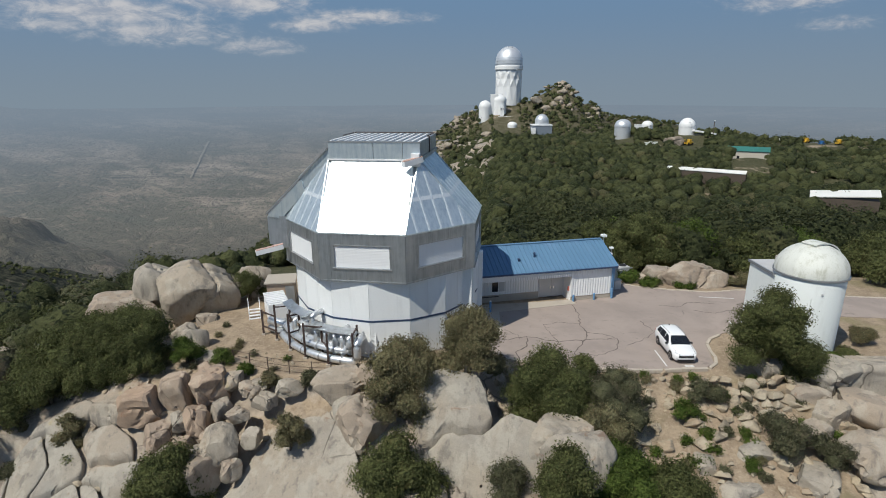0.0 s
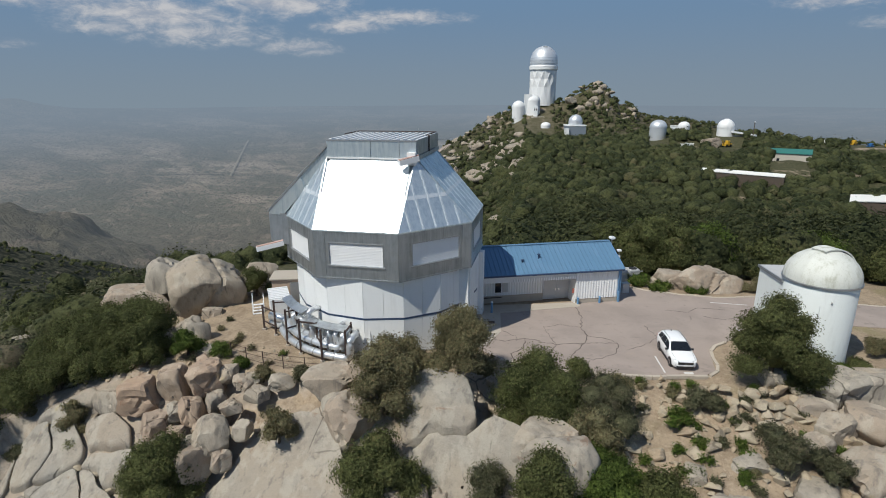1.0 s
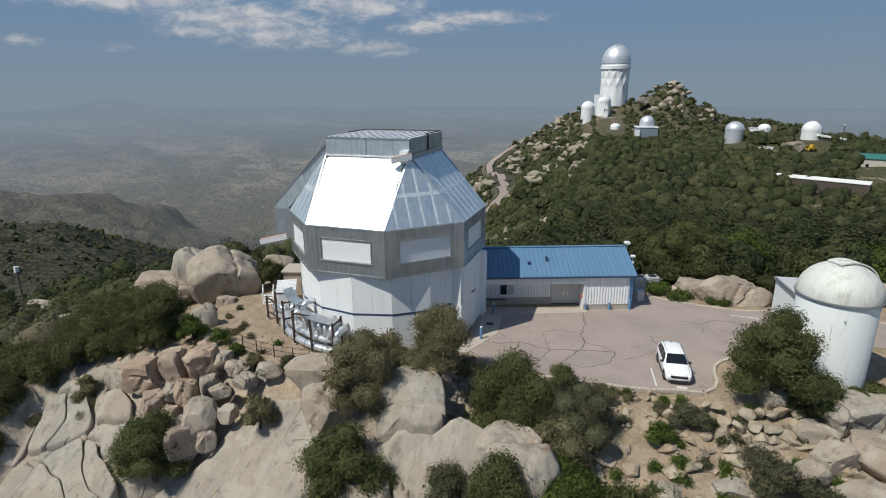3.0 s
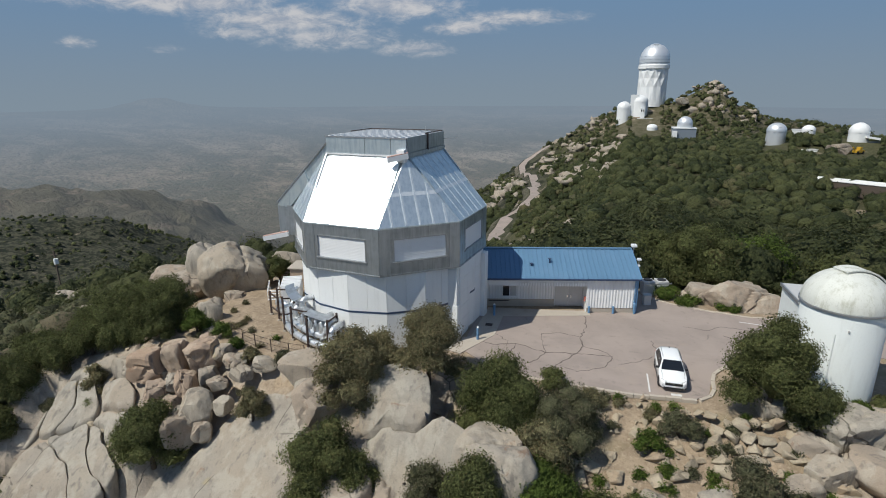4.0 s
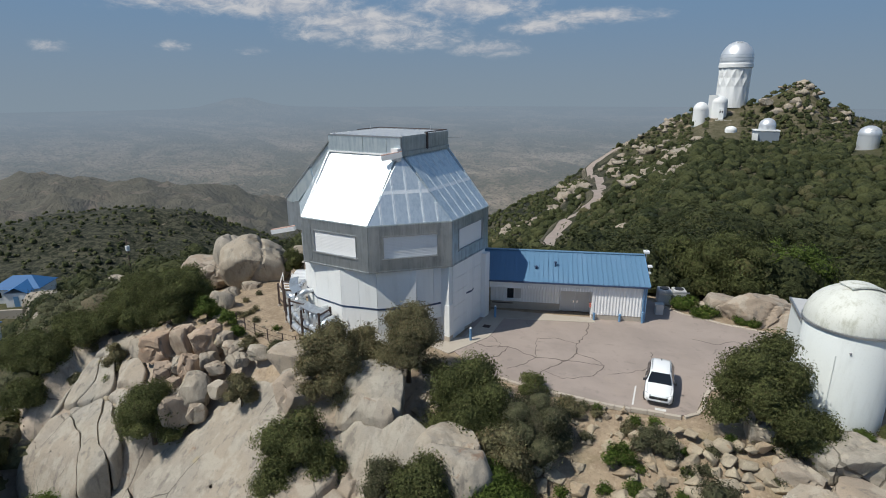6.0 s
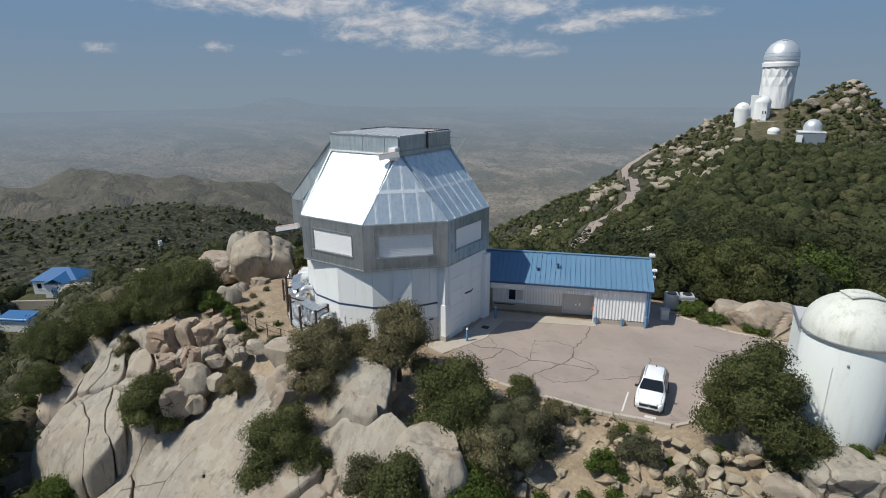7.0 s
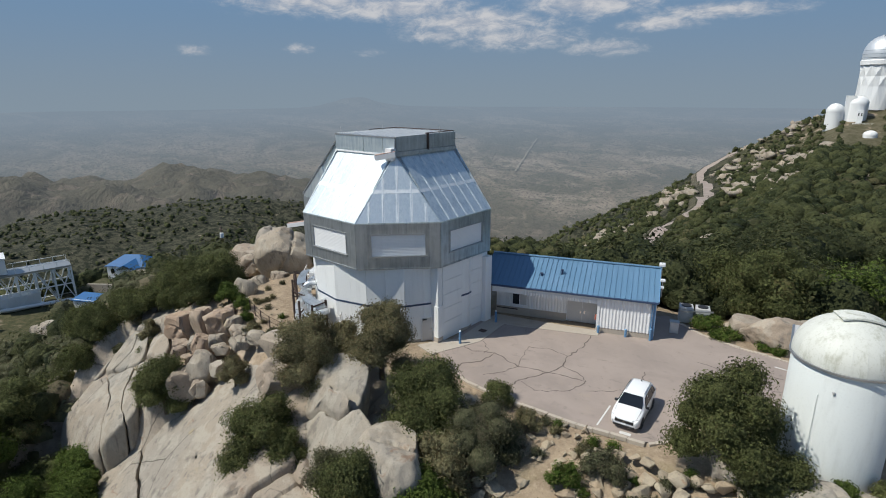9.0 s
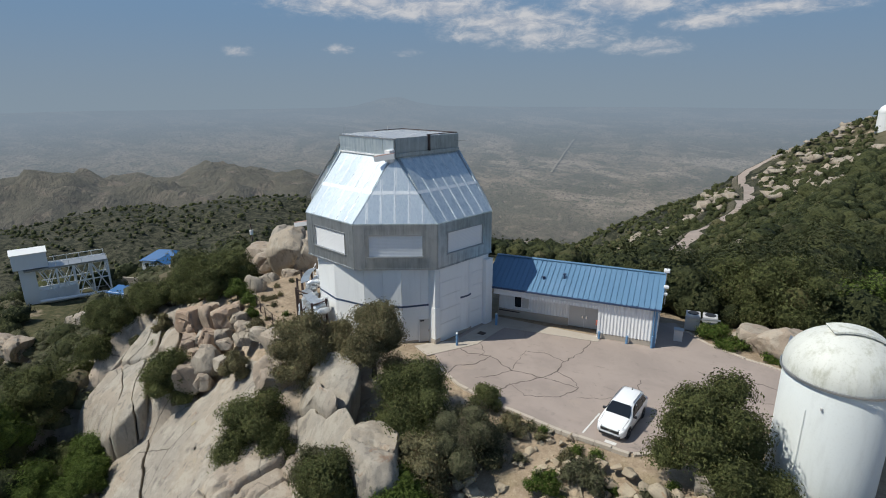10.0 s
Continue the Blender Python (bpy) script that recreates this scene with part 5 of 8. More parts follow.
# ---- the parked car ----
def car():
    e = thing("suv", 19.2, 40.5, 0.06, 0, "white compact SUV parked nose to the kerb", "car")
    # cross sections from nose (-y) to tail: y, half width, sill, belt, roof half width, roof height
    secs = [(-2.30, 0.62, 0.42, 0.72, 0.55, 0.74), (-2.22, 0.80, 0.30, 0.84, 0.70, 0.88), (-2.0, 0.89, 0.24, 0.93, 0.76, 0.98), (-1.5, 0.92, 0.24, 1.00, 0.80, 1.05), (-1.12, 0.92, 0.24, 1.03, 0.80, 1.10),
            (-0.75, 0.92, 0.24, 1.05, 0.70, 1.34), (-0.35, 0.92, 0.24, 1.06, 0.66, 1.58), (0.2, 0.92, 0.24, 1.07, 0.65, 1.665), (0.9, 0.92, 0.24, 1.08, 0.65, 1.675), (1.5, 0.92, 0.24, 1.10, 0.64, 1.64),
            (1.85, 0.91, 0.26, 1.12, 0.62, 1.58), (2.12, 0.89, 0.30, 1.12, 0.60, 1.30), (2.27, 0.84, 0.36, 1.05, 0.62, 1.09), (2.32, 0.74, 0.44, 0.85, 0.60, 0.88)]
    bm = bmesh.new()
    rings = []
    for y, w, sill, belt, rw, top in secs:
        half = [(w * 0.88, sill), (w, sill + 0.14), (w, (sill + belt) / 2 + 0.08), (w * 0.975, belt), (rw + 0.03, top - 0.07), (rw * 0.86, top - 0.01), (rw * 0.4, top + 0.015)]
        ring = [bm.verts.new((x, y, z)) for x, z in half] + [bm.verts.new((-x, y, z)) for x, z in half[::-1]]
        rings.append(ring)
    k = len(rings[0])
    glass = []
    for i, (a, b) in enumerate(zip(rings, rings[1:])):
        for j in range(k):
            bm.faces.new((a[j], a[(j + 1) % k], b[(j + 1) % k], b[j]))
    bm.faces.new(rings[0][::-1])
    bm.faces.new(rings[-1])
    body = part("body", bm, CARPAINT, e, "glossy white bodywork", True)

    def glass_patch(name, pts, mat_=DARK_GLASS, lift=0.012):
        g = bmesh.new()
        p = [Vector(q) for q in pts]
        n = (p[1] - p[0]).cross(p[2] - p[0]).normalized()
        c = sum(p, Vector()) / len(p)
        if n.dot(c - Vector((0, c.y * 0.6, 0.7))) < 0:
            n = -n
            p = p[::-1]
        hi = [g.verts.new(q + n * lift) for q in p]
        lo = [g.verts.new(q - n * 0.03) for q in p]
        g.faces.new(hi), g.faces.new(lo[::-1])
        for i in range(len(p)):
            g.faces.new((hi[i], lo[i], lo[(i + 1) % len(p)], hi[(i + 1) % len(p)]))
        return part(name, g, mat_, e)
    glass_patch("windscreen", [(-0.76, -1.07, 1.11), (0.76, -1.07, 1.11), (0.72, -0.75, 1.30), (0.60, -0.37, 1.57), (-0.60, -0.37, 1.57), (-0.72, -0.75, 1.30)], lift=0.05)
    glass_patch("rear_window", [(-0.58, 2.14, 1.28), (0.58, 2.14, 1.28), (0.56, 1.88, 1.55), (-0.56, 1.88, 1.55)], lift=0.025)
    for s in (-1, 1):
        glass_patch("side_window", [(s * 0.90, -0.75, 1.08), (s * 0.895, 0.18, 1.10), (s * 0.69, 0.15, 1.575), (s * 0.705, -0.3, 1.50)], lift=0.02)
        glass_patch("side_window", [(s * 0.895, 0.26, 1.10), (s * 0.895, 1.12, 1.12), (s * 0.70, 0.98, 1.585), (s * 0.69, 0.25, 1.59)], lift=0.02)
        glass_patch("quarter_window", [(s * 0.89, 1.2, 1.14), (s * 0.885, 1.75, 1.17), (s * 0.70, 1.62, 1.52), (s * 0.70, 1.08, 1.57)], lift=0.02)
        part("mirror", box(s * 1.0 - 0.1, s * 1.0 + 0.1, -0.72, -0.58, 1.0, 1.16, 0.03), BLACK, e)
        part("headlight", bar((s * 0.5, -2.26, 0.80), (s * 0.84, -2.02, 0.86), 0.08, 0.10), AMBER, e, "clear headlight")
        part("fog_lamp", box(s * 0.66 - 0.1, s * 0.66 + 0.1, -2.27, -2.18, 0.46, 0.56, 0.02), AMBER, e)
        part("tail_light", bar((s * 0.86, 2.2, 0.98), (s * 0.62, 2.29, 0.98), 0.1, 0.14), RED, e, "red tail light")
        part("roof_rail", bar((s * 0.6, -0.1, 1.69), (s * 0.6, 1.6, 1.68), 0.035), GREY_STEEL, e)
        part("sill_trim", box(s * 0.93 - 0.02, s * 0.93 + 0.01, -0.95, 0.95, 0.22, 0.36), BLACK, e)
        part("door_handle", box(s * 0.93 - 0.01, s * 0.93 + 0.025, -0.02, 0.14, 0.92, 0.95), CARPAINT, e)
        part("door_handle", box(s * 0.93 - 0.01, s * 0.93 + 0.025, 0.9, 1.06, 0.94, 0.97), CARPAINT, e)
        for y in (-1.40, 1.33):
            arch = part("wheel_arch", tube([(s * 0.70, y, 0.36), (s * 0.925, y, 0.36)], 0.41, 24), BLACK, e)
            w = part("wheel", tube([(s * 0.72, y, 0.34), (s * 0.74, y, 0.34), (s * 0.94, y, 0.34), (s * 0.955, y, 0.34)], [0.30, 0.345, 0.345, 0.31], 24), RUBBER, e)
            part("rim", tube([(s * 0.93, y, 0.34), (s * 0.962, y, 0.34)], 0.225, 20), CHROME, w)
            for i in range(5):
                a = 2 * math.pi * i / 5 + 0.3
                part("spoke", bar((s * 0.967, y, 0.34), (s * 0.967, y + 0.21 * math.cos(a), 0.34 + 0.21 * math.sin(a)), 0.05, 0.02), BLACK, w)
    part("grille", box(-0.58, 0.58, -2.33, -2.15, 0.55, 0.76, 0.03), BLACK, e, "black front grille")
    part("grille_bar", box(-0.5, 0.5, -2.335, -2.24, 0.735, 0.755), CHROME, e)
    part("emblem", box(-0.07, 0.07, -2.345, -2.3, 0.64, 0.70, 0.01), CHROME, e)
    part("lower_intake", box(-0.66, 0.66, -2.31, -2.1, 0.26, 0.42, 0.03), BLACK, e)
    part("number_plate", box(-0.16, 0.16, -2.335, -2.3, 0.44, 0.55), SHUTTER, e, "blank white number plate")
    part("aerial", box(-0.03, 0.03, 1.5, 1.65, 1.65, 1.74, 0.01), BLACK, e)
    part("wiper", bar((-0.5, -1.06, 1.15), (0.1, -1.0, 1.19), 0.02), BLACK, e)
    part("wiper", bar((0.05, -1.06, 1.15), (0.55, -1.0, 1.19), 0.02), BLACK, e)
    part("bonnet_seam", bar((-0.72, -2.08, 0.955), (-0.78, -1.15, 1.085), 0.012), BLACK, e)
    part("bonnet_seam", bar((0.72, -2.08, 0.955), (0.78, -1.15, 1.085), 0.012), BLACK, e)
    return e


car()


# ---- granite boulders ----
def boulder_mesh(name, seed, sx, sy, sz, detail=4, cuts=12, rough=0.06, ease=0.0, stone=None):
    """A weathered granite block: a ball cut by rounded planes, with noise worn into it."""
    rng = random.Random(seed)
    bm = bmesh.new()
    bmesh.ops.create_icosphere(bm, subdivisions=detail, radius=1.0)
    planes = []
    for axis in ((1, 0, 0), (-1, 0, 0), (0, 1, 0), (0, -1, 0), (0, 0, 1), (0, 0, -1)):
        n = (Vector(axis) + Vector((rng.gauss(0, 0.25), rng.gauss(0, 0.25), rng.gauss(0, 0.22)))).normalized()
        planes.append((n, rng.uniform(0.6, 0.8) + ease))
    for _ in range(max(cuts - 6, 2)):
        n = Vector((rng.gauss(0, 1), rng.gauss(0, 1), rng.gauss(0, 0.8))).normalized()
        planes.append((n, rng.uniform(0.68, 0.9) + ease))
    off = Vector((rng.uniform(-50, 50), rng.uniform(-50, 50), rng.uniform(-50, 50)))
    joints = [(Vector((rng.gauss(0, 1), rng.gauss(0, 1), rng.gauss(0, 0.5))).normalized(), rng.uniform(-0.45, 0.45)) for _ in range(2 if detail == 4 else (1 if ease > 0.11 else 3) if detail > 4 else 0)]
    gap = 0.085
    for v in bm.verts:
        p = v.co.copy()
        for n, d in planes:
            k = p.dot(n) - d
            if k > 0:
                p -= n * k
        u = v.co
        s1 = noise.fractal(u * 1.7 + off, 0.9, 2.1, 3)
        s2 = noise.fractal(u * 6.5 + off, 0.8, 2.2, 3)
        dent = rough * s1 + (0.022 - 0.07 * ease) * s2
        for n, d in joints:
            k = abs(p.dot(n) - d + 0.10 * s1)
            if k < gap:
                dent -= 0.12 * (1 - k / gap) ** 1.5
        p += u * dent
        v.co = Vector((p.x * sx, p.y * sy, p.z * sz)) * 1.2
    me = bpy.data.meshes.new(name)
    bm.to_mesh(me)
    bm.free()
    me.polygons.foreach_set("use_smooth", np.ones(len(me.polygons), bool))
    me.set_sharp_from_angle(angle=radians(26 + 120 * ease))
    me.materials.append(stone or ROCK)
    return me


def chip_mesh(name, seed):
    """An angular broken rock: the hull of a few scattered points."""
    rng = random.Random(seed)
    bm = bmesh.new()
    for _ in range(11):
        p = Vector((rng.gauss(0, 1), rng.gauss(0, 1), rng.gauss(0, 1))).normalized() * rng.uniform(0.8, 1.05)
        bm.verts.new((p.x, p.y * 0.85, p.z * 0.65))
    made = bmesh.ops.convex_hull(bm, input=bm.verts)
    bmesh.ops.delete(bm, geom=[g for g in made["geom_interior"] if isinstance(g, bmesh.types.BMVert)], context="VERTS")
    bmesh.ops.bevel(bm, geom=list(bm.edges), offset=0.05, segments=1, affect="EDGES")
    bmesh.ops.triangulate(bm, faces=bm.faces)
    bmesh.ops.recalc_face_normals(bm, faces=bm.faces)
    me = bpy.data.meshes.new(name)
    bm.to_mesh(me)
    bm.free()
    me.materials.append(ROCK_BUFF)
    return me


def boulder(x, y, z, sx, sy, sz, turn=0, seed=None, label="large rounded granite boulder, pale tan", tip=0, detail=4, cuts=12, group="", ease=0.0, stone=None):
    """Half sizes in metres; z is the middle."""
    seed = seed if seed is not None else int(x * 31 + y * 17) & 0xFFFF
    ob = new("boulder", boulder_mesh("boulder", seed, sx, sy, sz, detail, cuts, 0.06, ease, stone))
    ob.matrix_world = pose(x, y, z, tip, 0, turn)
    return tagged(ob, label, "boulder", group)


# beside the gravel pad
boulder(-24.2, 49.3, 1.7, 3.5, 2.8, 2.9, 20, 11, "huge rounded granite boulder beside the gravel pad", 0, 5, 7, ease=0.1)
boulder(-29.6, 51.6, 1.6, 1.9, 1.8, 2.3, 0, 12, ease=0.08)
boulder(-33.0, 50.5, -0.5, 3.6, 2.3, 1.7, 15, 13, "low weathered granite boulder in scrub")
boulder(-30.2, 49.0, -0.6, 1.8, 1.5, 1.4, 30, 15)
boulder(-20.0, 53.0, 1.6, 1.9, 1.6, 1.8, 0, 14)
boulder(-21.0, 40.8, 0.3, 1.25, 1.0, 1.7, 10, 16, "upright granite boulder at the pad edge")
boulder(-23.3, 44.0, -0.4, 1.3, 1.1, 1.1, 40, 17)
boulder(-22.3, 46.3, 0.0, 1.1, 1.0, 1.0, 0, 18)
boulder(-24.0, 41.8, -0.8, 1.2, 1.0, 1.0, 0, 118)
boulder(-19.0, 38.7, 0.1, 1.2, 0.9, 0.6, -20, 19, "flat granite slab at the pad edge")
boulder(-37.5, 47.0, -3.5, 2.0, 1.6, 1.2, 0, 20)
boulder(-46.0, 49.0, -5.2, 1.6, 1.3, 1.0, 0, 21)
# the tumbled pile in front
PILE = "granite boulders of the tumbled pile"
for bx, by, bz, ba, bb, bc, bt in [
        (-17.2, 35.0, -0.3, 1.55, 1.3, 1.35, 10), (-19.6, 34.7, -0.9, 1.2, 1.1, 1.65, -15), (-22.0, 33.9, -1.6, 1.6, 1.4, 1.4, 20), (-24.6, 34.5, -2.3, 1.4, 1.2, 1.1, 0),
        (-17.5, 33.1, -2.2, 1.0, 0.9, 1.3, 5), (-15.9, 33.6, -1.5, 0.95, 0.8, 0.8, 40), (-18.2, 31.9, -3.6, 0.9, 0.8, 0.95, 0), (-15.3, 31.3, -2.9, 1.3, 1.1, 1.4, 25),
        (-16.8, 30.2, -4.4, 1.6, 1.4, 1.5, -30), (-20.2, 32.5, -3.0, 1.1, 1.0, 1.1, 60)]:
    boulder(bx, by, bz + 0.35, ba * 0.97, bb * 0.97, bc, bt, None, "pinkish granite boulder in a tumbled pile" if int(bx * 10) % 3 else "grey-tan granite boulder in a tumbled pile", 0, 4, 12, PILE, -0.01, ROCK_BROWN if int(bx * 10) % 3 else ROCK)
for bx, by, bz, ba, bb, bc, bt in [
        (-15.6, 35.2, -0.2, 0.8, 0.7, 0.7, 10), (-14.6, 32.9, -1.7, 0.7, 0.6, 0.6, 0), (-19.0, 33.3, -2.4, 0.7, 0.6, 0.6, 30), (-16.3, 32.2, -2.9, 0.75, 0.6, 0.6, 70),
        (-22.8, 36.0, -1.1, 0.9, 0.8, 0.7, 0), (-26.0, 35.9, -2.4, 0.7, 0.6, 0.5, 0), (-14.2, 34.5, -0.5, 0.8, 0.7, 0.5, 20), (-12.8, 33.6, -0.9, 0.8, 0.7, 0.6, -10),
        (-18.3, 36.6, -0.1, 0.5, 0.9, 0.5, 35), (-13.2, 31.6, -2.6, 0.7, 0.6, 0.6, 0), (-11.2, 34.4, -0.2, 0.9, 0.8, 0.5, 5), (-19.2, 31.2, -4.0, 0.8, 0.7, 0.8, 15), (-14.4, 30.4, -4.2, 0.7, 0.6, 0.7, 35), (-13.6, 34.8, -0.3, 0.6, 0.5, 0.4, 0), (-17.0, 31.4, -3.7, 0.6, 0.5, 0.6, 50)]:
    boulder(bx, by, bz + 0.4, ba * 1.1, bb * 1.1, bc * 1.15, bt, None, "small granite boulder wedged in the pile", 0, 4, 10, PILE, -0.03, ROCK_BROWN if int(bx * 10) % 2 else ROCK)
# jointed slabs to either side of the pile
def face_z(lie, x, y):
    """Height of a granite face; the one on the drop's side rolls over at its outer edge and its foot."""
    z = lie[0] + lie[1] * x + lie[2] * y
    if lie is LEFT_FACE:
        z = z - 0.30 * np.maximum(-30.2 - x, 0) ** 2 - 0.40 * np.maximum(26.6 - y, 0) ** 2
    return z


def granite_slab(label, lie, thick, edge, swell, *outline):
    """A slab of a jointed granite face. lie: height at the origin and rise along x and y; edge: the worn rounding; swell: how far its middle stands proud."""
    rng = np.random.default_rng(int(abs(outline[0][0] * 131 + outline[0][1] * 71)))
    pts = [Vector(p) for p in outline]
    run = []
    for a, b in zip(pts, pts[1:] + pts[:1]):
        n = max(2, int((b - a).length / 0.28))
        run += [a.lerp(b, i / n) for i in range(n)]
    ring = np.array([p[:] for p in run])
    for _ in range(2):
        ring = (np.roll(ring, 1, 0) + 2 * ring + np.roll(ring, -1, 0)) / 4
    centre = ring.mean(axis=0)
    way = ring - centre
    size = np.linalg.norm(way, axis=1, keepdims=True)
    off = rng.uniform(0, 40)
    ring = centre + way * (1 - 0.022 / size)
    ring = ring + 0.22 * np.column_stack([fbm(ring[:, 0] / 1.1, ring[:, 1] / 1.1, 3, 7), fbm(ring[:, 0] / 1.1, ring[:, 1] / 1.1, 3, 8)])
    way = ring - centre
    mean = float(np.linalg.norm(way, axis=1).mean())
    q = min(edge / mean, 0.6)
    V = []
    steps = [0.02, 0.12, 0.24, 0.36, 0.48, 0.58, 0.67, 0.75, 0.82, 0.88, 0.925, 0.96, 0.985, 1.0]
    for u in steps:
        p = centre + way * u
        f = np.clip((u - (1 - q)) / q, 0, 1)
        z = face_z(lie, p[:, 0], p[:, 1]) + swell * (1 - u * u) - edge * (1 - math.sqrt(max(1 - f * f, 0.0)))
        z = z + 0.30 * fbm(p[:, 0] / 3.4, p[:, 1] / 3.4, 4, 13) + 0.10 * fbm(p[:, 0] / 1.3 + off, p[:, 1] / 1.3, 3, 13) + 0.05 * fbm(p[:, 0] / 0.5, p[:, 1] / 0.5, 3, 17)
        V.append(np.column_stack([p, z]))
    for u, dz in ((1.0, 0.3), (0.995, 0.7), (0.985, 0.5 + thick * 0.5), (0.94, thick + 0.5)):
        p = centre + way * u
        z = V[13][:, 2] - dz + 0.12 * fbm(p[:, 0] / 0.8, p[:, 1] / 0.8 + dz, 3, 19)
        V.append(np.column_stack([p + 0.12 * fbm(p[:, :1] / 0.7 + dz, p[:, 1:] / 0.7, 2, 23), z]))
    V = np.stack(V, 1)
    n = len(ring)
    ob = mesh_object("granite_slab", V.reshape(-1, 3), grid_faces(n, V.shape[1], True)[:, ::-1], ROCK_PALE)
    ob.data.set_sharp_from_angle(angle=radians(50))
    return tagged(ob, label, "rock slab", "slabs of the jointed granite face")


granite_slab("huge smooth granite slab with a rounded overhanging foot", LEFT_FACE, 4.0, 0.22, 0.05, (-29.1, 29.4), (-31.3, 28.6), (-31.6, 26.6), (-30.8, 25.0), (-28.2, 24.2), (-24.4, 24.4), (-22.2, 25.0), (-25.0, 27.8))
granite_slab("smooth pale granite slab above a dark joint", LEFT_FACE, 3.0, 0.18, 0.05, (-29.05, 29.43), (-25.4, 30.6), (-24.2, 29.0), (-22.4, 27.3), (-20.2, 26.4), (-22.18, 25.0), (-24.97, 27.8))
granite_slab("pale granite slab at the edge of the drop", LEFT_FACE, 3.2, 0.25, 0.05, (-32.3, 31.4), (-31.5, 32.5), (-30.7, 30.8), (-30.5, 30.0), (-31.3, 28.7), (-32.2, 28.9))
granite_slab("pale granite slab split by a dark joint", LEFT_FACE, 2.4, 0.15, 0.05, (-31.4, 32.5), (-30.7, 33.2), (-29.7, 33.7), (-28.0, 31.6), (-28.9, 29.8), (-30.4, 29.9), (-30.6, 30.8))
granite_slab("tan granite slab between joints", LEFT_FACE, 2.4, 0.18, 0.08, (-29.6, 33.7), (-26.7, 33.0), (-25.2, 31.2), (-25.5, 30.8), (-28.7, 29.8), (-27.9, 31.6))
granite_slab("broad pale granite slab under the scrub", LEFT_FACE, 2.2, 0.4, 0.15, (-30.9, 33.8), (-29.0, 34.8), (-26.9, 35.5), (-25.3, 34.6), (-27.2, 34.0), (-26.9, 33.1), (-29.7, 33.75), (-30.6, 33.4))
granite_slab("blocky granite slab beside the pile", LEFT_FACE, 2.2, 0.28, 0.2, (-26.4, 33.4), (-24.2, 33.6), (-22.2, 32.6), (-21.5, 31.2), (-24.0, 31.6), (-25.2, 31.4))
granite_slab("pale granite block beside the pile", LEFT_FACE, 2.4, 0.3, 0.2, (-25.0, 31.2), (-21.2, 31.0), (-20.2, 30.0), (-21.6, 29.2), (-22.3, 29.0), (-23.4, 30.2), (-25.2, 30.6))
granite_slab("narrow granite slab above a cleft", LEFT_FACE, 2.6, 0.22, 0.08, (-25.2, 30.5), (-23.6, 30.1), (-22.4, 28.9), (-20.0, 27.6), (-20.15, 26.45), (-22.37, 27.33), (-24.17, 29.02))
granite_slab("long sloping granite slab, grey and tan with rust stains", RIGHT_FACE, 3.0, 0.18, 0.1, (-20.0, 28.2), (-17.2, 29.2), (-14.3, 30.2), (-13.2, 31.4), (-12.2, 32.4), (-11.1, 33.0), (-9.2, 32.7), (-7.9, 32.4), (-6.0, 30.6), (-4.8, 28.4), (-2.7, 25.9), (0.2, 24.0), (0.6, 22.7), (-4.6, 22.2), (-9.8, 21.7), (-14.3, 24.0), (-18.4, 26.6))
granite_slab("lower granite slab beneath the overhang", RIGHT_FACE, 3.0, 0.3, 0.1, (-24.8, 29.2), (-26.5, 27.9), (-28.2, 25.9), (-28.6, 23.2), (-27.2, 20.1), (-10.2, 21.6), (-14.4, 23.9), (-19.0, 26.7), (-20.4, 28.2))
granite_slab("tilted granite block below a rust-stained boulder", RIGHT_FACE, 2.4, 0.25, 0.6, (-8.0, 33.2), (-6.5, 33.3), (-5.1, 32.0), (-4.4, 30.5), (-5.6, 30.1), (-7.3, 31.6))
granite_slab("great smooth granite face below a jointed block", STEEP_FACE, 3.5, 0.7, 0.5, (-1.9, 30.6), (0.9, 30.6), (2.7, 29.9), (4.0, 30.1), (5.3, 29.9), (7.0, 29.0), (7.4, 27.6), (6.8, 26.4), (5.5, 25.2), (-0.9, 26.4), (-1.4, 28.8), (-1.9, 30.2))
granite_slab("wedge of granite between two dark joints", STEEP_FACE, 2.0, 0.15, 0.15, (-2.0, 31.8), (0.8, 31.25), (2.8, 30.7), (3.5, 30.2), (2.7, 29.95), (0.9, 30.65), (-1.9, 30.7))
granite_slab("flat-topped granite block above a dark joint", TOP_FACE, 2.4, 0.2, 0.05, (-1.9, 31.9), (-1.4, 33.4), (0.2, 34.0), (2.7, 33.2), (3.5, 31.6), (3.3, 30.7), (2.8, 30.75), (0.8, 31.3))
# before the dome
boulder(-7.2, 34.0, 0.5, 2.0, 1.4, 1.3, 18, 41, "rust-stained granite boulder below the dome")
boulder(-4.6, 34.3, 0.9, 1.5, 1.1, 1.2, 0, 42)
boulder(-5.2, 31.8, -1.2, 2.0, 1.7, 1.9, 35, 43)
boulder(8.0, 28.9, -1.6, 2.7, 1.9, 2.5, -30, 48, "granite boulder with ochre lichen on its flank", 0, 5, 7, ease=0.12)
boulder(6.2, 26.3, -5.0, 3.0, 2.0, 2.6, 0, 50)
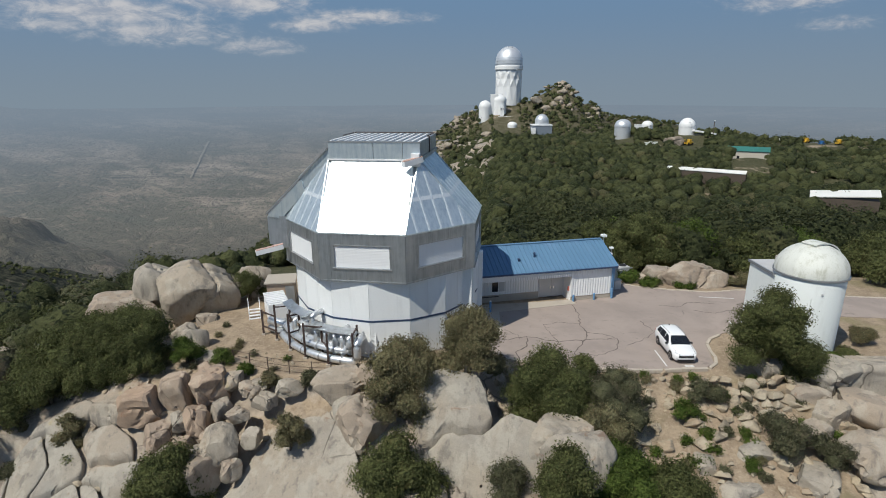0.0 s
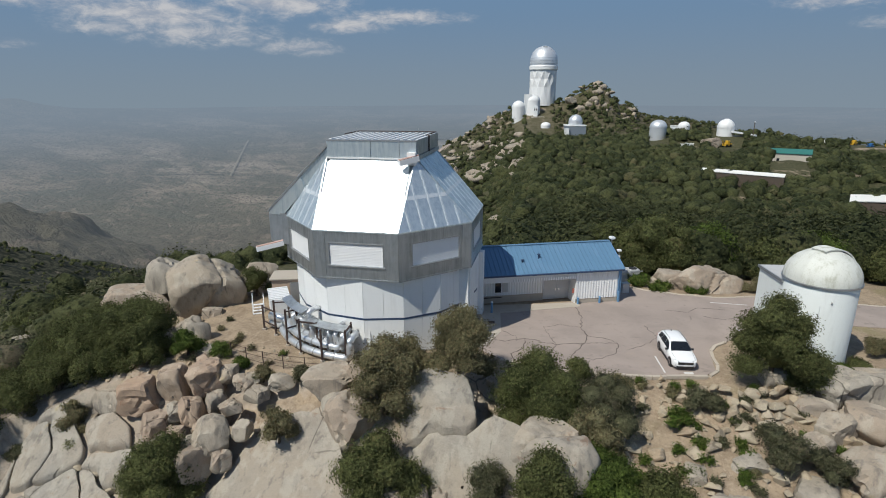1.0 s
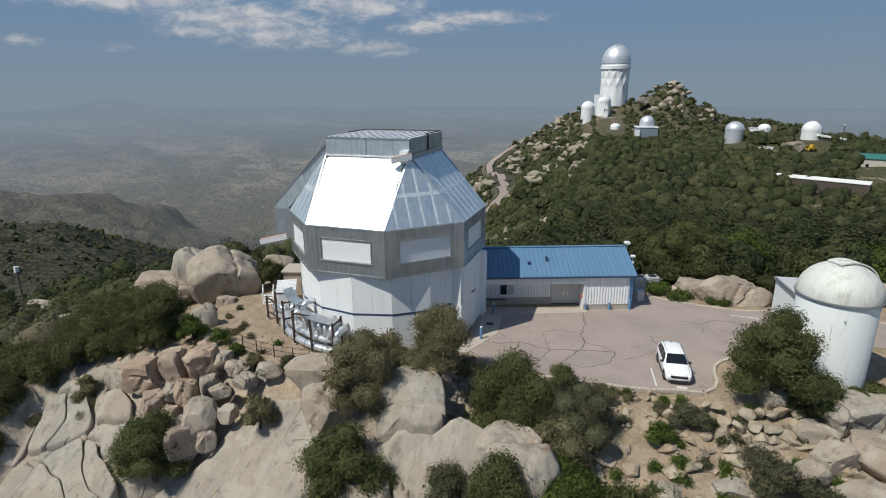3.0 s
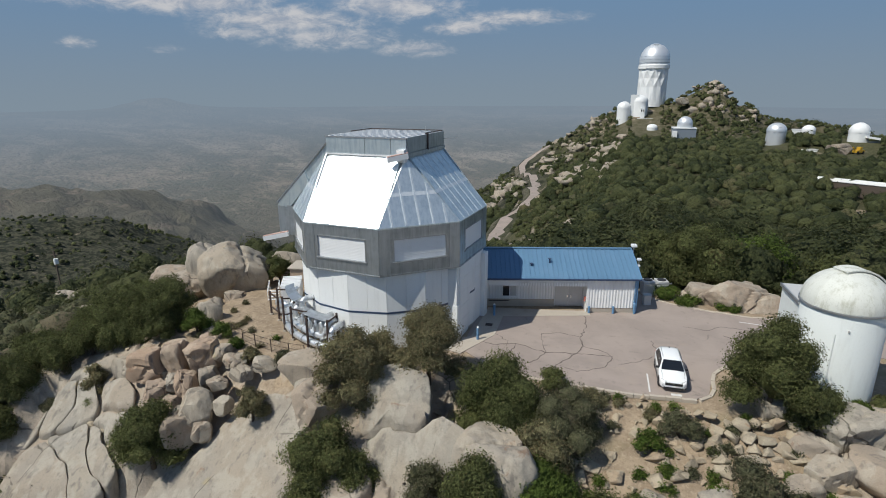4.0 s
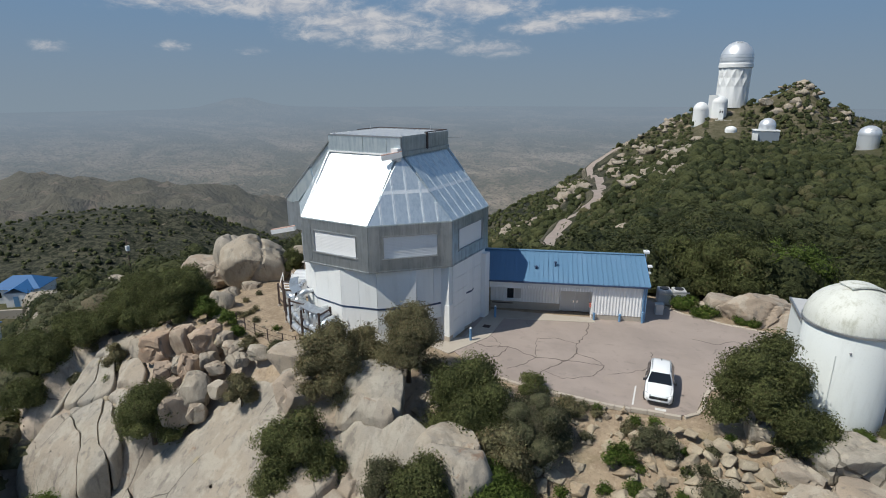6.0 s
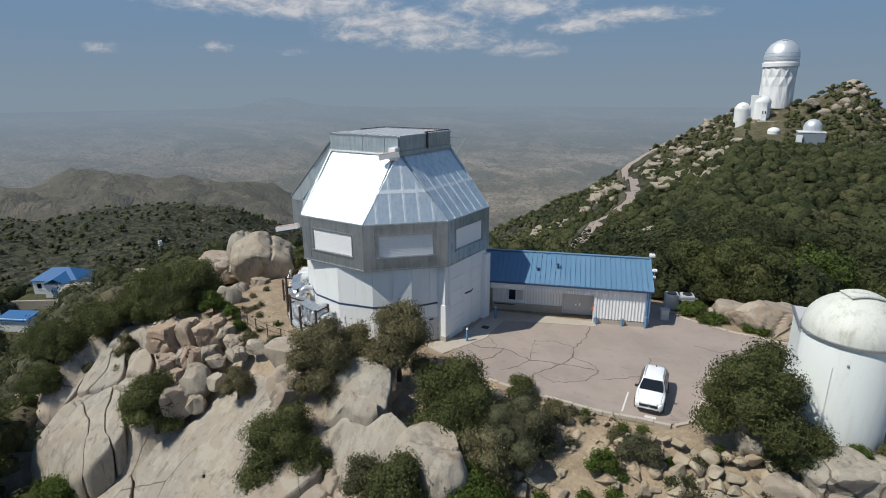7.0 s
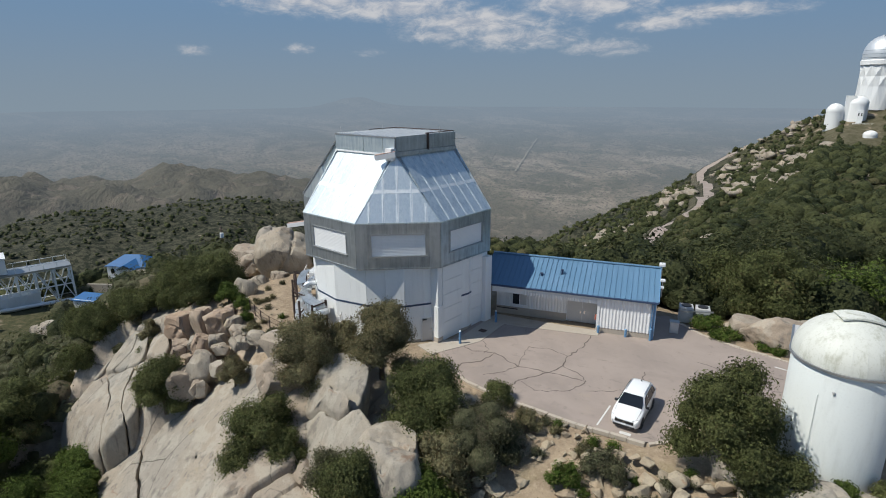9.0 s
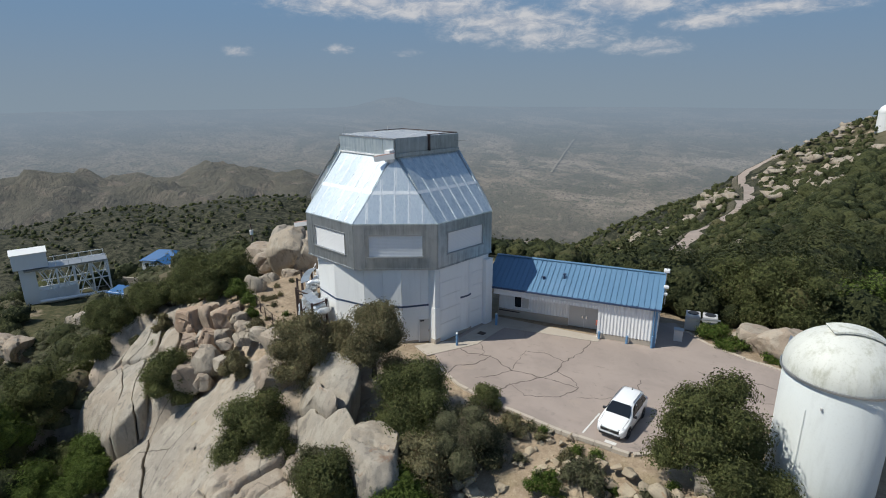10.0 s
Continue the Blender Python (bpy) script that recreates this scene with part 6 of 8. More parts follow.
# beyond the car park
boulder(27.8, 57.4, 0.4, 3.5, 2.1, 2.0, 8, 51, "long low granite outcrop behind the car park kerb", 0, 5, 7)
boulder(24.3, 58.2, 0.0, 2.6, 1.7, 1.6, -10, 52, "granite boulder leaning on a low outcrop")
boulder(29.2, 57.4, 0.0, 1.0, 0.8, 0.8, 0, 53)
boulder(28.3, 56.5, -0.1, 0.7, 0.6, 0.55, 0, 54)
boulder(31.0, 57.8, 0.0, 0.9, 0.7, 0.7, 0, 55)
boulder(41.5, 58.5, 1.2, 1.2, 1.0, 1.0, 0, 57)
# beside the small dome
boulder(29.3, 36.3, 0.1, 2.3, 1.5, 1.5, 10, 61, "pale granite boulder below the small dome")
boulder(25.6, 31.8, -1.7, 1.3, 0.9, 0.8, 35, 69, "angular grey granite block among weeds")
boulder(26.9, 34.9, -0.6, 1.4, 0.9, 0.7, -15, 70, "angular grey granite block of the bank")
boulder(24.2, 29.0, -3.2, 1.8, 1.2, 0.9, 60, 71, "flat grey granite slab among dry brush")
boulder(21.0, 30.6, -2.4, 1.2, 0.8, 0.6, 10, 72, "flat grey granite slab on the dry slope")
boulder(17.4, 30.0, -2.9, 1.3, 0.9, 0.6, 70, 73, "flat grey granite slab on the dry slope")
boulder(19.2, 28.4, -3.8, 1.6, 1.0, 0.8, 25, 74, "grey granite slab on the dry slope")
boulder(33.0, 36.6, -0.3, 3.4, 2.0, 2.0, -15, 62, "big flat granite slab beside the small dome", 0, 5, 7)
boulder(30.5, 33.2, -1.1, 2.6, 1.6, 1.4, -30, 63, "tilted granite slab in weeds", 12)
boulder(34.5, 31.8, -2.0, 3.0, 2.2, 1.7, 0, 64)
boulder(27.4, 33.0, -1.1, 1.5, 1.0, 1.0, 25, 65)
boulder(29.2, 30.2, -2.3, 2.8, 1.8, 1.4, 15, 66, "broad grey granite slab among dry brush")
boulder(33.5, 29.0, -2.9, 2.2, 1.8, 1.6, 0, 67)
boulder(25.3, 37.2, 0.1, 1.1, 0.8, 0.9, 0, 68)


def rubble(name, spots, label, seed, lo, hi, group, warm=None):
    rng = random.Random(seed)
    shapes = [chip_mesh(name, seed + i) for i in range(9)]
    for x, y in spots:
        s = rng.uniform(lo, hi) * (1.25 if rng.random() < 0.2 else 1.0)
        ob = new(name, shapes[rng.randrange(len(shapes))])
        ob.matrix_world = pose(x, y, float(ground_z(x, y)) + s * 0.22, rng.uniform(-25, 25), rng.uniform(-20, 20), rng.uniform(0, 360)) @ Matrix.Diagonal((s, s * rng.uniform(0.8, 1.2), s * rng.uniform(0.7, 1.2), 1))
        tagged(ob, label, "rock", group)


def scatter(seed, n, x0, x1, y0, y1, keep=lambda x, y: True):
    rng = random.Random(seed)
    out = []
    while len(out) < n:
        x, y = rng.uniform(x0, x1), rng.uniform(y0, y1)
        if keep(x, y):
            out.append((x, y))
    return out


BANK = "rocks of the retaining bank"
bank_rng = random.Random(77)
bank_shapes = [chip_mesh("rock", 900 + i) for i in range(10)]
for course, (depth, lift, size) in enumerate(((0.0, 0.25, 0.62), (0.75, 0.75, 0.56), (1.5, 1.05, 0.48))):
    along = 17.4 + 0.4 * course
    while along < 26.2:
        s = size * bank_rng.uniform(0.7, 1.35)
        bx, by = along + s * 0.6, 34.35 + depth + 0.25 * math.sin(along * 1.3) + bank_rng.uniform(-0.2, 0.2)
        rock = new("rock", bank_shapes[bank_rng.randrange(10)])
        rock.matrix_world = pose(bx, by, float(ground_z(bx, by)) + lift * 0.5, bank_rng.uniform(-10, 10), bank_rng.uniform(-8, 8), bank_rng.uniform(0, 360)) @ Matrix.Diagonal((s * 1.15, s * 1.05, s * 1.15, 1))
        tagged(rock, "angular grey-tan rock of a loose retaining bank", "rock", BANK)
        along += s * 1.55
rubble("rock", scatter(5, 26, 18.0, 29.0, 32.6, 34.2), "angular grey-tan rock fallen from the bank", 400, 0.3, 0.7, BANK)
rubble("rock", scatter(6, 110, 9.5, 19.0, 33.8, 37.2), "angular rock on the bank below the kerb", 420, 0.12, 0.48, "rocks below the kerb")
rubble("rock", scatter(7, 120, 12.0, 30.0, 27.0, 34.0), "loose granite rock on the dry slope", 440, 0.16, 0.75, "rocks on the dry slope")
rubble("rock", scatter(8, 40, -27.0, -10.0, 29.0, 36.5), "loose granite rock between boulders", 460, 0.25, 0.6, "rocks between boulders")
rubble("rock", scatter(9, 24, -21.0, -8.0, 36.0, 39.5), "small stone on the gravel pad edge", 480, 0.1, 0.3, "stones on the gravel pad")
rubble("rock", scatter(10, 26, 3.0, 12.0, 33.5, 37.5), "granite rock under the oaks", 500, 0.3, 0.7, "rocks under the oaks")


# ---- trees and shrubs ----
def leaf_cloud(rng, lobes, n, size, clump=0.25, per=26, low=-0.35):
    """Corners and faces of n small leaf sprays gathered in clumps over rounded lobes."""
    lobes = np.asarray(lobes, float)
    weight = (lobes[:, 3] * lobes[:, 4] + lobes[:, 4] * lobes[:, 5] + lobes[:, 3] * lobes[:, 5])
    nc = max(1, n // per)
    pick = rng.choice(len(lobes), nc, p=weight / weight.sum())
    d = rng.normal(size=(nc, 3))
    d /= np.linalg.norm(d, axis=1)[:, None]
    d[:, 2] = np.where(d[:, 2] < low, -d[:, 2] * 0.6, d[:, 2])
    rad = 1.0 - 0.5 * rng.random(nc) ** 1.6
    cen = lobes[pick, :3] + d * rad[:, None] * lobes[pick, 3:6]
    idx = rng.integers(0, nc, n)
    pos = cen[idx] + np.clip(rng.normal(size=(n, 3)), -1.6, 1.6) * clump
    nor = d[idx] + rng.normal(size=(n, 3)) * 0.32
    nor /= np.linalg.norm(nor, axis=1)[:, None]
    tan = np.cross(nor, rng.normal(size=(n, 3)))
    tan /= np.linalg.norm(tan, axis=1)[:, None]
    bit = np.cross(nor, tan)
    s = size * rng.uniform(0.6, 1.35, (n, 1))
    v = np.stack([pos - tan * s * 1.2, pos + tan * s * 0.6 - bit * s * 0.75, pos + tan * s * 0.8 + bit * s * 0.65], 1)
    return v.reshape(-1, 3)


def ball(sub):
    """Corners and faces of a unit ball as arrays."""
    bm = bmesh.new()
    bmesh.ops.create_icosphere(bm, subdivisions=sub, radius=1.0)
    v = np.array([p.co[:] for p in bm.verts])
    f = np.array([[p.index for p in q.verts] for q in bm.faces], np.int32)
    bm.free()
    return v, f


BALL_1, BALL_2 = ball(1), ball(2)


def foliage_mesh(name, leaf_verts, corners, masses, mat_):
    """Leaves and the denser inner masses of foliage as one mesh; masses are (corners, triangles)."""
    n = len(leaf_verts) // corners
    lf = np.arange(n * corners, dtype=np.int32).reshape(-1, corners)
    if corners == 4:
        lf = np.concatenate([lf[:, :3], lf[:, [0, 2, 3]]])
    verts, faces, base = [leaf_verts], [lf], len(leaf_verts)
    for v, f in masses:
        verts.append(v)
        faces.append(f + base)
        base += len(v)
    ob = mesh_object(name, np.concatenate(verts), np.concatenate(faces), mat_, False)
    flags = np.zeros(len(ob.data.polygons), bool)
    flags[len(lf):] = True
    ob.data.polygons.foreach_set("use_smooth", flags)
    return ob


def tree(name, x, y, width, height, mat_, label, category, seed, lift=0.0, n=8000, size=0.15, lobes=11, clump=0.24, z=None, deep=1.0, group=""):
    """A shrubby tree: leaning tapered trunk, limbs to every lobe of the crown, and the crown itself. lift: bare height under the crown."""
    rng = np.random.default_rng(seed)
    g = float(ground_z(x, y)) if z is None else z
    e = thing(name, x, y, g, 0, label, category, group)
    R, H = width / 2, height - lift
    n, size = (int(n * 2.9), size * 0.48) if name == "oak_tree" and y < 45 else (int(n * 1.9), size * 0.6)
    made = []
    for i in range(lobes):
        a = 2 * math.pi * (i * 0.618 + rng.uniform(-0.1, 0.1))
        q = (i + 0.5) / lobes
        rr = R * (0.72 * math.sqrt(1 - (q * 0.9) ** 1.6)) * rng.uniform(0.75, 1.05)
        s = R * rng.uniform(0.36, 0.52)
        made.append((rr * math.cos(a), rr * math.sin(a) * deep, lift + s * 0.75 + (H - 1.55 * s) * q, s, s * deep, s * rng.uniform(0.72, 0.95)))
    made.append((0, 0, lift + H * 0.5, R * 0.55, R * 0.55 * deep, H * 0.42))
    verts = leaf_cloud(rng, made, n, size, clump)
    verts[:, 2] = np.maximum(verts[:, 2], -0.1 - 0.25 * np.abs(verts[:, 0]))
    masses = []
    for lx, ly, lz, sx, sy, sz in made:
        v, f = BALL_2 if lobes > 5 else BALL_1
        lump = 0.70 + 0.12 * np.sin(5 * v[:, :1] + rng.uniform(0, 6)) * np.sin(5 * v[:, 1:2] + rng.uniform(0, 6)) + 0.05 * rng.normal(size=(len(v), 1))
        q = v * lump * np.array([sx, sy, sz]) + np.array([lx, ly, lz])
        q[:, 2] = np.maximum(q[:, 2], 0.0)
        masses.append((q, f))
    crown = foliage_mesh("crown", verts, 3, masses, mat_)
    crown.parent = e
    t0 = max(0.07, width * 0.028)
    trunk_top = Vector((rng.uniform(-0.2, 0.2), rng.uniform(-0.2, 0.2), lift + H * 0.35))
    part("trunk", tube([(0, 0, -0.4), (trunk_top.x * 0.4, trunk_top.y * 0.3, trunk_top.z * 0.5), trunk_top], [t0 * 1.5, t0 * 1.1, t0 * 0.8], 8), BARK, e, "", True)
    for lx, ly, lz, *_ in made[:-1]:
        mid = trunk_top.lerp(Vector((lx, ly, lz)), 0.5) + Vector((rng.uniform(-0.15, 0.15), rng.uniform(-0.15, 0.15), 0.1))
        part("limb", tube([trunk_top * 0.75, mid, (lx, ly, lz + 0.1)], [t0 * 0.55, t0 * 0.35, t0 * 0.12], 6), BARK, e, "", True)
    return e


def oak(x, y, w, h, seed, mat_=None, label="dense dark green evergreen oak among granite", **kw):
    return tree("oak_tree", x, y, w, h, mat_ or OAK, label, "tree", seed, **kw)


def shrub(x, y, w, h, seed, mat_=None, label="low green mountain shrub between rocks", n=1800, size=0.11, **kw):
    return tree("shrub", x, y, w, h, mat_ or OAK, label, "shrub", seed, n=n, size=size, lobes=5, clump=0.14, **kw)


oak(2.0, 35.3, 5.2, 5.8, 1, OLIVE, "olive-brown evergreen oak before the white drum", lift=0.3, n=11000, z=0.2)
oak(-3.0, 32.6, 4.8, 6.4, 2, OLIVE, "tall dark evergreen oak between granite boulders", lift=0.2, n=10000, z=-1.6)
oak(-1.9, 35.4, 3.4, 3.4, 22, OLIVE, "olive-grey oak scrub below the dome", n=5000)
oak(7.6, 33.2, 6.4, 6.6, 3, OAK, "round dense evergreen oak by the kerb", n=14000, z=-2.9)
oak(12.0, 32.8, 5.2, 4.6, 4, SAGE, "thin grey half-dry shrub oak on the bank", n=6000, size=0.12, z=-2.2)
oak(10.6, 30.2, 4.4, 4.4, 24, OLIVE, "olive-brown shrub oak on the bank", n=6000, z=-3.2)
oak(24.9, 37.2, 6.0, 7.2, 5, OAK, "broad spreading evergreen oak on the kerb island", lift=0.3, n=15000, z=-0.4)
oak(27.6, 36.8, 3.8, 3.2, 25, OAK, "low oak branch spreading over boulders", n=5000, z=-0.8)
oak(-3.4, 28.2, 6.0, 6.6, 6, OAK, "fresh green oak growing from a granite cleft", n=12000, z=-6.4)
oak(-1.0, 28.2, 3.0, 3.6, 26, OAK, "dark oak scrub in a granite cleft", n=5000, z=-5.2)
oak(-18.2, 29.2, 4.8, 5.2, 7, OAK, "dark evergreen oak in a cleft of granite", n=11000, z=-6.6)
oak(7.6, 25.6, 4.2, 5.6, 8, OAK, "small dark oak before a granite boulder", n=8000, z=-4.4, lift=0.5)
oak(4.1, 27.2, 2.4, 2.4, 9, SAGE, "pale grey-green shrub before granite", n=2600, size=0.12, z=-3.2)
oak(10.8, 27.8, 5.0, 3.8, 10, OAK_BRIGHT, "green oak thicket at the foot of the bank", n=8500, z=-3.8)
oak(14.6, 27.2, 4.2, 3.0, 30, OAK, "oak scrub on the dry slope", n=5500, z=-4.2)
# grove beside the pad
for gx, gy, gw, gh, gs in ((-38.0, 49.4, 5.0, 3.6, 104), (-36.2, 31.6, 5.0, 4.0, 106), (-41.0, 33.6, 5.4, 4.0, 107), (-47.4, 52.0, 5.0, 3.4, 108), (-43.4, 54.4, 5.4, 3.8, 109), (-24.6, 39.8, 5.4, 5.0, 11), (-27.6, 37.9, 5.2, 4.9, 12), (-30.6, 39.6, 5.8, 4.8, 13), (-33.4, 39.6, 4.2, 2.8, 14), (-34.6, 44.6, 4.6, 3.2, 15), (-27.8, 42.6, 5.2, 4.6, 16), (-32.2, 44.0, 5.0, 4.2, 17), (-24.0, 37.2, 3.2, 3.0, 28), (-30.6, 36.4, 4.4, 3.2, 110), (-27.6, 36.9, 3.6, 2.6, 111), (-33.6, 34.8, 4.2, 3.0, 112), (-34.6, 31.6, 4.2, 3.0, 113), (-33.8, 28.8, 3.6, 2.6, 114), (-37.2, 36.2, 4.6, 3.4, 115), (-25.4, 36.6, 2.6, 2.0, 116)):
    oak(gx, gy, gw, gh, gs, n=8000, group="oaks of the grove beside the pad")
shrub(-20.4, 38.2, 3.0, 2.2, 31, OAK_BRIGHT, "bright green shrub at the pad edge", n=3600)
shrub(-22.6, 36.6, 2.8, 2.0, 32, OAK, n=3000)
shrub(-17.3, 37.6, 1.5, 1.4, 33, OAK_BRIGHT)
shrub(-27.2, 33.6, 2.4, 2.9, 34, OLIVE, "yellow-green shrub in a granite joint", n=3000, z=-4.4)
shrub(-26.7, 32.0, 1.8, 2.0, 35, OAK, z=-5.8)
shrub(-32.4, 35.2, 2.2, 1.6, 36, OLIVE, z=-4.4)
shrub(-31.2, 32.2, 1.8, 1.2, 37, SAGE, z=-6.0)
shrub(-10.4, 31.2, 2.9, 2.7, 38, OLIVE, "dark spiky shrub on a granite slab", n=3200, z=-2.6)
shrub(-9.6, 34.9, 1.6, 1.1, 39, SAGE)
shrub(-12.9, 35.2, 1.4, 1.2, 40, OLIVE)
shrub(-19.8, 51.0, 3.6, 3.4, 41, OAK, "dark oak shrub beside a huge boulder", n=4200)
shrub(-15.0, 36.2, 1.0, 0.8, 42, GRASS)
shrub(11.0, 37.0, 2.3, 1.7, 43, OAK, "dark green shrub at the kerb", n=2800, z=-0.3)
shrub(19.3, 34.6, 2.8, 1.7, 44, SAGE, "blue-grey shrub against the rock bank", n=3200)
shrub(17.3, 33.4, 2.0, 1.3, 45, GRASS, "bright green weeds on the dry slope")
shrub(22.8, 30.6, 4.2, 3.0, 46, SAGE, "tangled half-dead grey brush on the slope", n=3600, size=0.10)
shrub(25.4, 30.0, 3.2, 2.2, 47, SAGE, "tangled half-dead grey brush on the slope", n=2400, size=0.10)
shrub(13.7, 36.0, 1.9, 1.4, 48, OLIVE)
shrub(32.4, 39.2, 1.9, 1.3, 49, OAK, z=-0.2)
shrub(30.6, 38.0, 1.6, 1.2, 50, OAK_BRIGHT)
shrub(20.8, 58.2, 3.2, 1.1, 51, GRASS, "bright green weeds beside the kerb", n=3400)
shrub(22.6, 56.6, 2.6, 0.7, 52, GRASS, "bright green weeds beside the kerb", n=2400)
shrub(26.2, 55.9, 2.2, 0.35, 53, GRASS, n=1500)
shrub(31.8, 56.6, 2.0, 0.9, 54, OLIVE)
shrub(33.5, 56.5, 3.0, 1.6, 55, OLIVE, n=2600)
shrub(35.5, 42.0, 2.5, 1.6, 56, OLIVE, n=2600)
for i, (wx, wy) in enumerate(scatter(61, 64, 9.0, 28.0, 28.5, 37.0)):
    shrub(wx, wy, 0.7 + 0.05 * (i % 9), 0.4 + 0.05 * (i % 5), 300 + i, (GRASS, OLIVE, SAGE, GRASS)[i % 4], "small tuft of weeds on the dry bank", n=320, size=0.09, group="weed tufts on the bank")
for i, (wx, wy) in enumerate(scatter(62, 16, -22.0, -8.0, 35.5, 45.0, lambda x, y: math.hypot(x + 5.1, y - 46.85) > 10.8)):
    shrub(wx, wy, 0.45 + 0.05 * (i % 7), 0.2 + 0.03 * (i % 5), 400 + i, (OLIVE, SAGE, GRASS)[i % 3], "small dry tuft on the gravel", n=260, size=0.08, group="dry tufts on the gravel")
# trees behind the building and the car park
BACK = "large oaks behind the car park"
for gx, gy, gw, gh, gs in ((25.5, 66.0, 9.0, 8.2, 71), (32.0, 69.5, 8.6, 7.0, 72), (20.5, 69.0, 7.4, 7.0, 73), (38.5, 66.0, 7.4, 5.6, 74), (45.0, 68.0, 8.0, 6.0, 75), (29.0, 76.0, 8.5, 7.0, 76), (52.0, 64.0, 7.0, 5.4, 77),
                           (57.0, 58.5, 6.5, 5.0, 78), (49.0, 57.0, 4.6, 3.4, 79), (37.0, 59.8, 4.0, 2.8, 80)):
    oak(gx, gy, gw, gh, gs, OAK if gs % 3 else OAK_BRIGHT, "large dark evergreen oak behind the car park", n=9000, size=0.22, clump=0.4, group=BACK)


# ---- far woodland: one sheet of many trees ----
ROADS = [[(-40.0, 692.0), (-54.0, 686.0), (-66.0, 673.0), (-70.0, 658.0), (-66.0, 640.0), (-56.0, 590.0), (-46.0, 530.0), (-38.0, 490.0), (-29.0, 436.0)], [(-31.0, 412.0), (-26.0, 390.0), (-24.0, 372.0), (-28.0, 338.0), (-33.0, 305.0), (-34.0, 275.0), (-30.0, 245.0), (-24.0, 228.0)]]
CLEAR = [(-116, 68, 5), (70, 676, 12), (56, 646, 8), (40, 643, 6), (90, 552, 8), (71, 595, 6), (124, 400, 10), (168, 396, 14), (156, 290, 11), (108, 233, 2.5), (110, 150, 2.5), (276, 416, 16), (157, 367, 8), (137, 375, 8), (-127, 54, 9), (-109, 62, 6), (-122, 76, 9)]


def woodland(name, seed, n, r0, r1, a0, a1, wide, leaves, size, keep, mat_, label, fine=False):
    """Trees strewn over the hills between two distances and two turns from the summit."""
    rng = np.random.default_rng(seed)
    r = np.sqrt(rng.uniform(r0 * r0, r1 * r1, n * 4))
    a = np.radians(rng.uniform(a0, a1, n * 4))
    x, y = 10 - r * np.sin(a), r * np.cos(a)
    ok = keep(x, y, rng)
    for cx, cy, cr in CLEAR:
        ux, uy = (16 - cx) * 0.15, -cy * 0.15
        k = np.clip(((x - cx) * ux + (y - cy) * uy) / (ux * ux + uy * uy), 0, 1)
        ok &= (np.hypot(x - cx, y - cy) > cr) & (np.hypot(x - cx - k * ux, y - cy - k * uy) > cr * 0.75)
    for road in ROADS:
        for (xa, ya), (xb, yb) in zip(road, road[1:]):
            k = np.clip(((x - xa) * (xb - xa) + (y - ya) * (yb - ya)) / ((xb - xa) ** 2 + (yb - ya) ** 2), 0, 1)
            ok &= np.hypot(x - xa - k * (xb - xa), y - ya - k * (yb - ya)) > 9
            for f in (0.975, 0.95, 0.92):
                ok &= np.hypot(x - 16 - (xa - 16 + k * (xb - xa)) * f, y - (ya + k * (yb - ya)) * f) > 8
    x, y = x[ok][:n], y[ok][:n]
    m = len(x)
    z = ground_z(x, y)
    w = wide * rng.choice([0.5, 0.8, 1.05, 1.4], m, p=[0.3, 0.3, 0.25, 0.15]) * rng.uniform(0.85, 1.15, m)
    h = w * rng.uniform(0.55, 0.95, m)
    d = rng.normal(size=(m, leaves, 3))
    d /= np.linalg.norm(d, axis=2)[..., None]
    d[..., 2] = np.where(d[..., 2] < -0.25, -d[..., 2], d[..., 2])
    ang = np.arctan2(d[..., 1], d[..., 0])
    lump = 1 + 0.22 * np.sin(ang * 3 + rng.uniform(0, 6, (m, 1))) + 0.16 * np.sin(ang * 5 + d[..., 2] * 4 + rng.uniform(0, 6, (m, 1)))
    rad = lump * (1 - 0.25 * rng.random((m, leaves)) ** 2)
    pos = np.stack([x, y, z + h * 0.42], -1)[:, None, :] + d * rad[..., None] * np.stack([w / 2, w / 2, h * 0.55], -1)[:, None, :]
    nor = d + rng.normal(size=d.shape) * 0.18
    nor /= np.linalg.norm(nor, axis=2)[..., None]
    tan = np.cross(nor, rng.normal(size=d.shape))
    tan /= np.linalg.norm(tan, axis=2)[..., None]
    bit = np.cross(nor, tan)
    s = size * rng.uniform(0.6, 1.3, (m, leaves, 1)) * (w / wide)[:, None, None]
    v = np.stack([pos - tan * s, pos + tan * s * 0.6 - bit * s * 0.8, pos + tan * s * 0.6 + bit * s * 0.8], 2).reshape(-1, 3)
    bv, bf = BALL_2 if fine else BALL_1
    core = 0.36 if fine else 0.42
    keep_ = bf[(bv[bf][:, :, 2].max(axis=1) > -0.3)]
    k1, k2, k3 = (rng.uniform(0, 6.3, (m, 1)) for _ in range(3))
    lump = 1 + 0.16 * np.sin(5 * bv[None, :, 0] + k1) * np.sin(5 * bv[None, :, 1] + k2) + 0.12 * np.sin(7 * bv[None, :, 2] + 4 * bv[None, :, 0] + k3) + 0.06 * rng.normal(size=(m, len(bv)))
    mass = np.stack([x, y, z + h * 0.42], -1)[:, None, :] + bv[None] * lump[..., None] * np.stack([w * core, w * core, h * core * 1.1], -1)[:, None, :]
    faces = (keep_[None] + (np.arange(m) * len(bv))[:, None, None]).reshape(-1, 3).astype(np.int32)
    return tagged(foliage_mesh(name, v, 3, [(mass.reshape(-1, 3), faces)], mat_), label, "woodland", kind="stuff")


def rim_at(y):
    return np.interp(y, [-400, 20, 75, 150, 300, 650, 1200], [-60, -40, 0, 16, 29, 52, 60])


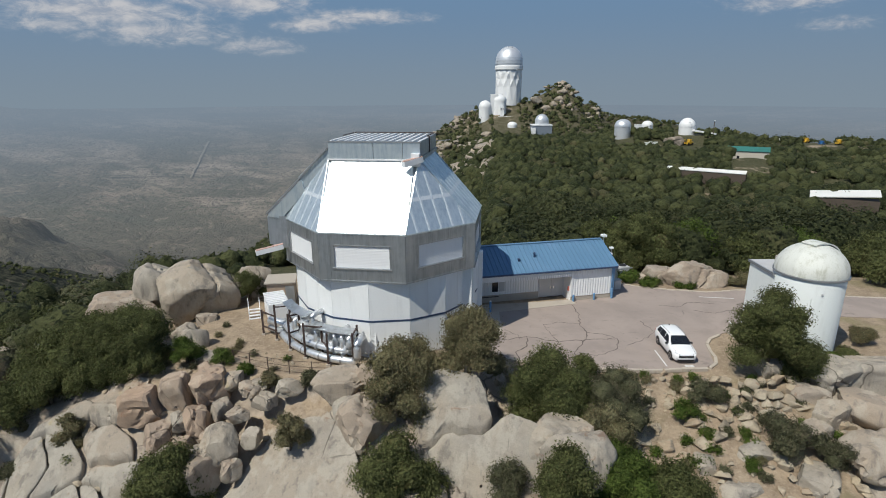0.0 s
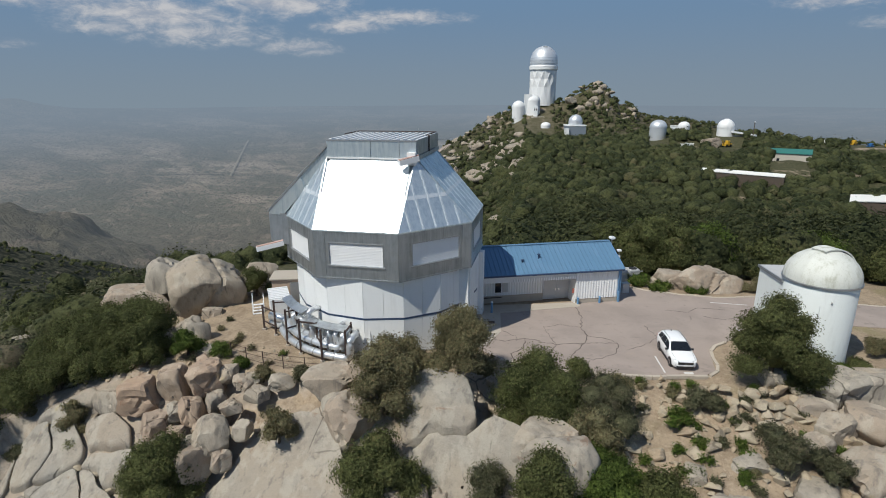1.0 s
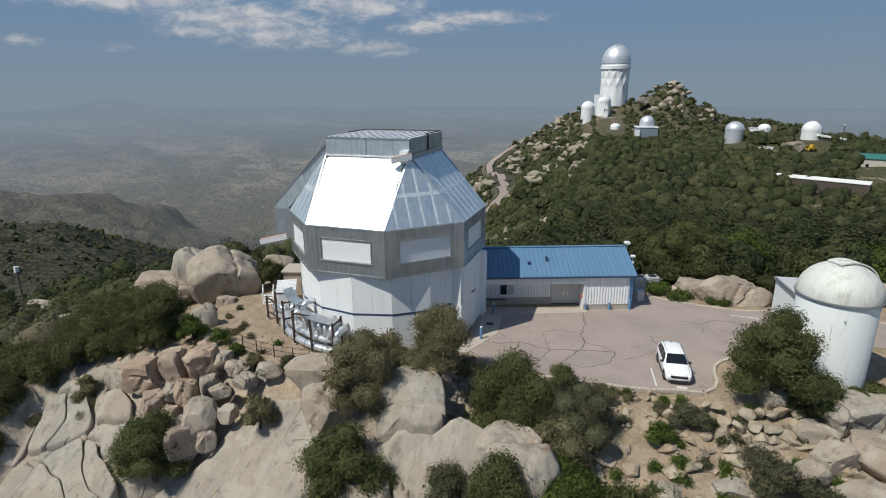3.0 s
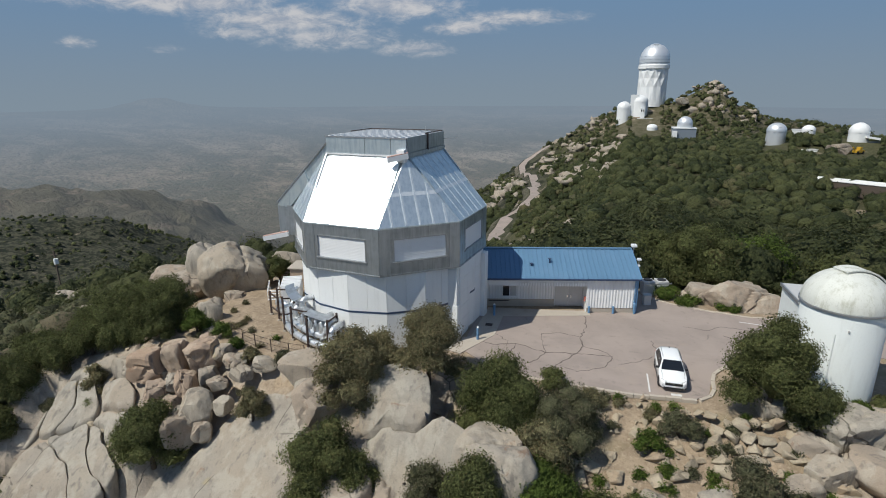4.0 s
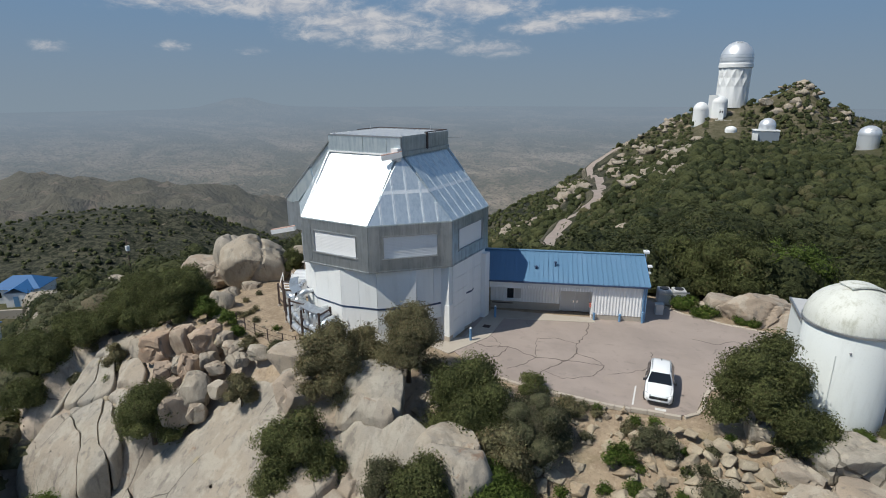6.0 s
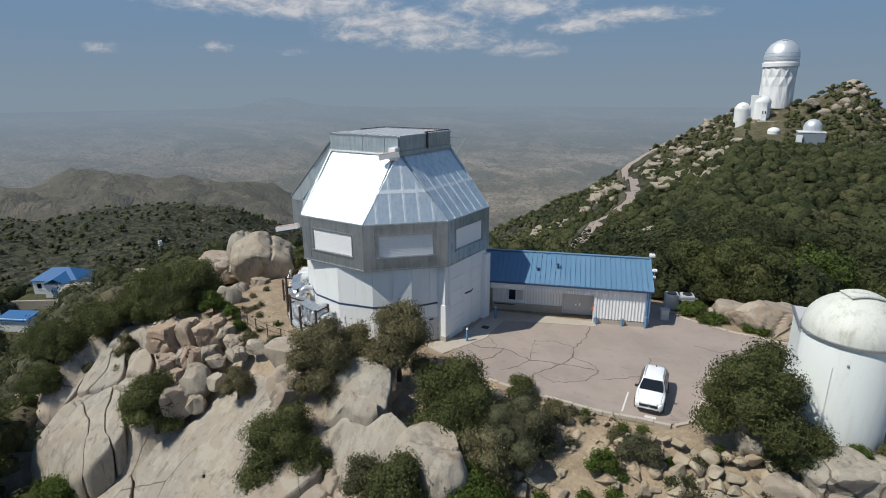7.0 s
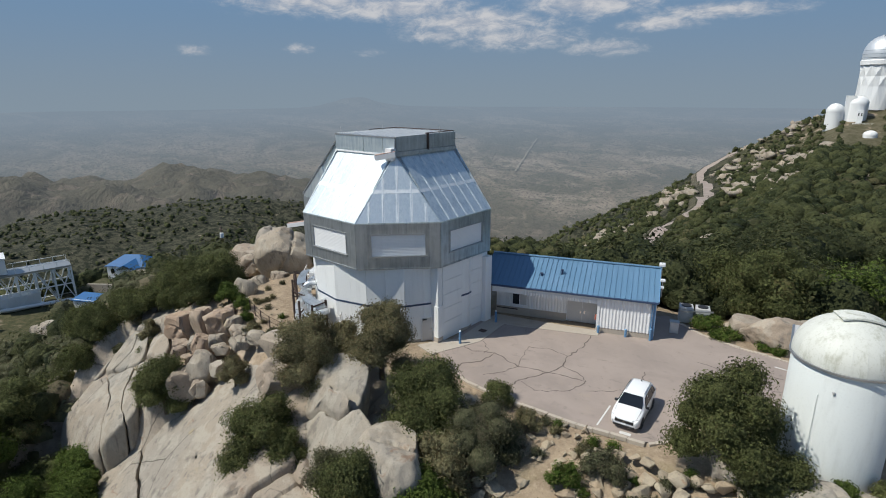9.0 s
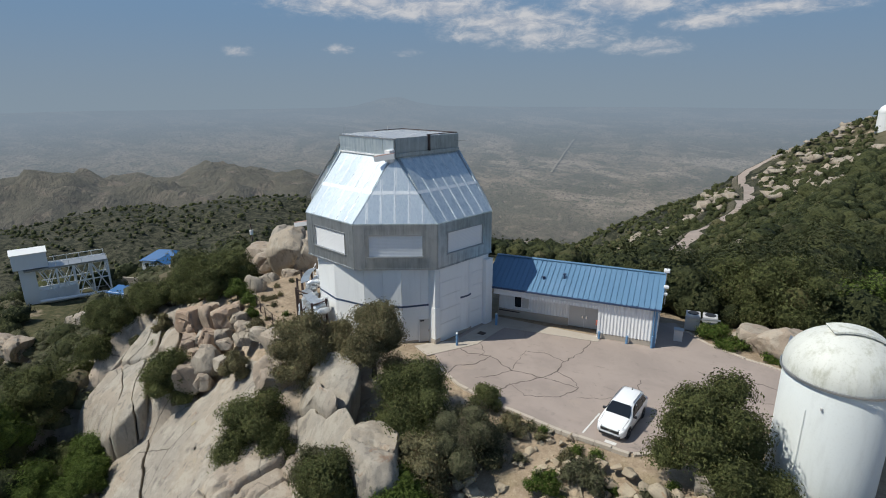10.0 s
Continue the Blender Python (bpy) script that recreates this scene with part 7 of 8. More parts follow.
def glade(x, y):
    """Below 1 in the low bright brush behind the large oaks."""
    return np.hypot((x - 41) / 15, (y - 108) / 22)


def dense(x, y, rng):
    d = summit_distance(x, y)
    left = np.maximum(rim_at(y) - x, 0)
    cover = 0.98 - 0.2 * smooth(0, 60, left) + 0.5 * fbm(x / 40, y / 40, 3, 201)
    crag = np.exp(-((x - 140) / 60) ** 2 - ((y - 655) / 60) ** 2)
    near_dome = (np.hypot(x + 5, y - 47) < 24) | (glade(x, y) < 1)
    return (d > 7) & ~near_dome & (rng.random(len(x)) < cover - 0.22 * crag) & ~((x > -20) & (x < 60) & (y < 62))


woodland("woodland", 81, 1100, 58, 150, -52, 45, 6.8, 400, 0.21, lambda x, y, r: dense(x, y, r) & (x > rim_at(y) + 6), FAR_LEAF, "dense evergreen oak woods on the near ridge", True)
woodland("woodland", 82, 9500, 140, 420, -50, 40, 5.0, 24, 0.30, lambda x, y, r: dense(x, y, r) & ((x > rim_at(y) - 8) | (y > 270)), FAR_LEAF, "dense evergreen oak woods over the ridge")
woodland("woodland", 83, 11500, 400, 800, -40, 35, 4.9, 12, 0.50, dense, FAR_LEAF, "evergreen oak scrub on the far mountainside")
woodland("brushwood", 88, 2600, 90, 300, -8, 30, 3.2, 16, 0.26, lambda x, y, r: (x <= rim_at(y) + 4) & (x > rim_at(y) - 75) & (y > 70) & (r.random(len(x)) < 0.75 + 0.5 * fbm(x / 15, y / 15, 3, 241)), FAR_LEAF, "low scrub on the steep flank")
woodland("brushwood", 87, 420, 84, 135, -40, 5, 3.0, 130, 0.17, lambda x, y, r: glade(x, y) < 1.1, OAK_BRIGHT, "low bright green brush behind the large oaks")
woodland("brushwood", 84, 3600, 30, 150, 38, 96, 2.7, 60, 0.17, lambda x, y, r: (summit_distance(x, y) > 9) & (rocky(x, y) < 0.6) & (r.random(len(x)) < 0.85 + 0.6 * fbm(x / 9, y / 9, 3, 211)), SAGE, "grey-green brush on the falling slope")
woodland("brushwood", 85, 560, 34, 165, 30, 96, 4.8, 200, 0.18, lambda x, y, r: (summit_distance(x, y) > 14) & (rocky(x, y) < 0.3) & (r.random(len(x)) < 0.6 + 0.6 * fbm(x / 20, y / 20, 3, 221)), FAR_LEAF, "dark oak scrub on the falling slope")
woodland("brushwood", 86, 4600, 150, 1150, 20, 96, 6.0, 6, 0.9, lambda x, y, r: (r.random(len(x)) < 0.6 + 0.5 * fbm(x / 60, y / 60, 3, 231)) & (x < rim_at(y) - 10), FAR_LEAF, "dark scrub over the foothills")


def outcrops(name, seed, n, keep, lo, hi, label):
    """Bare granite knobs on the far slopes."""
    rng = np.random.default_rng(seed)
    x = rng.uniform(-220, 330, n * 12)
    y = rng.uniform(120, 720, n * 12)
    ok = keep(x, y, rng)
    for road in ROADS:
        for (xa, ya), (xb, yb) in zip(road, road[1:]):
            k = np.clip(((x - xa) * (xb - xa) + (y - ya) * (yb - ya)) / ((xb - xa) ** 2 + (yb - ya) ** 2), 0, 1)
            for f in (1.0, 0.96):
                ok &= np.hypot(x - 16 - (xa - 16 + k * (xb - xa)) * f, y - (ya + k * (yb - ya)) * f) > 10
    x, y = x[ok][:n], y[ok][:n]
    z = ground_z(x, y)
    base = bmesh.new()
    bmesh.ops.create_icosphere(base, subdivisions=2, radius=1.0)
    bv = np.array([v.co[:] for v in base.verts])
    bf = np.array([[v.index for v in f.verts] for f in base.faces])
    base.free()
    V, F = [], []
    for i in range(len(x)):
        s = rng.uniform(lo, hi) * np.array([1.2, 1.0, 0.7])
        p = bv * (1 + 0.30 * rng.normal(size=(len(bv), 1))) * s * rng.uniform(0.6, 1.5, 3)
        t = rng.uniform(0, 6.28)
        c, q = math.cos(t), math.sin(t)
        V.append(np.stack([p[:, 0] * c - p[:, 1] * q + x[i], p[:, 0] * q + p[:, 1] * c + y[i], p[:, 2] + z[i] + 0.4], 1))
        F.append(bf + i * len(bv))
    return tagged(mesh_object(name, np.concatenate(V), np.concatenate(F), ROCK, False), label, "rocks", kind="stuff")


def crags(x, y, rng):
    left = np.maximum(rim_at(y) - x, 0)
    streak = fbm(x / 45, y / 45, 3, 301)
    peak = np.exp(-((x - 138) / 45) ** 2 - ((y - 645) / 40) ** 2)
    return ((left > 4) & (left < 150) & (streak > 0.12) | (peak > 0.5) & (rng.random(len(x)) < 0.4)) & (rng.random(len(x)) < 0.8)


outcrops("outcrop", 91, 430, crags, 1.2, 4.4, "pale granite outcrops on the far mountainside")


# ---- the far summit and its buildings ----
FAR_WHITE = painted("far_white_paint", (0.80, 0.81, 0.81), 0.5, amount=0.08)
FAR_SILVER = plain("far_silver_dome", (0.72, 0.74, 0.76), 0.42, 0.55, spread=0.06, scale=0.2)
FAR_GREY = plain("far_grey_wall", (0.19, 0.225, 0.27), 0.6)
TEAL = plain("teal_roof", (0.035, 0.16, 0.14), 0.5)
PALE_ROOF = plain("pale_roof", (0.70, 0.70, 0.67), 0.6)
YELLOW = plain("yellow_machine", (0.55, 0.33, 0.03), 0.5)
ROYAL = plain("bright_blue_roof", (0.022, 0.115, 0.29), 0.65)
BEIGE = plain("beige_wall", (0.50, 0.46, 0.40), 0.7)


def base_z(x, y):
    return float(ground_z(x, y))


def half_dome(r, z, flat=1.0, steps=12, skirt=0.0):
    pts = [(r, z - skirt)] if skirt else []
    return pts + [(r * math.cos(radians(90 * i / steps)), z + flat * r * math.sin(radians(90 * i / steps))) for i in range(steps + 1)]


def great_tower():
    e = thing("great_telescope_tower", 69.3, 676, 9.5, 0, "tall white faceted tower under a huge silver dome", "observatory")
    n = 24
    bm = bmesh.new()
    rows = []
    for z, r_even, r_odd, dz in ((-8, 16.6, 16.6, 0), (13, 16.4, 15.5, 0), (22, 15.0, 16.6, 0), (32, 16.6, 15.4, 0)):
        rows.append([bm.verts.new(((r_odd if i % 2 else r_even) * math.cos(2 * math.pi * i / n), (r_odd if i % 2 else r_even) * math.sin(2 * math.pi * i / n), z)) for i in range(n)])
    for k, (a, b) in enumerate(zip(rows, rows[1:])):
        for i in range(n):
            j = (i + 1) % n
            if (i + k) % 2:
                bm.faces.new((a[i], a[j], b[j])), bm.faces.new((a[i], b[j], b[i]))
            else:
                bm.faces.new((a[i], a[j], b[i])), bm.faces.new((a[j], b[j], b[i]))
    bm.faces.new(rows[-1])
    part("tower", bm, FAR_WHITE, e, "white faceted concrete tower")
    part("gallery", revolve([(16.0, 31.5), (17.6, 32.2), (17.6, 35.6), (17.0, 36.6), (15.0, 36.6)], 48), FAR_WHITE, e, "white gallery ring")
    part("shell", revolve([(16.9, 36.4), (17.0, 41)] + [(17.0 * math.cos(radians(a)), 41 + 17.2 * math.sin(radians(a))) for a in range(6, 91, 6)], 64), FAR_SILVER, e, "huge silver dome shell", True)
    for i in range(3):
        part("shell_seam", revolve([(17.05 - 0.12 * i * i, 38 + i * 3.2), (17.2 - 0.12 * i * i, 38.2 + i * 3.2), (17.05 - 0.12 * i * i, 38.4 + i * 3.2)], 48), FAR_GREY, e)
    part("slit_rib", slab([(-3.0, -8, 57.2), (3.0, -8, 57.2), (3.0, 6, 58.6), (-3.0, 6, 58.6)], 2.0), FAR_SILVER, e)
    e.scale = (0.93, 0.93, 1.0)
    return e


def round_observatory(x, y, r, wall, flat, wmat, dmat, label, turn=0, z=None):
    z = base_z(x, y) if z is None else z
    e = thing("far_observatory", x, y, z, turn, label, "observatory")
    part("drum", revolve([(r, -6), (r, wall)], 32), wmat, e)
    part("shell", revolve(half_dome(r * 1.03, wall, flat, skirt=0.6), 32), dmat, e, "", True)
    part("slit", slab([(-r * 0.22, -r * 0.92, wall + r * flat * 0.5), (r * 0.22, -r * 0.92, wall + r * flat * 0.5), (r * 0.2, -r * 0.1, wall + r * flat * 1.04), (-r * 0.2, -r * 0.1, wall + r * flat * 1.04)], 0.6), dmat, e)
    return e


great_tower()
cyl = thing("far_observatory", 56, 646.5, -8, 0, "white cylindrical observatory with a square side tower", "observatory")
part("drum", revolve([(8.5, -6), (8.5, 15)], 32), FAR_WHITE, cyl)
part("shell", revolve(half_dome(8.6, 15, 0.85, skirt=0.5), 32), FAR_WHITE, cyl, "", True)
part("side_tower", box(-9.5, -1.5, -6, 4, -6, 22.5), FAR_WHITE, cyl)
part("porch", box(0.5, 5, -11.5, -5, -6, 9.5), FAR_WHITE, cyl)
for wx in (1.2, 3.4):
    part("window", box(wx, wx + 0.9, -11.6, -11.45, 5, 7.5), DARK_GLASS, cyl)
part("terrace", box(-2, 14, -14, -6, -6, -1.5), FAR_WHITE, cyl)
round_observatory(40, 642.5, 7.0, 12.5, 1.0, FAR_WHITE, FAR_WHITE, "slim white observatory with a round dome", z=-12)
round_observatory(66, 592, 5.0, 1.0, 0.7, FAR_WHITE, FAR_WHITE, "low white shelter half buried in scrub", z=-17.5)
mid = thing("far_observatory", 90.2, 551.5, -24, 0, "grey square observatory with a small silver dome", "observatory")
part("wall", box(-10, 9, -8, 8, -6, 10), FAR_GREY, mid)
part("roof_edge", box(-10.4, 9.4, -8.4, 8.4, 10, 10.8), FAR_WHITE, mid)
part("stair_tower", box(-11, -7, -10, -5, -6, 8), FAR_WHITE, mid)
part("terrace", box(0, 13, -12, -8, -6, -1), PALE_ROOF, mid)
part("shell", revolve(half_dome(6.6, 14, 1.0, skirt=4), 32), FAR_SILVER, mid, "", True)
round_observatory(123.5, 400.4, 5.6, 9.0, 0.85, FAR_SILVER, FAR_SILVER, "silver cylindrical observatory among oaks", z=-14.2)
white = round_observatory(167, 395.3, 5.4, 5.6, 1.0, FAR_WHITE, FAR_WHITE, "white domed observatory with low white wings", z=-10.6)
part("wing", slab([(2, -7, 3.6), (17, -9, 1.2), (17, 2, 1.2), (2, 4, 3.6)], 1.2), FAR_WHITE, white)
part("wing_wall", box(3, 15, -5, 1, -6, 0.6), BEIGE, white)


def barn():
    e = thing("storage_building", 156, 290, -14.0, -27, "beige storage building with a dark teal roof", "building")
    part("wall", box(-9.5, 9.5, -4, 4, -5, 3.4), BEIGE, e)
    for i in range(10):
        for s in (-1, 1):
            c = [(-9.8 + i * 1.96, s * 4.5, 3.3), (-7.86 + i * 1.96, s * 4.5, 3.3), (-7.86 + i * 1.96, 0, 5.4), (-9.8 + i * 1.96, 0, 5.4)]
            part("roof_sheet", slab(c if s < 0 else c[::-1], 0.15), TEAL, e)
    for x in (-8, -5):
        part("door", box(x, x + 1.2, -4.1, -4, -3, 0.8), DARK_GLASS, e)
    bm = bmesh.new()
    a = [bm.verts.new(v) for v in ((-9.5, -4, 3.3), (-9.5, 4, 3.3), (-9.5, 0, 5.2))]
    bm.faces.new(a)
    part("gable", bm, BEIGE, e)
    return e


barn()
for lx, ly, lz, turn, L, W, label in ((108.5, 232.5, -13.2, -34, 31, 2.6, "long pale flat roof showing over the oaks"), (110.5, 151.5, -9.0, -32, 16, 5.5, "long pale sloping roof among the oaks")):
    e = thing("long_shed", lx, ly, lz, turn, label, "shed")
    part("wall", box(-L / 2, L / 2, -W / 2 + 0.3, W / 2 - 0.3, -8, 0.25), BARK, e)
    part("roof", slab([(-L / 2, -W / 2, 0.3), (L / 2, -W / 2, 0.3 + (1.5 if L < 20 else 0.0)), (L / 2, W / 2, 1.3 + (1.5 if L < 20 else 0.0)), (-L / 2, W / 2, 1.3)], 0.25), PALE_ROOF, e)
for hx, hy, hz, w, d, h, m_, label in ((137, 375, -16.5, 5, 3, 2.2, FAR_WHITE, "low white cabin on the far ridge"), (144, 424, -11.5, 9, 5, 5.5, FAR_WHITE, "white flat-roofed service block on the ridge"), (132, 372, -16.5, 3, 3, 2.0, FAR_WHITE, "low white cabin on the far ridge"), (231, 420, -19, 8, 5, 3.0, BEIGE, "beige block on the far ridge")):
    e = thing("service_hut", hx, hy, hz, -20, label, "hut")
    part("wall", box(-w / 2, w / 2, -d / 2, d / 2, -4, h), m_, e)
    part("roof", box(-w / 2 - 0.3, w / 2 + 0.3, -d / 2 - 0.3, d / 2 + 0.3, h, h + 0.3), PALE_ROOF, e)
round_observatory(148, 421, 4.0, 3.5, 0.8, FAR_WHITE, FAR_WHITE, "small white domed shelter on the ridge", z=-9.5)
tank = thing("water_tank", 243, 413, -19.5, 0, "small white round water tank on the far ridge", "tank")
part("shell", revolve([(2.3, -3), (2.3, 4.6), (0.01, 5.2)], 24), FAR_WHITE, tank)
for vx, vy, col, label in ((268, 421, YELLOW, "yellow digger parked on the far ridge"), (285, 410, YELLOW, "yellow digger parked on the far ridge"), (276.5, 416, ROYAL, "blue truck parked on the far ridge"), (157, 366, YELLOW, "yellow loader standing among oaks")):
    e = thing("machine", vx, vy, base_z(vx, vy) + 1.0, 35, label, "vehicle")
    part("chassis", box(-3.2, 3.2, -1.3, 1.3, -0.2, 1.2, 0.1), col, e)
    part("cab", box(-0.6, 1.4, -1.1, 1.1, 1.2, 2.9, 0.15), col, e)
    part("boom", bar((-3.0, 0, 1.2), (-5.0, 0, 3.0), 0.5), col, e)
    for wx in (-2.2, 2.0):
        for s in (-1, 1):
            part("wheel", tube([(wx, s * 1.0, -0.2), (wx, s * 1.5, -0.2)], 0.8, 14), RUBBER, e)
boulder(147, 366, -13.5, 6.5, 4.5, 4.0, 20, 700, "bare granite knob on the far ridge")
boulder(98, 640, 8, 7, 5, 4, 20, 701, "bare granite knob on the far ridge")
pole = thing("utility_pole", 180, 383, base_z(180, 383), 0, "thin wooden utility pole on the ridge", "pole")
part("shaft", bar((0, 0, -1), (0, 0, 11), 0.35), BARK, pole)
part("lamp", box(-0.4, 0.4, -0.4, 0.4, 10.6, 11.3, 0.1), FAR_WHITE, pole)


# mountain road
def mountain_road(pts, label):
    fine = []
    for (x0, y0), (x1, y1) in zip(pts, pts[1:]):
        n = max(2, int(math.hypot(x1 - x0, y1 - y0) / 3))
        fine += [(x0 + (x1 - x0) * i / n, y0 + (y1 - y0) * i / n) for i in range(n)]
    bm = bmesh.new()
    shoulder = bmesh.new()
    rows, rows2 = [], []
    level = np.convolve(np.pad([base_z(x, y) for x, y in fine], 4, mode="edge"), np.ones(9) / 9, mode="valid") + 1.5
    for i, (x, y) in enumerate(fine):
        a, b = fine[max(i - 3, 0)], fine[min(i + 3, len(fine) - 1)]
        d = Vector((b[0] - a[0], b[1] - a[1], 0)).normalized()
        s = Vector((-d.y, d.x, 0))
        z = float(level[i])
        rows.append([bm.verts.new(Vector((x, y, z)) + s * k) for k in (3.6, -3.6)])
        rows2.append([shoulder.verts.new(Vector((x, y, z - q)) + s * k) for k, q in ((8.5, 3.6), (4.6, 0.15), (-4.6, 0.15), (-8.5, 3.6))])
    for u, v in zip(rows, rows[1:]):
        bm.faces.new((u[0], u[1], v[1], v[0]))
    for u, v in zip(rows2, rows2[1:]):
        for j in range(3):
            shoulder.faces.new((u[j], u[j + 1], v[j + 1], v[j]))
    road = tagged(part("road", bm, ASPHALT), label, "road", kind="structure")
    tagged(part("road_bank", shoulder, SOIL), "bare earth bank of the mountain road", "bank", kind="structure")
    return road


mountain_road(ROADS[0], "paved hairpin road on the far mountainside")
mountain_road(ROADS[1], "paved road climbing the mountainside")


# ---- houses on the lower shoulder ----
def blue_house():
    x, y = -126.5, 81.0
    e = thing("blue_roofed_house", x, y, -27.2, 30, "small white house with a bright blue hipped roof", "house")
    e.scale = (0.82, 0.82, 0.82)
    part("wall", box(-6.5, 6.5, -4.5, 4.5, -3, 2.9), SIDING, e)
    part("wing", box(-1.0, 5.2, -8.0, -4.4, -3, 2.6), SIDING, e)
    hip = [(-7, -5, 2.8), (7, -5, 2.8), (7, 5, 2.8), (-7, 5, 2.8)]
    ra, rb = (-2.6, 0, 5.6), (2.6, 0, 5.6)
    for c in ((hip[0], hip[1], rb, ra), (hip[2], hip[3], ra, rb), (hip[1], hip[2], rb), (hip[3], hip[0], ra)):
        part("roof_plane", slab(c, 0.15), ROYAL, e)
    part("wing_roof", slab([(-1.4, -8.4, 2.5), (2.1, -8.4, 4.3), (2.1, 0, 4.9), (-1.4, -4.4, 2.7)], 0.12), ROYAL, e)
    part("wing_roof", slab([(2.1, -8.4, 4.3), (5.6, -8.4, 2.5), (5.6, -4.4, 2.7), (2.1, 0, 4.9)], 0.12), ROYAL, e)
    for wx in (-5.2, -3.0):
        w = part("window", box(wx, wx + 1.2, -4.58, -4.5, 0.2, 1.8), DARK_GLASS, e)
        part("window_sill", box(wx - 0.1, wx + 1.3, -4.66, -4.5, 0.08, 0.2), SHUTTER, w)
    part("door", box(1.2, 2.6, -8.08, -8.0, -1.5, 1.6), BLUE_TRIM, e)
    part("retaining_wall", box(-8, 9, -13, -12.4, -5, -0.6), CONCRETE, e)
    part("yard", box(-9, 14, -12.5, -4, -4.8, -1.6), SOIL, e, "bare yard before the house")
    return e


def blue_shed():
    e = thing("blue_roofed_shed", -111.5, 62.5, -28.6, 20, "small white shed with a bright blue roof", "shed")
    part("wall", box(-3.4, 3.4, -1.6, 1.6, -4, 2.2), SIDING, e)
    part("roof", slab([(-3.7, -2.0, 2.1), (3.7, -2.0, 2.1), (3.7, 2.0, 2.8), (-3.7, 2.0, 2.8)], 0.15), ROYAL, e)
    return e


def solar_tower():
    e = thing("steel_frame_tower", -127.5, 51.5, -29.0, 75, "white steel lattice platform with a boxy cabin on a pier", "tower")
    part("pier", box(-5.0, -1.8, -2.2, 2.2, -6, 9), FAR_WHITE, e)
    part("pier_base", box(-4.6, 6.0, -2.0, 2.0, -6, 3.2), FAR_WHITE, e)
    cabin = part("cabin", box(-6.0, 1.0, -2.6, 2.6, 9.2, 13.0), FAR_WHITE, e)
    part("cabin_roof", slab([(-6.2, -2.8, 13.0), (1.2, -2.8, 13.0), (1.2, 0, 13.9), (-6.2, 0, 13.9)], 0.2), FAR_WHITE, cabin)
    part("cabin_roof", slab([(-6.2, 0, 13.9), (1.2, 0, 13.9), (1.2, 2.8, 13.0), (-6.2, 2.8, 13.0)], 0.2), FAR_WHITE, cabin)
    part("cabin_opening", box(0.98, 1.05, -2.0, 2.0, 9.5, 12.5), DARK_GLASS, cabin)
    part("deck", box(-4, 13.4, -3.2, 3.2, 8.6, 9.0), GREY_STEEL, e)
    for x in (2.4, 6.0, 9.6, 13.2):
        for y in (-3.0, 3.0):
            part("leg", bar((x, y, -5), (x, y, 8.8), 0.35), FAR_WHITE, e)
    for y in (-3.0, 3.0):
        for x in (-1.2, 2.4, 6.0, 9.6):
            part("brace", bar((x, y, 0.2), (x + 3.6, y, 8.6), 0.22), FAR_WHITE, e)
            part("brace", bar((x, y, 8.6), (x + 3.6, y, 0.2), 0.22), FAR_WHITE, e)
        for z in (0.2, 4.4, 8.6):
            part("beam", bar((-1, y, z), (13.2, y, z), 0.25), FAR_WHITE, e)
        part("guard_rail", bar((1.5, y, 10.2), (13.2, y, 10.2), 0.12), FAR_WHITE, e)
        for x in (2.4, 5.1, 7.8, 10.5, 13.2):
            part("rail_post", bar((x, y, 9), (x, y, 10.2), 0.1), FAR_WHITE, e)
    for x in (2.4, 6.0, 9.6, 13.2):
        part("cross_beam", bar((x, -3, 8.6), (x, 3, 8.6), 0.25), FAR_WHITE, e)
        part("cross_brace", bar((x, -3, 0.2), (x, 3, 8.6), 0.2), FAR_WHITE, e)
    part("pipe", tube([(-2, -3.6, 1.0), (12, -3.6, 0.4)], 0.45, 10), FAR_WHITE, e)
    return e


blue_house(), blue_shed(), solar_tower()
shoulder_pole = thing("utility_pole", -120, 105, base_z(-120, 105), 0, "thin utility pole with a white transformer on the shoulder", "pole")
part("shaft", bar((0, 0, -1), (0, 0, 14.5), 0.32), BARK, shoulder_pole)
part("cross_arm", bar((-1.1, 0, 13.6), (1.1, 0, 13.6), 0.2), BARK, shoulder_pole)
part("transformer", tube([(0.5, -0.3, 11.2), (0.5, -0.3, 12.6)], 0.55, 12), FAR_WHITE, shoulder_pole, "white transformer can")


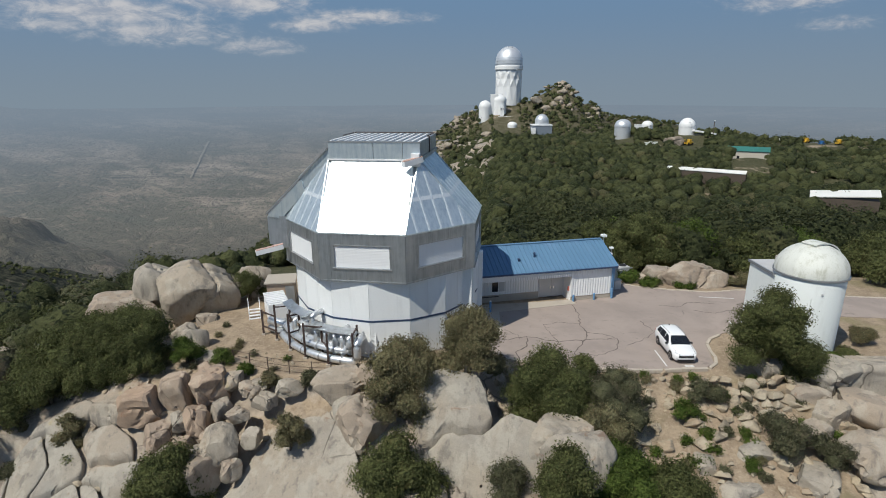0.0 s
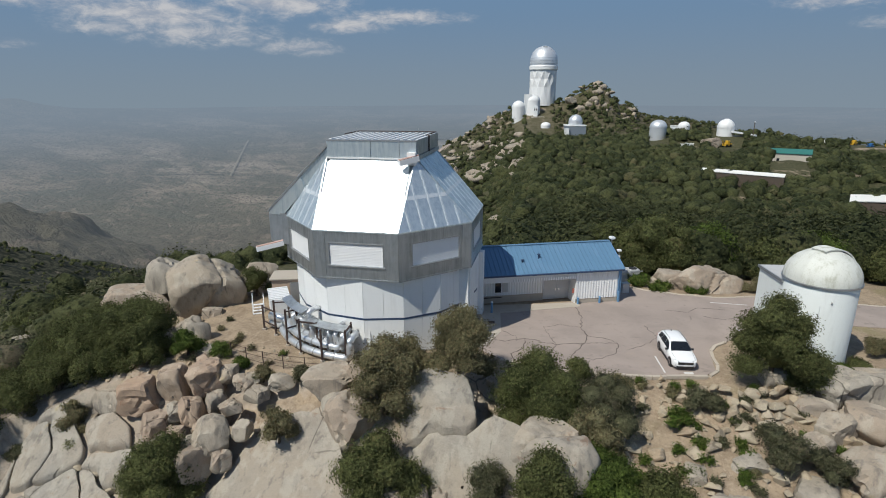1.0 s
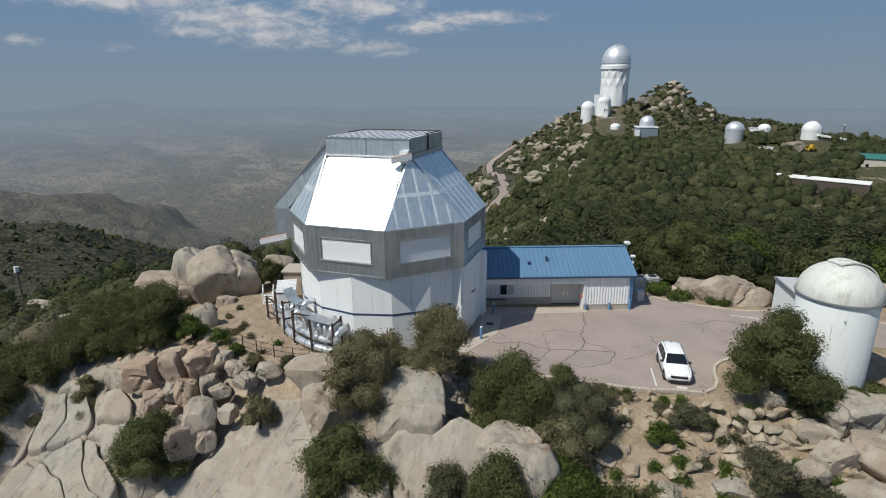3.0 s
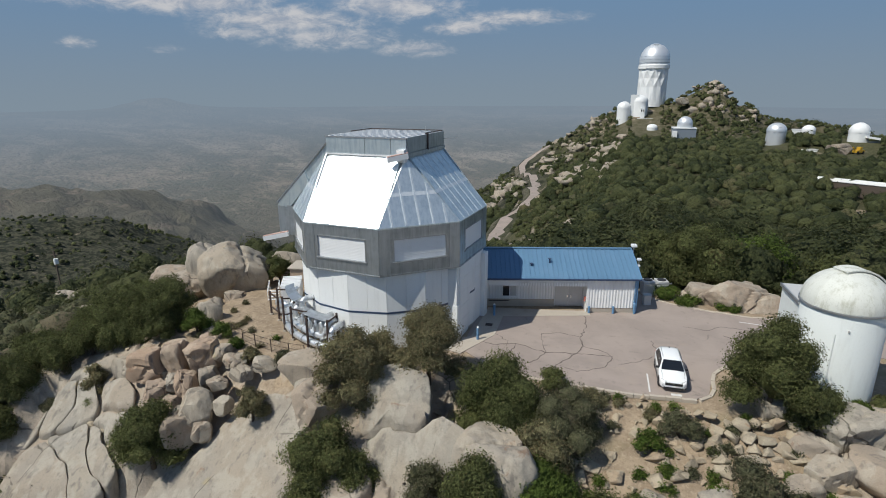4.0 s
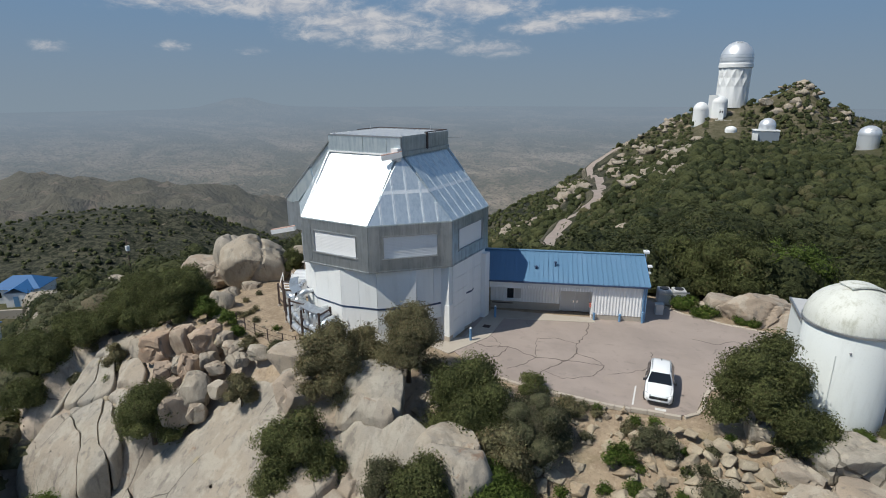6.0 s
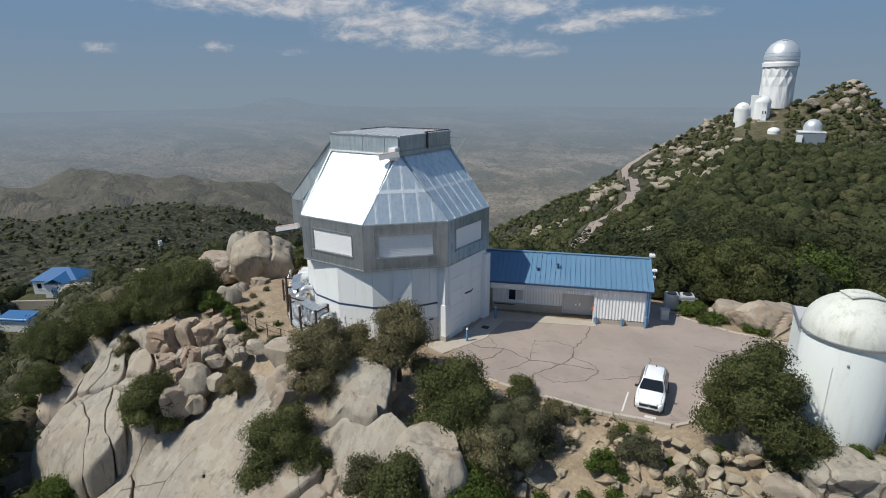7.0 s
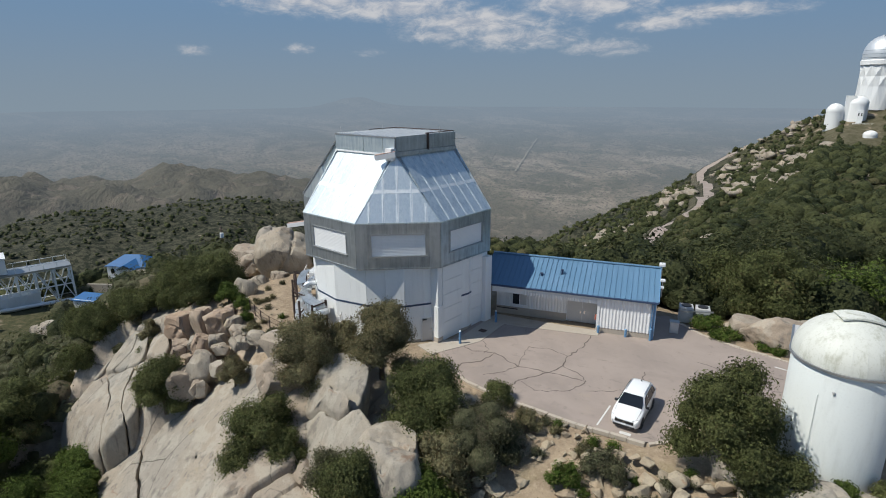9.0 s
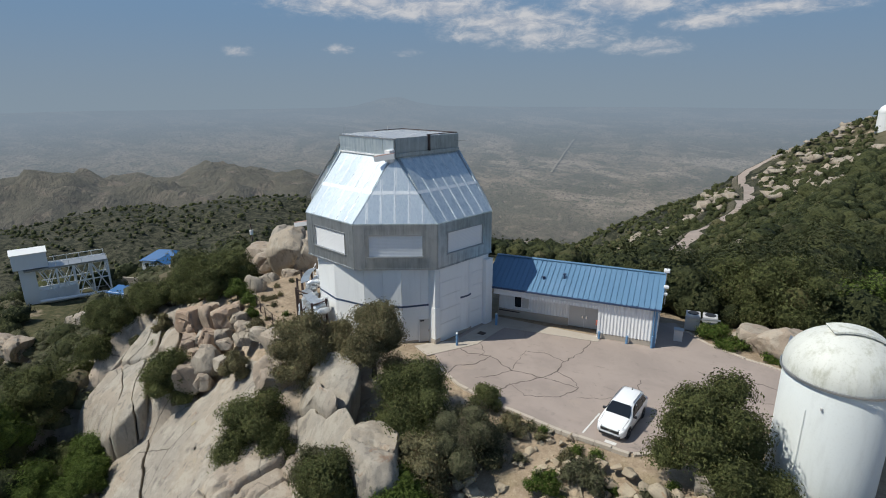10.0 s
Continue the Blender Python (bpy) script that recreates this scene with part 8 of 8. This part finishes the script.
# straight track across the desert
def desert_track(pts, width):
    bm = bmesh.new()
    rows = []
    for i in range(40):
        k = i / 39
        x, y = pts[0][0] + (pts[1][0] - pts[0][0]) * k, pts[0][1] + (pts[1][1] - pts[0][1]) * k
        d = Vector((pts[1][0] - pts[0][0], pts[1][1] - pts[0][1], 0)).normalized()
        rows.append([bm.verts.new((x - d.y * o, y + d.x * o, base_z(x, y) + 6.0)) for o in (-width / 2, width / 2)])
    for a, b in zip(rows, rows[1:]):
        bm.faces.new((a[0], a[1], b[1], b[0]))
    return tagged(part("track", bm, TRACK), "straight pale dirt track across the desert", "track", kind="structure")


# the track carries the same painted haze glow as the plain
TRACK = desert_material("desert_track", 1.1)
desert_track(((-1240, 2600), (-1420, 3260)), 11)
desert_track(((-1580, 2520), (-1240, 2640)), 9)
# oaks low on the slope
for gx, gy, gw, gh, gs in ((-28.2, 22.0, 8.0, 6.6, 91), (-24.6, 18.4, 7.0, 6.0, 92), (-33.4, 22.4, 7.0, 5.6, 95), (-31.0, 17.8, 7.4, 6.0, 94), (-36.0, 27.4, 5.6, 4.6, 93), (-41.0, 26.0, 6.5, 5.0, 97), (-25.2, 24.0, 5.4, 5.0, 98), (-22.0, 22.4, 5.0, 4.6, 96)):
    oak(gx, gy, gw, gh, gs, OAK if gs % 2 else OAK_BRIGHT, "dark evergreen oak low on the rocky slope", n=8000, size=0.17, group="oaks low on the rocky slope")
boulder(-112, 76, -26.5, 4.5, 3.0, 3.2, 30, 710, "pale granite boulder below the blue-roofed house")
boulder(-43.5, 44.5, -7.2, 1.6, 1.5, 2.4, 10, 716, "upright pale granite slab in the brush")
boulder(-62.5, 48.5, -11.6, 2.2, 1.8, 2.2, 10, 717, "pale granite slab in the brush")
boulder(-66.5, 51.5, -13.0, 1.8, 1.5, 1.6, 10, 711, "pale granite slab in the brush")
boulder(-92, 46, -24, 3.4, 2.6, 2.4, 10, 712, "pale granite boulder in the brush")
boulder(-58, 46, -9.6, 2.0, 1.6, 1.6, 10, 714, "pale granite slab in the brush")
boulder(-64.8, 49.3, -13.0, 3.0, 2.4, 3.2, 15, 718, "tall pale granite boulder standing in the brush", ease=0.06)
boulder(-64.2, 53.2, -10.8, 1.8, 1.5, 1.4, 15, 719, "low pale granite boulder in the brush")
boulder(-51.0, 50.8, -7.2, 1.9, 1.4, 1.0, 35, 720, "low pale granite slab in the brush")
boulder(-57.7, 56.6, -7.6, 2.2, 1.6, 1.3, 5, 721, "rounded pale granite boulder in the brush")
boulder(-100, 36, -28, 4.5, 3.2, 3.0, 10, 713, "pale granite boulder in the brush")
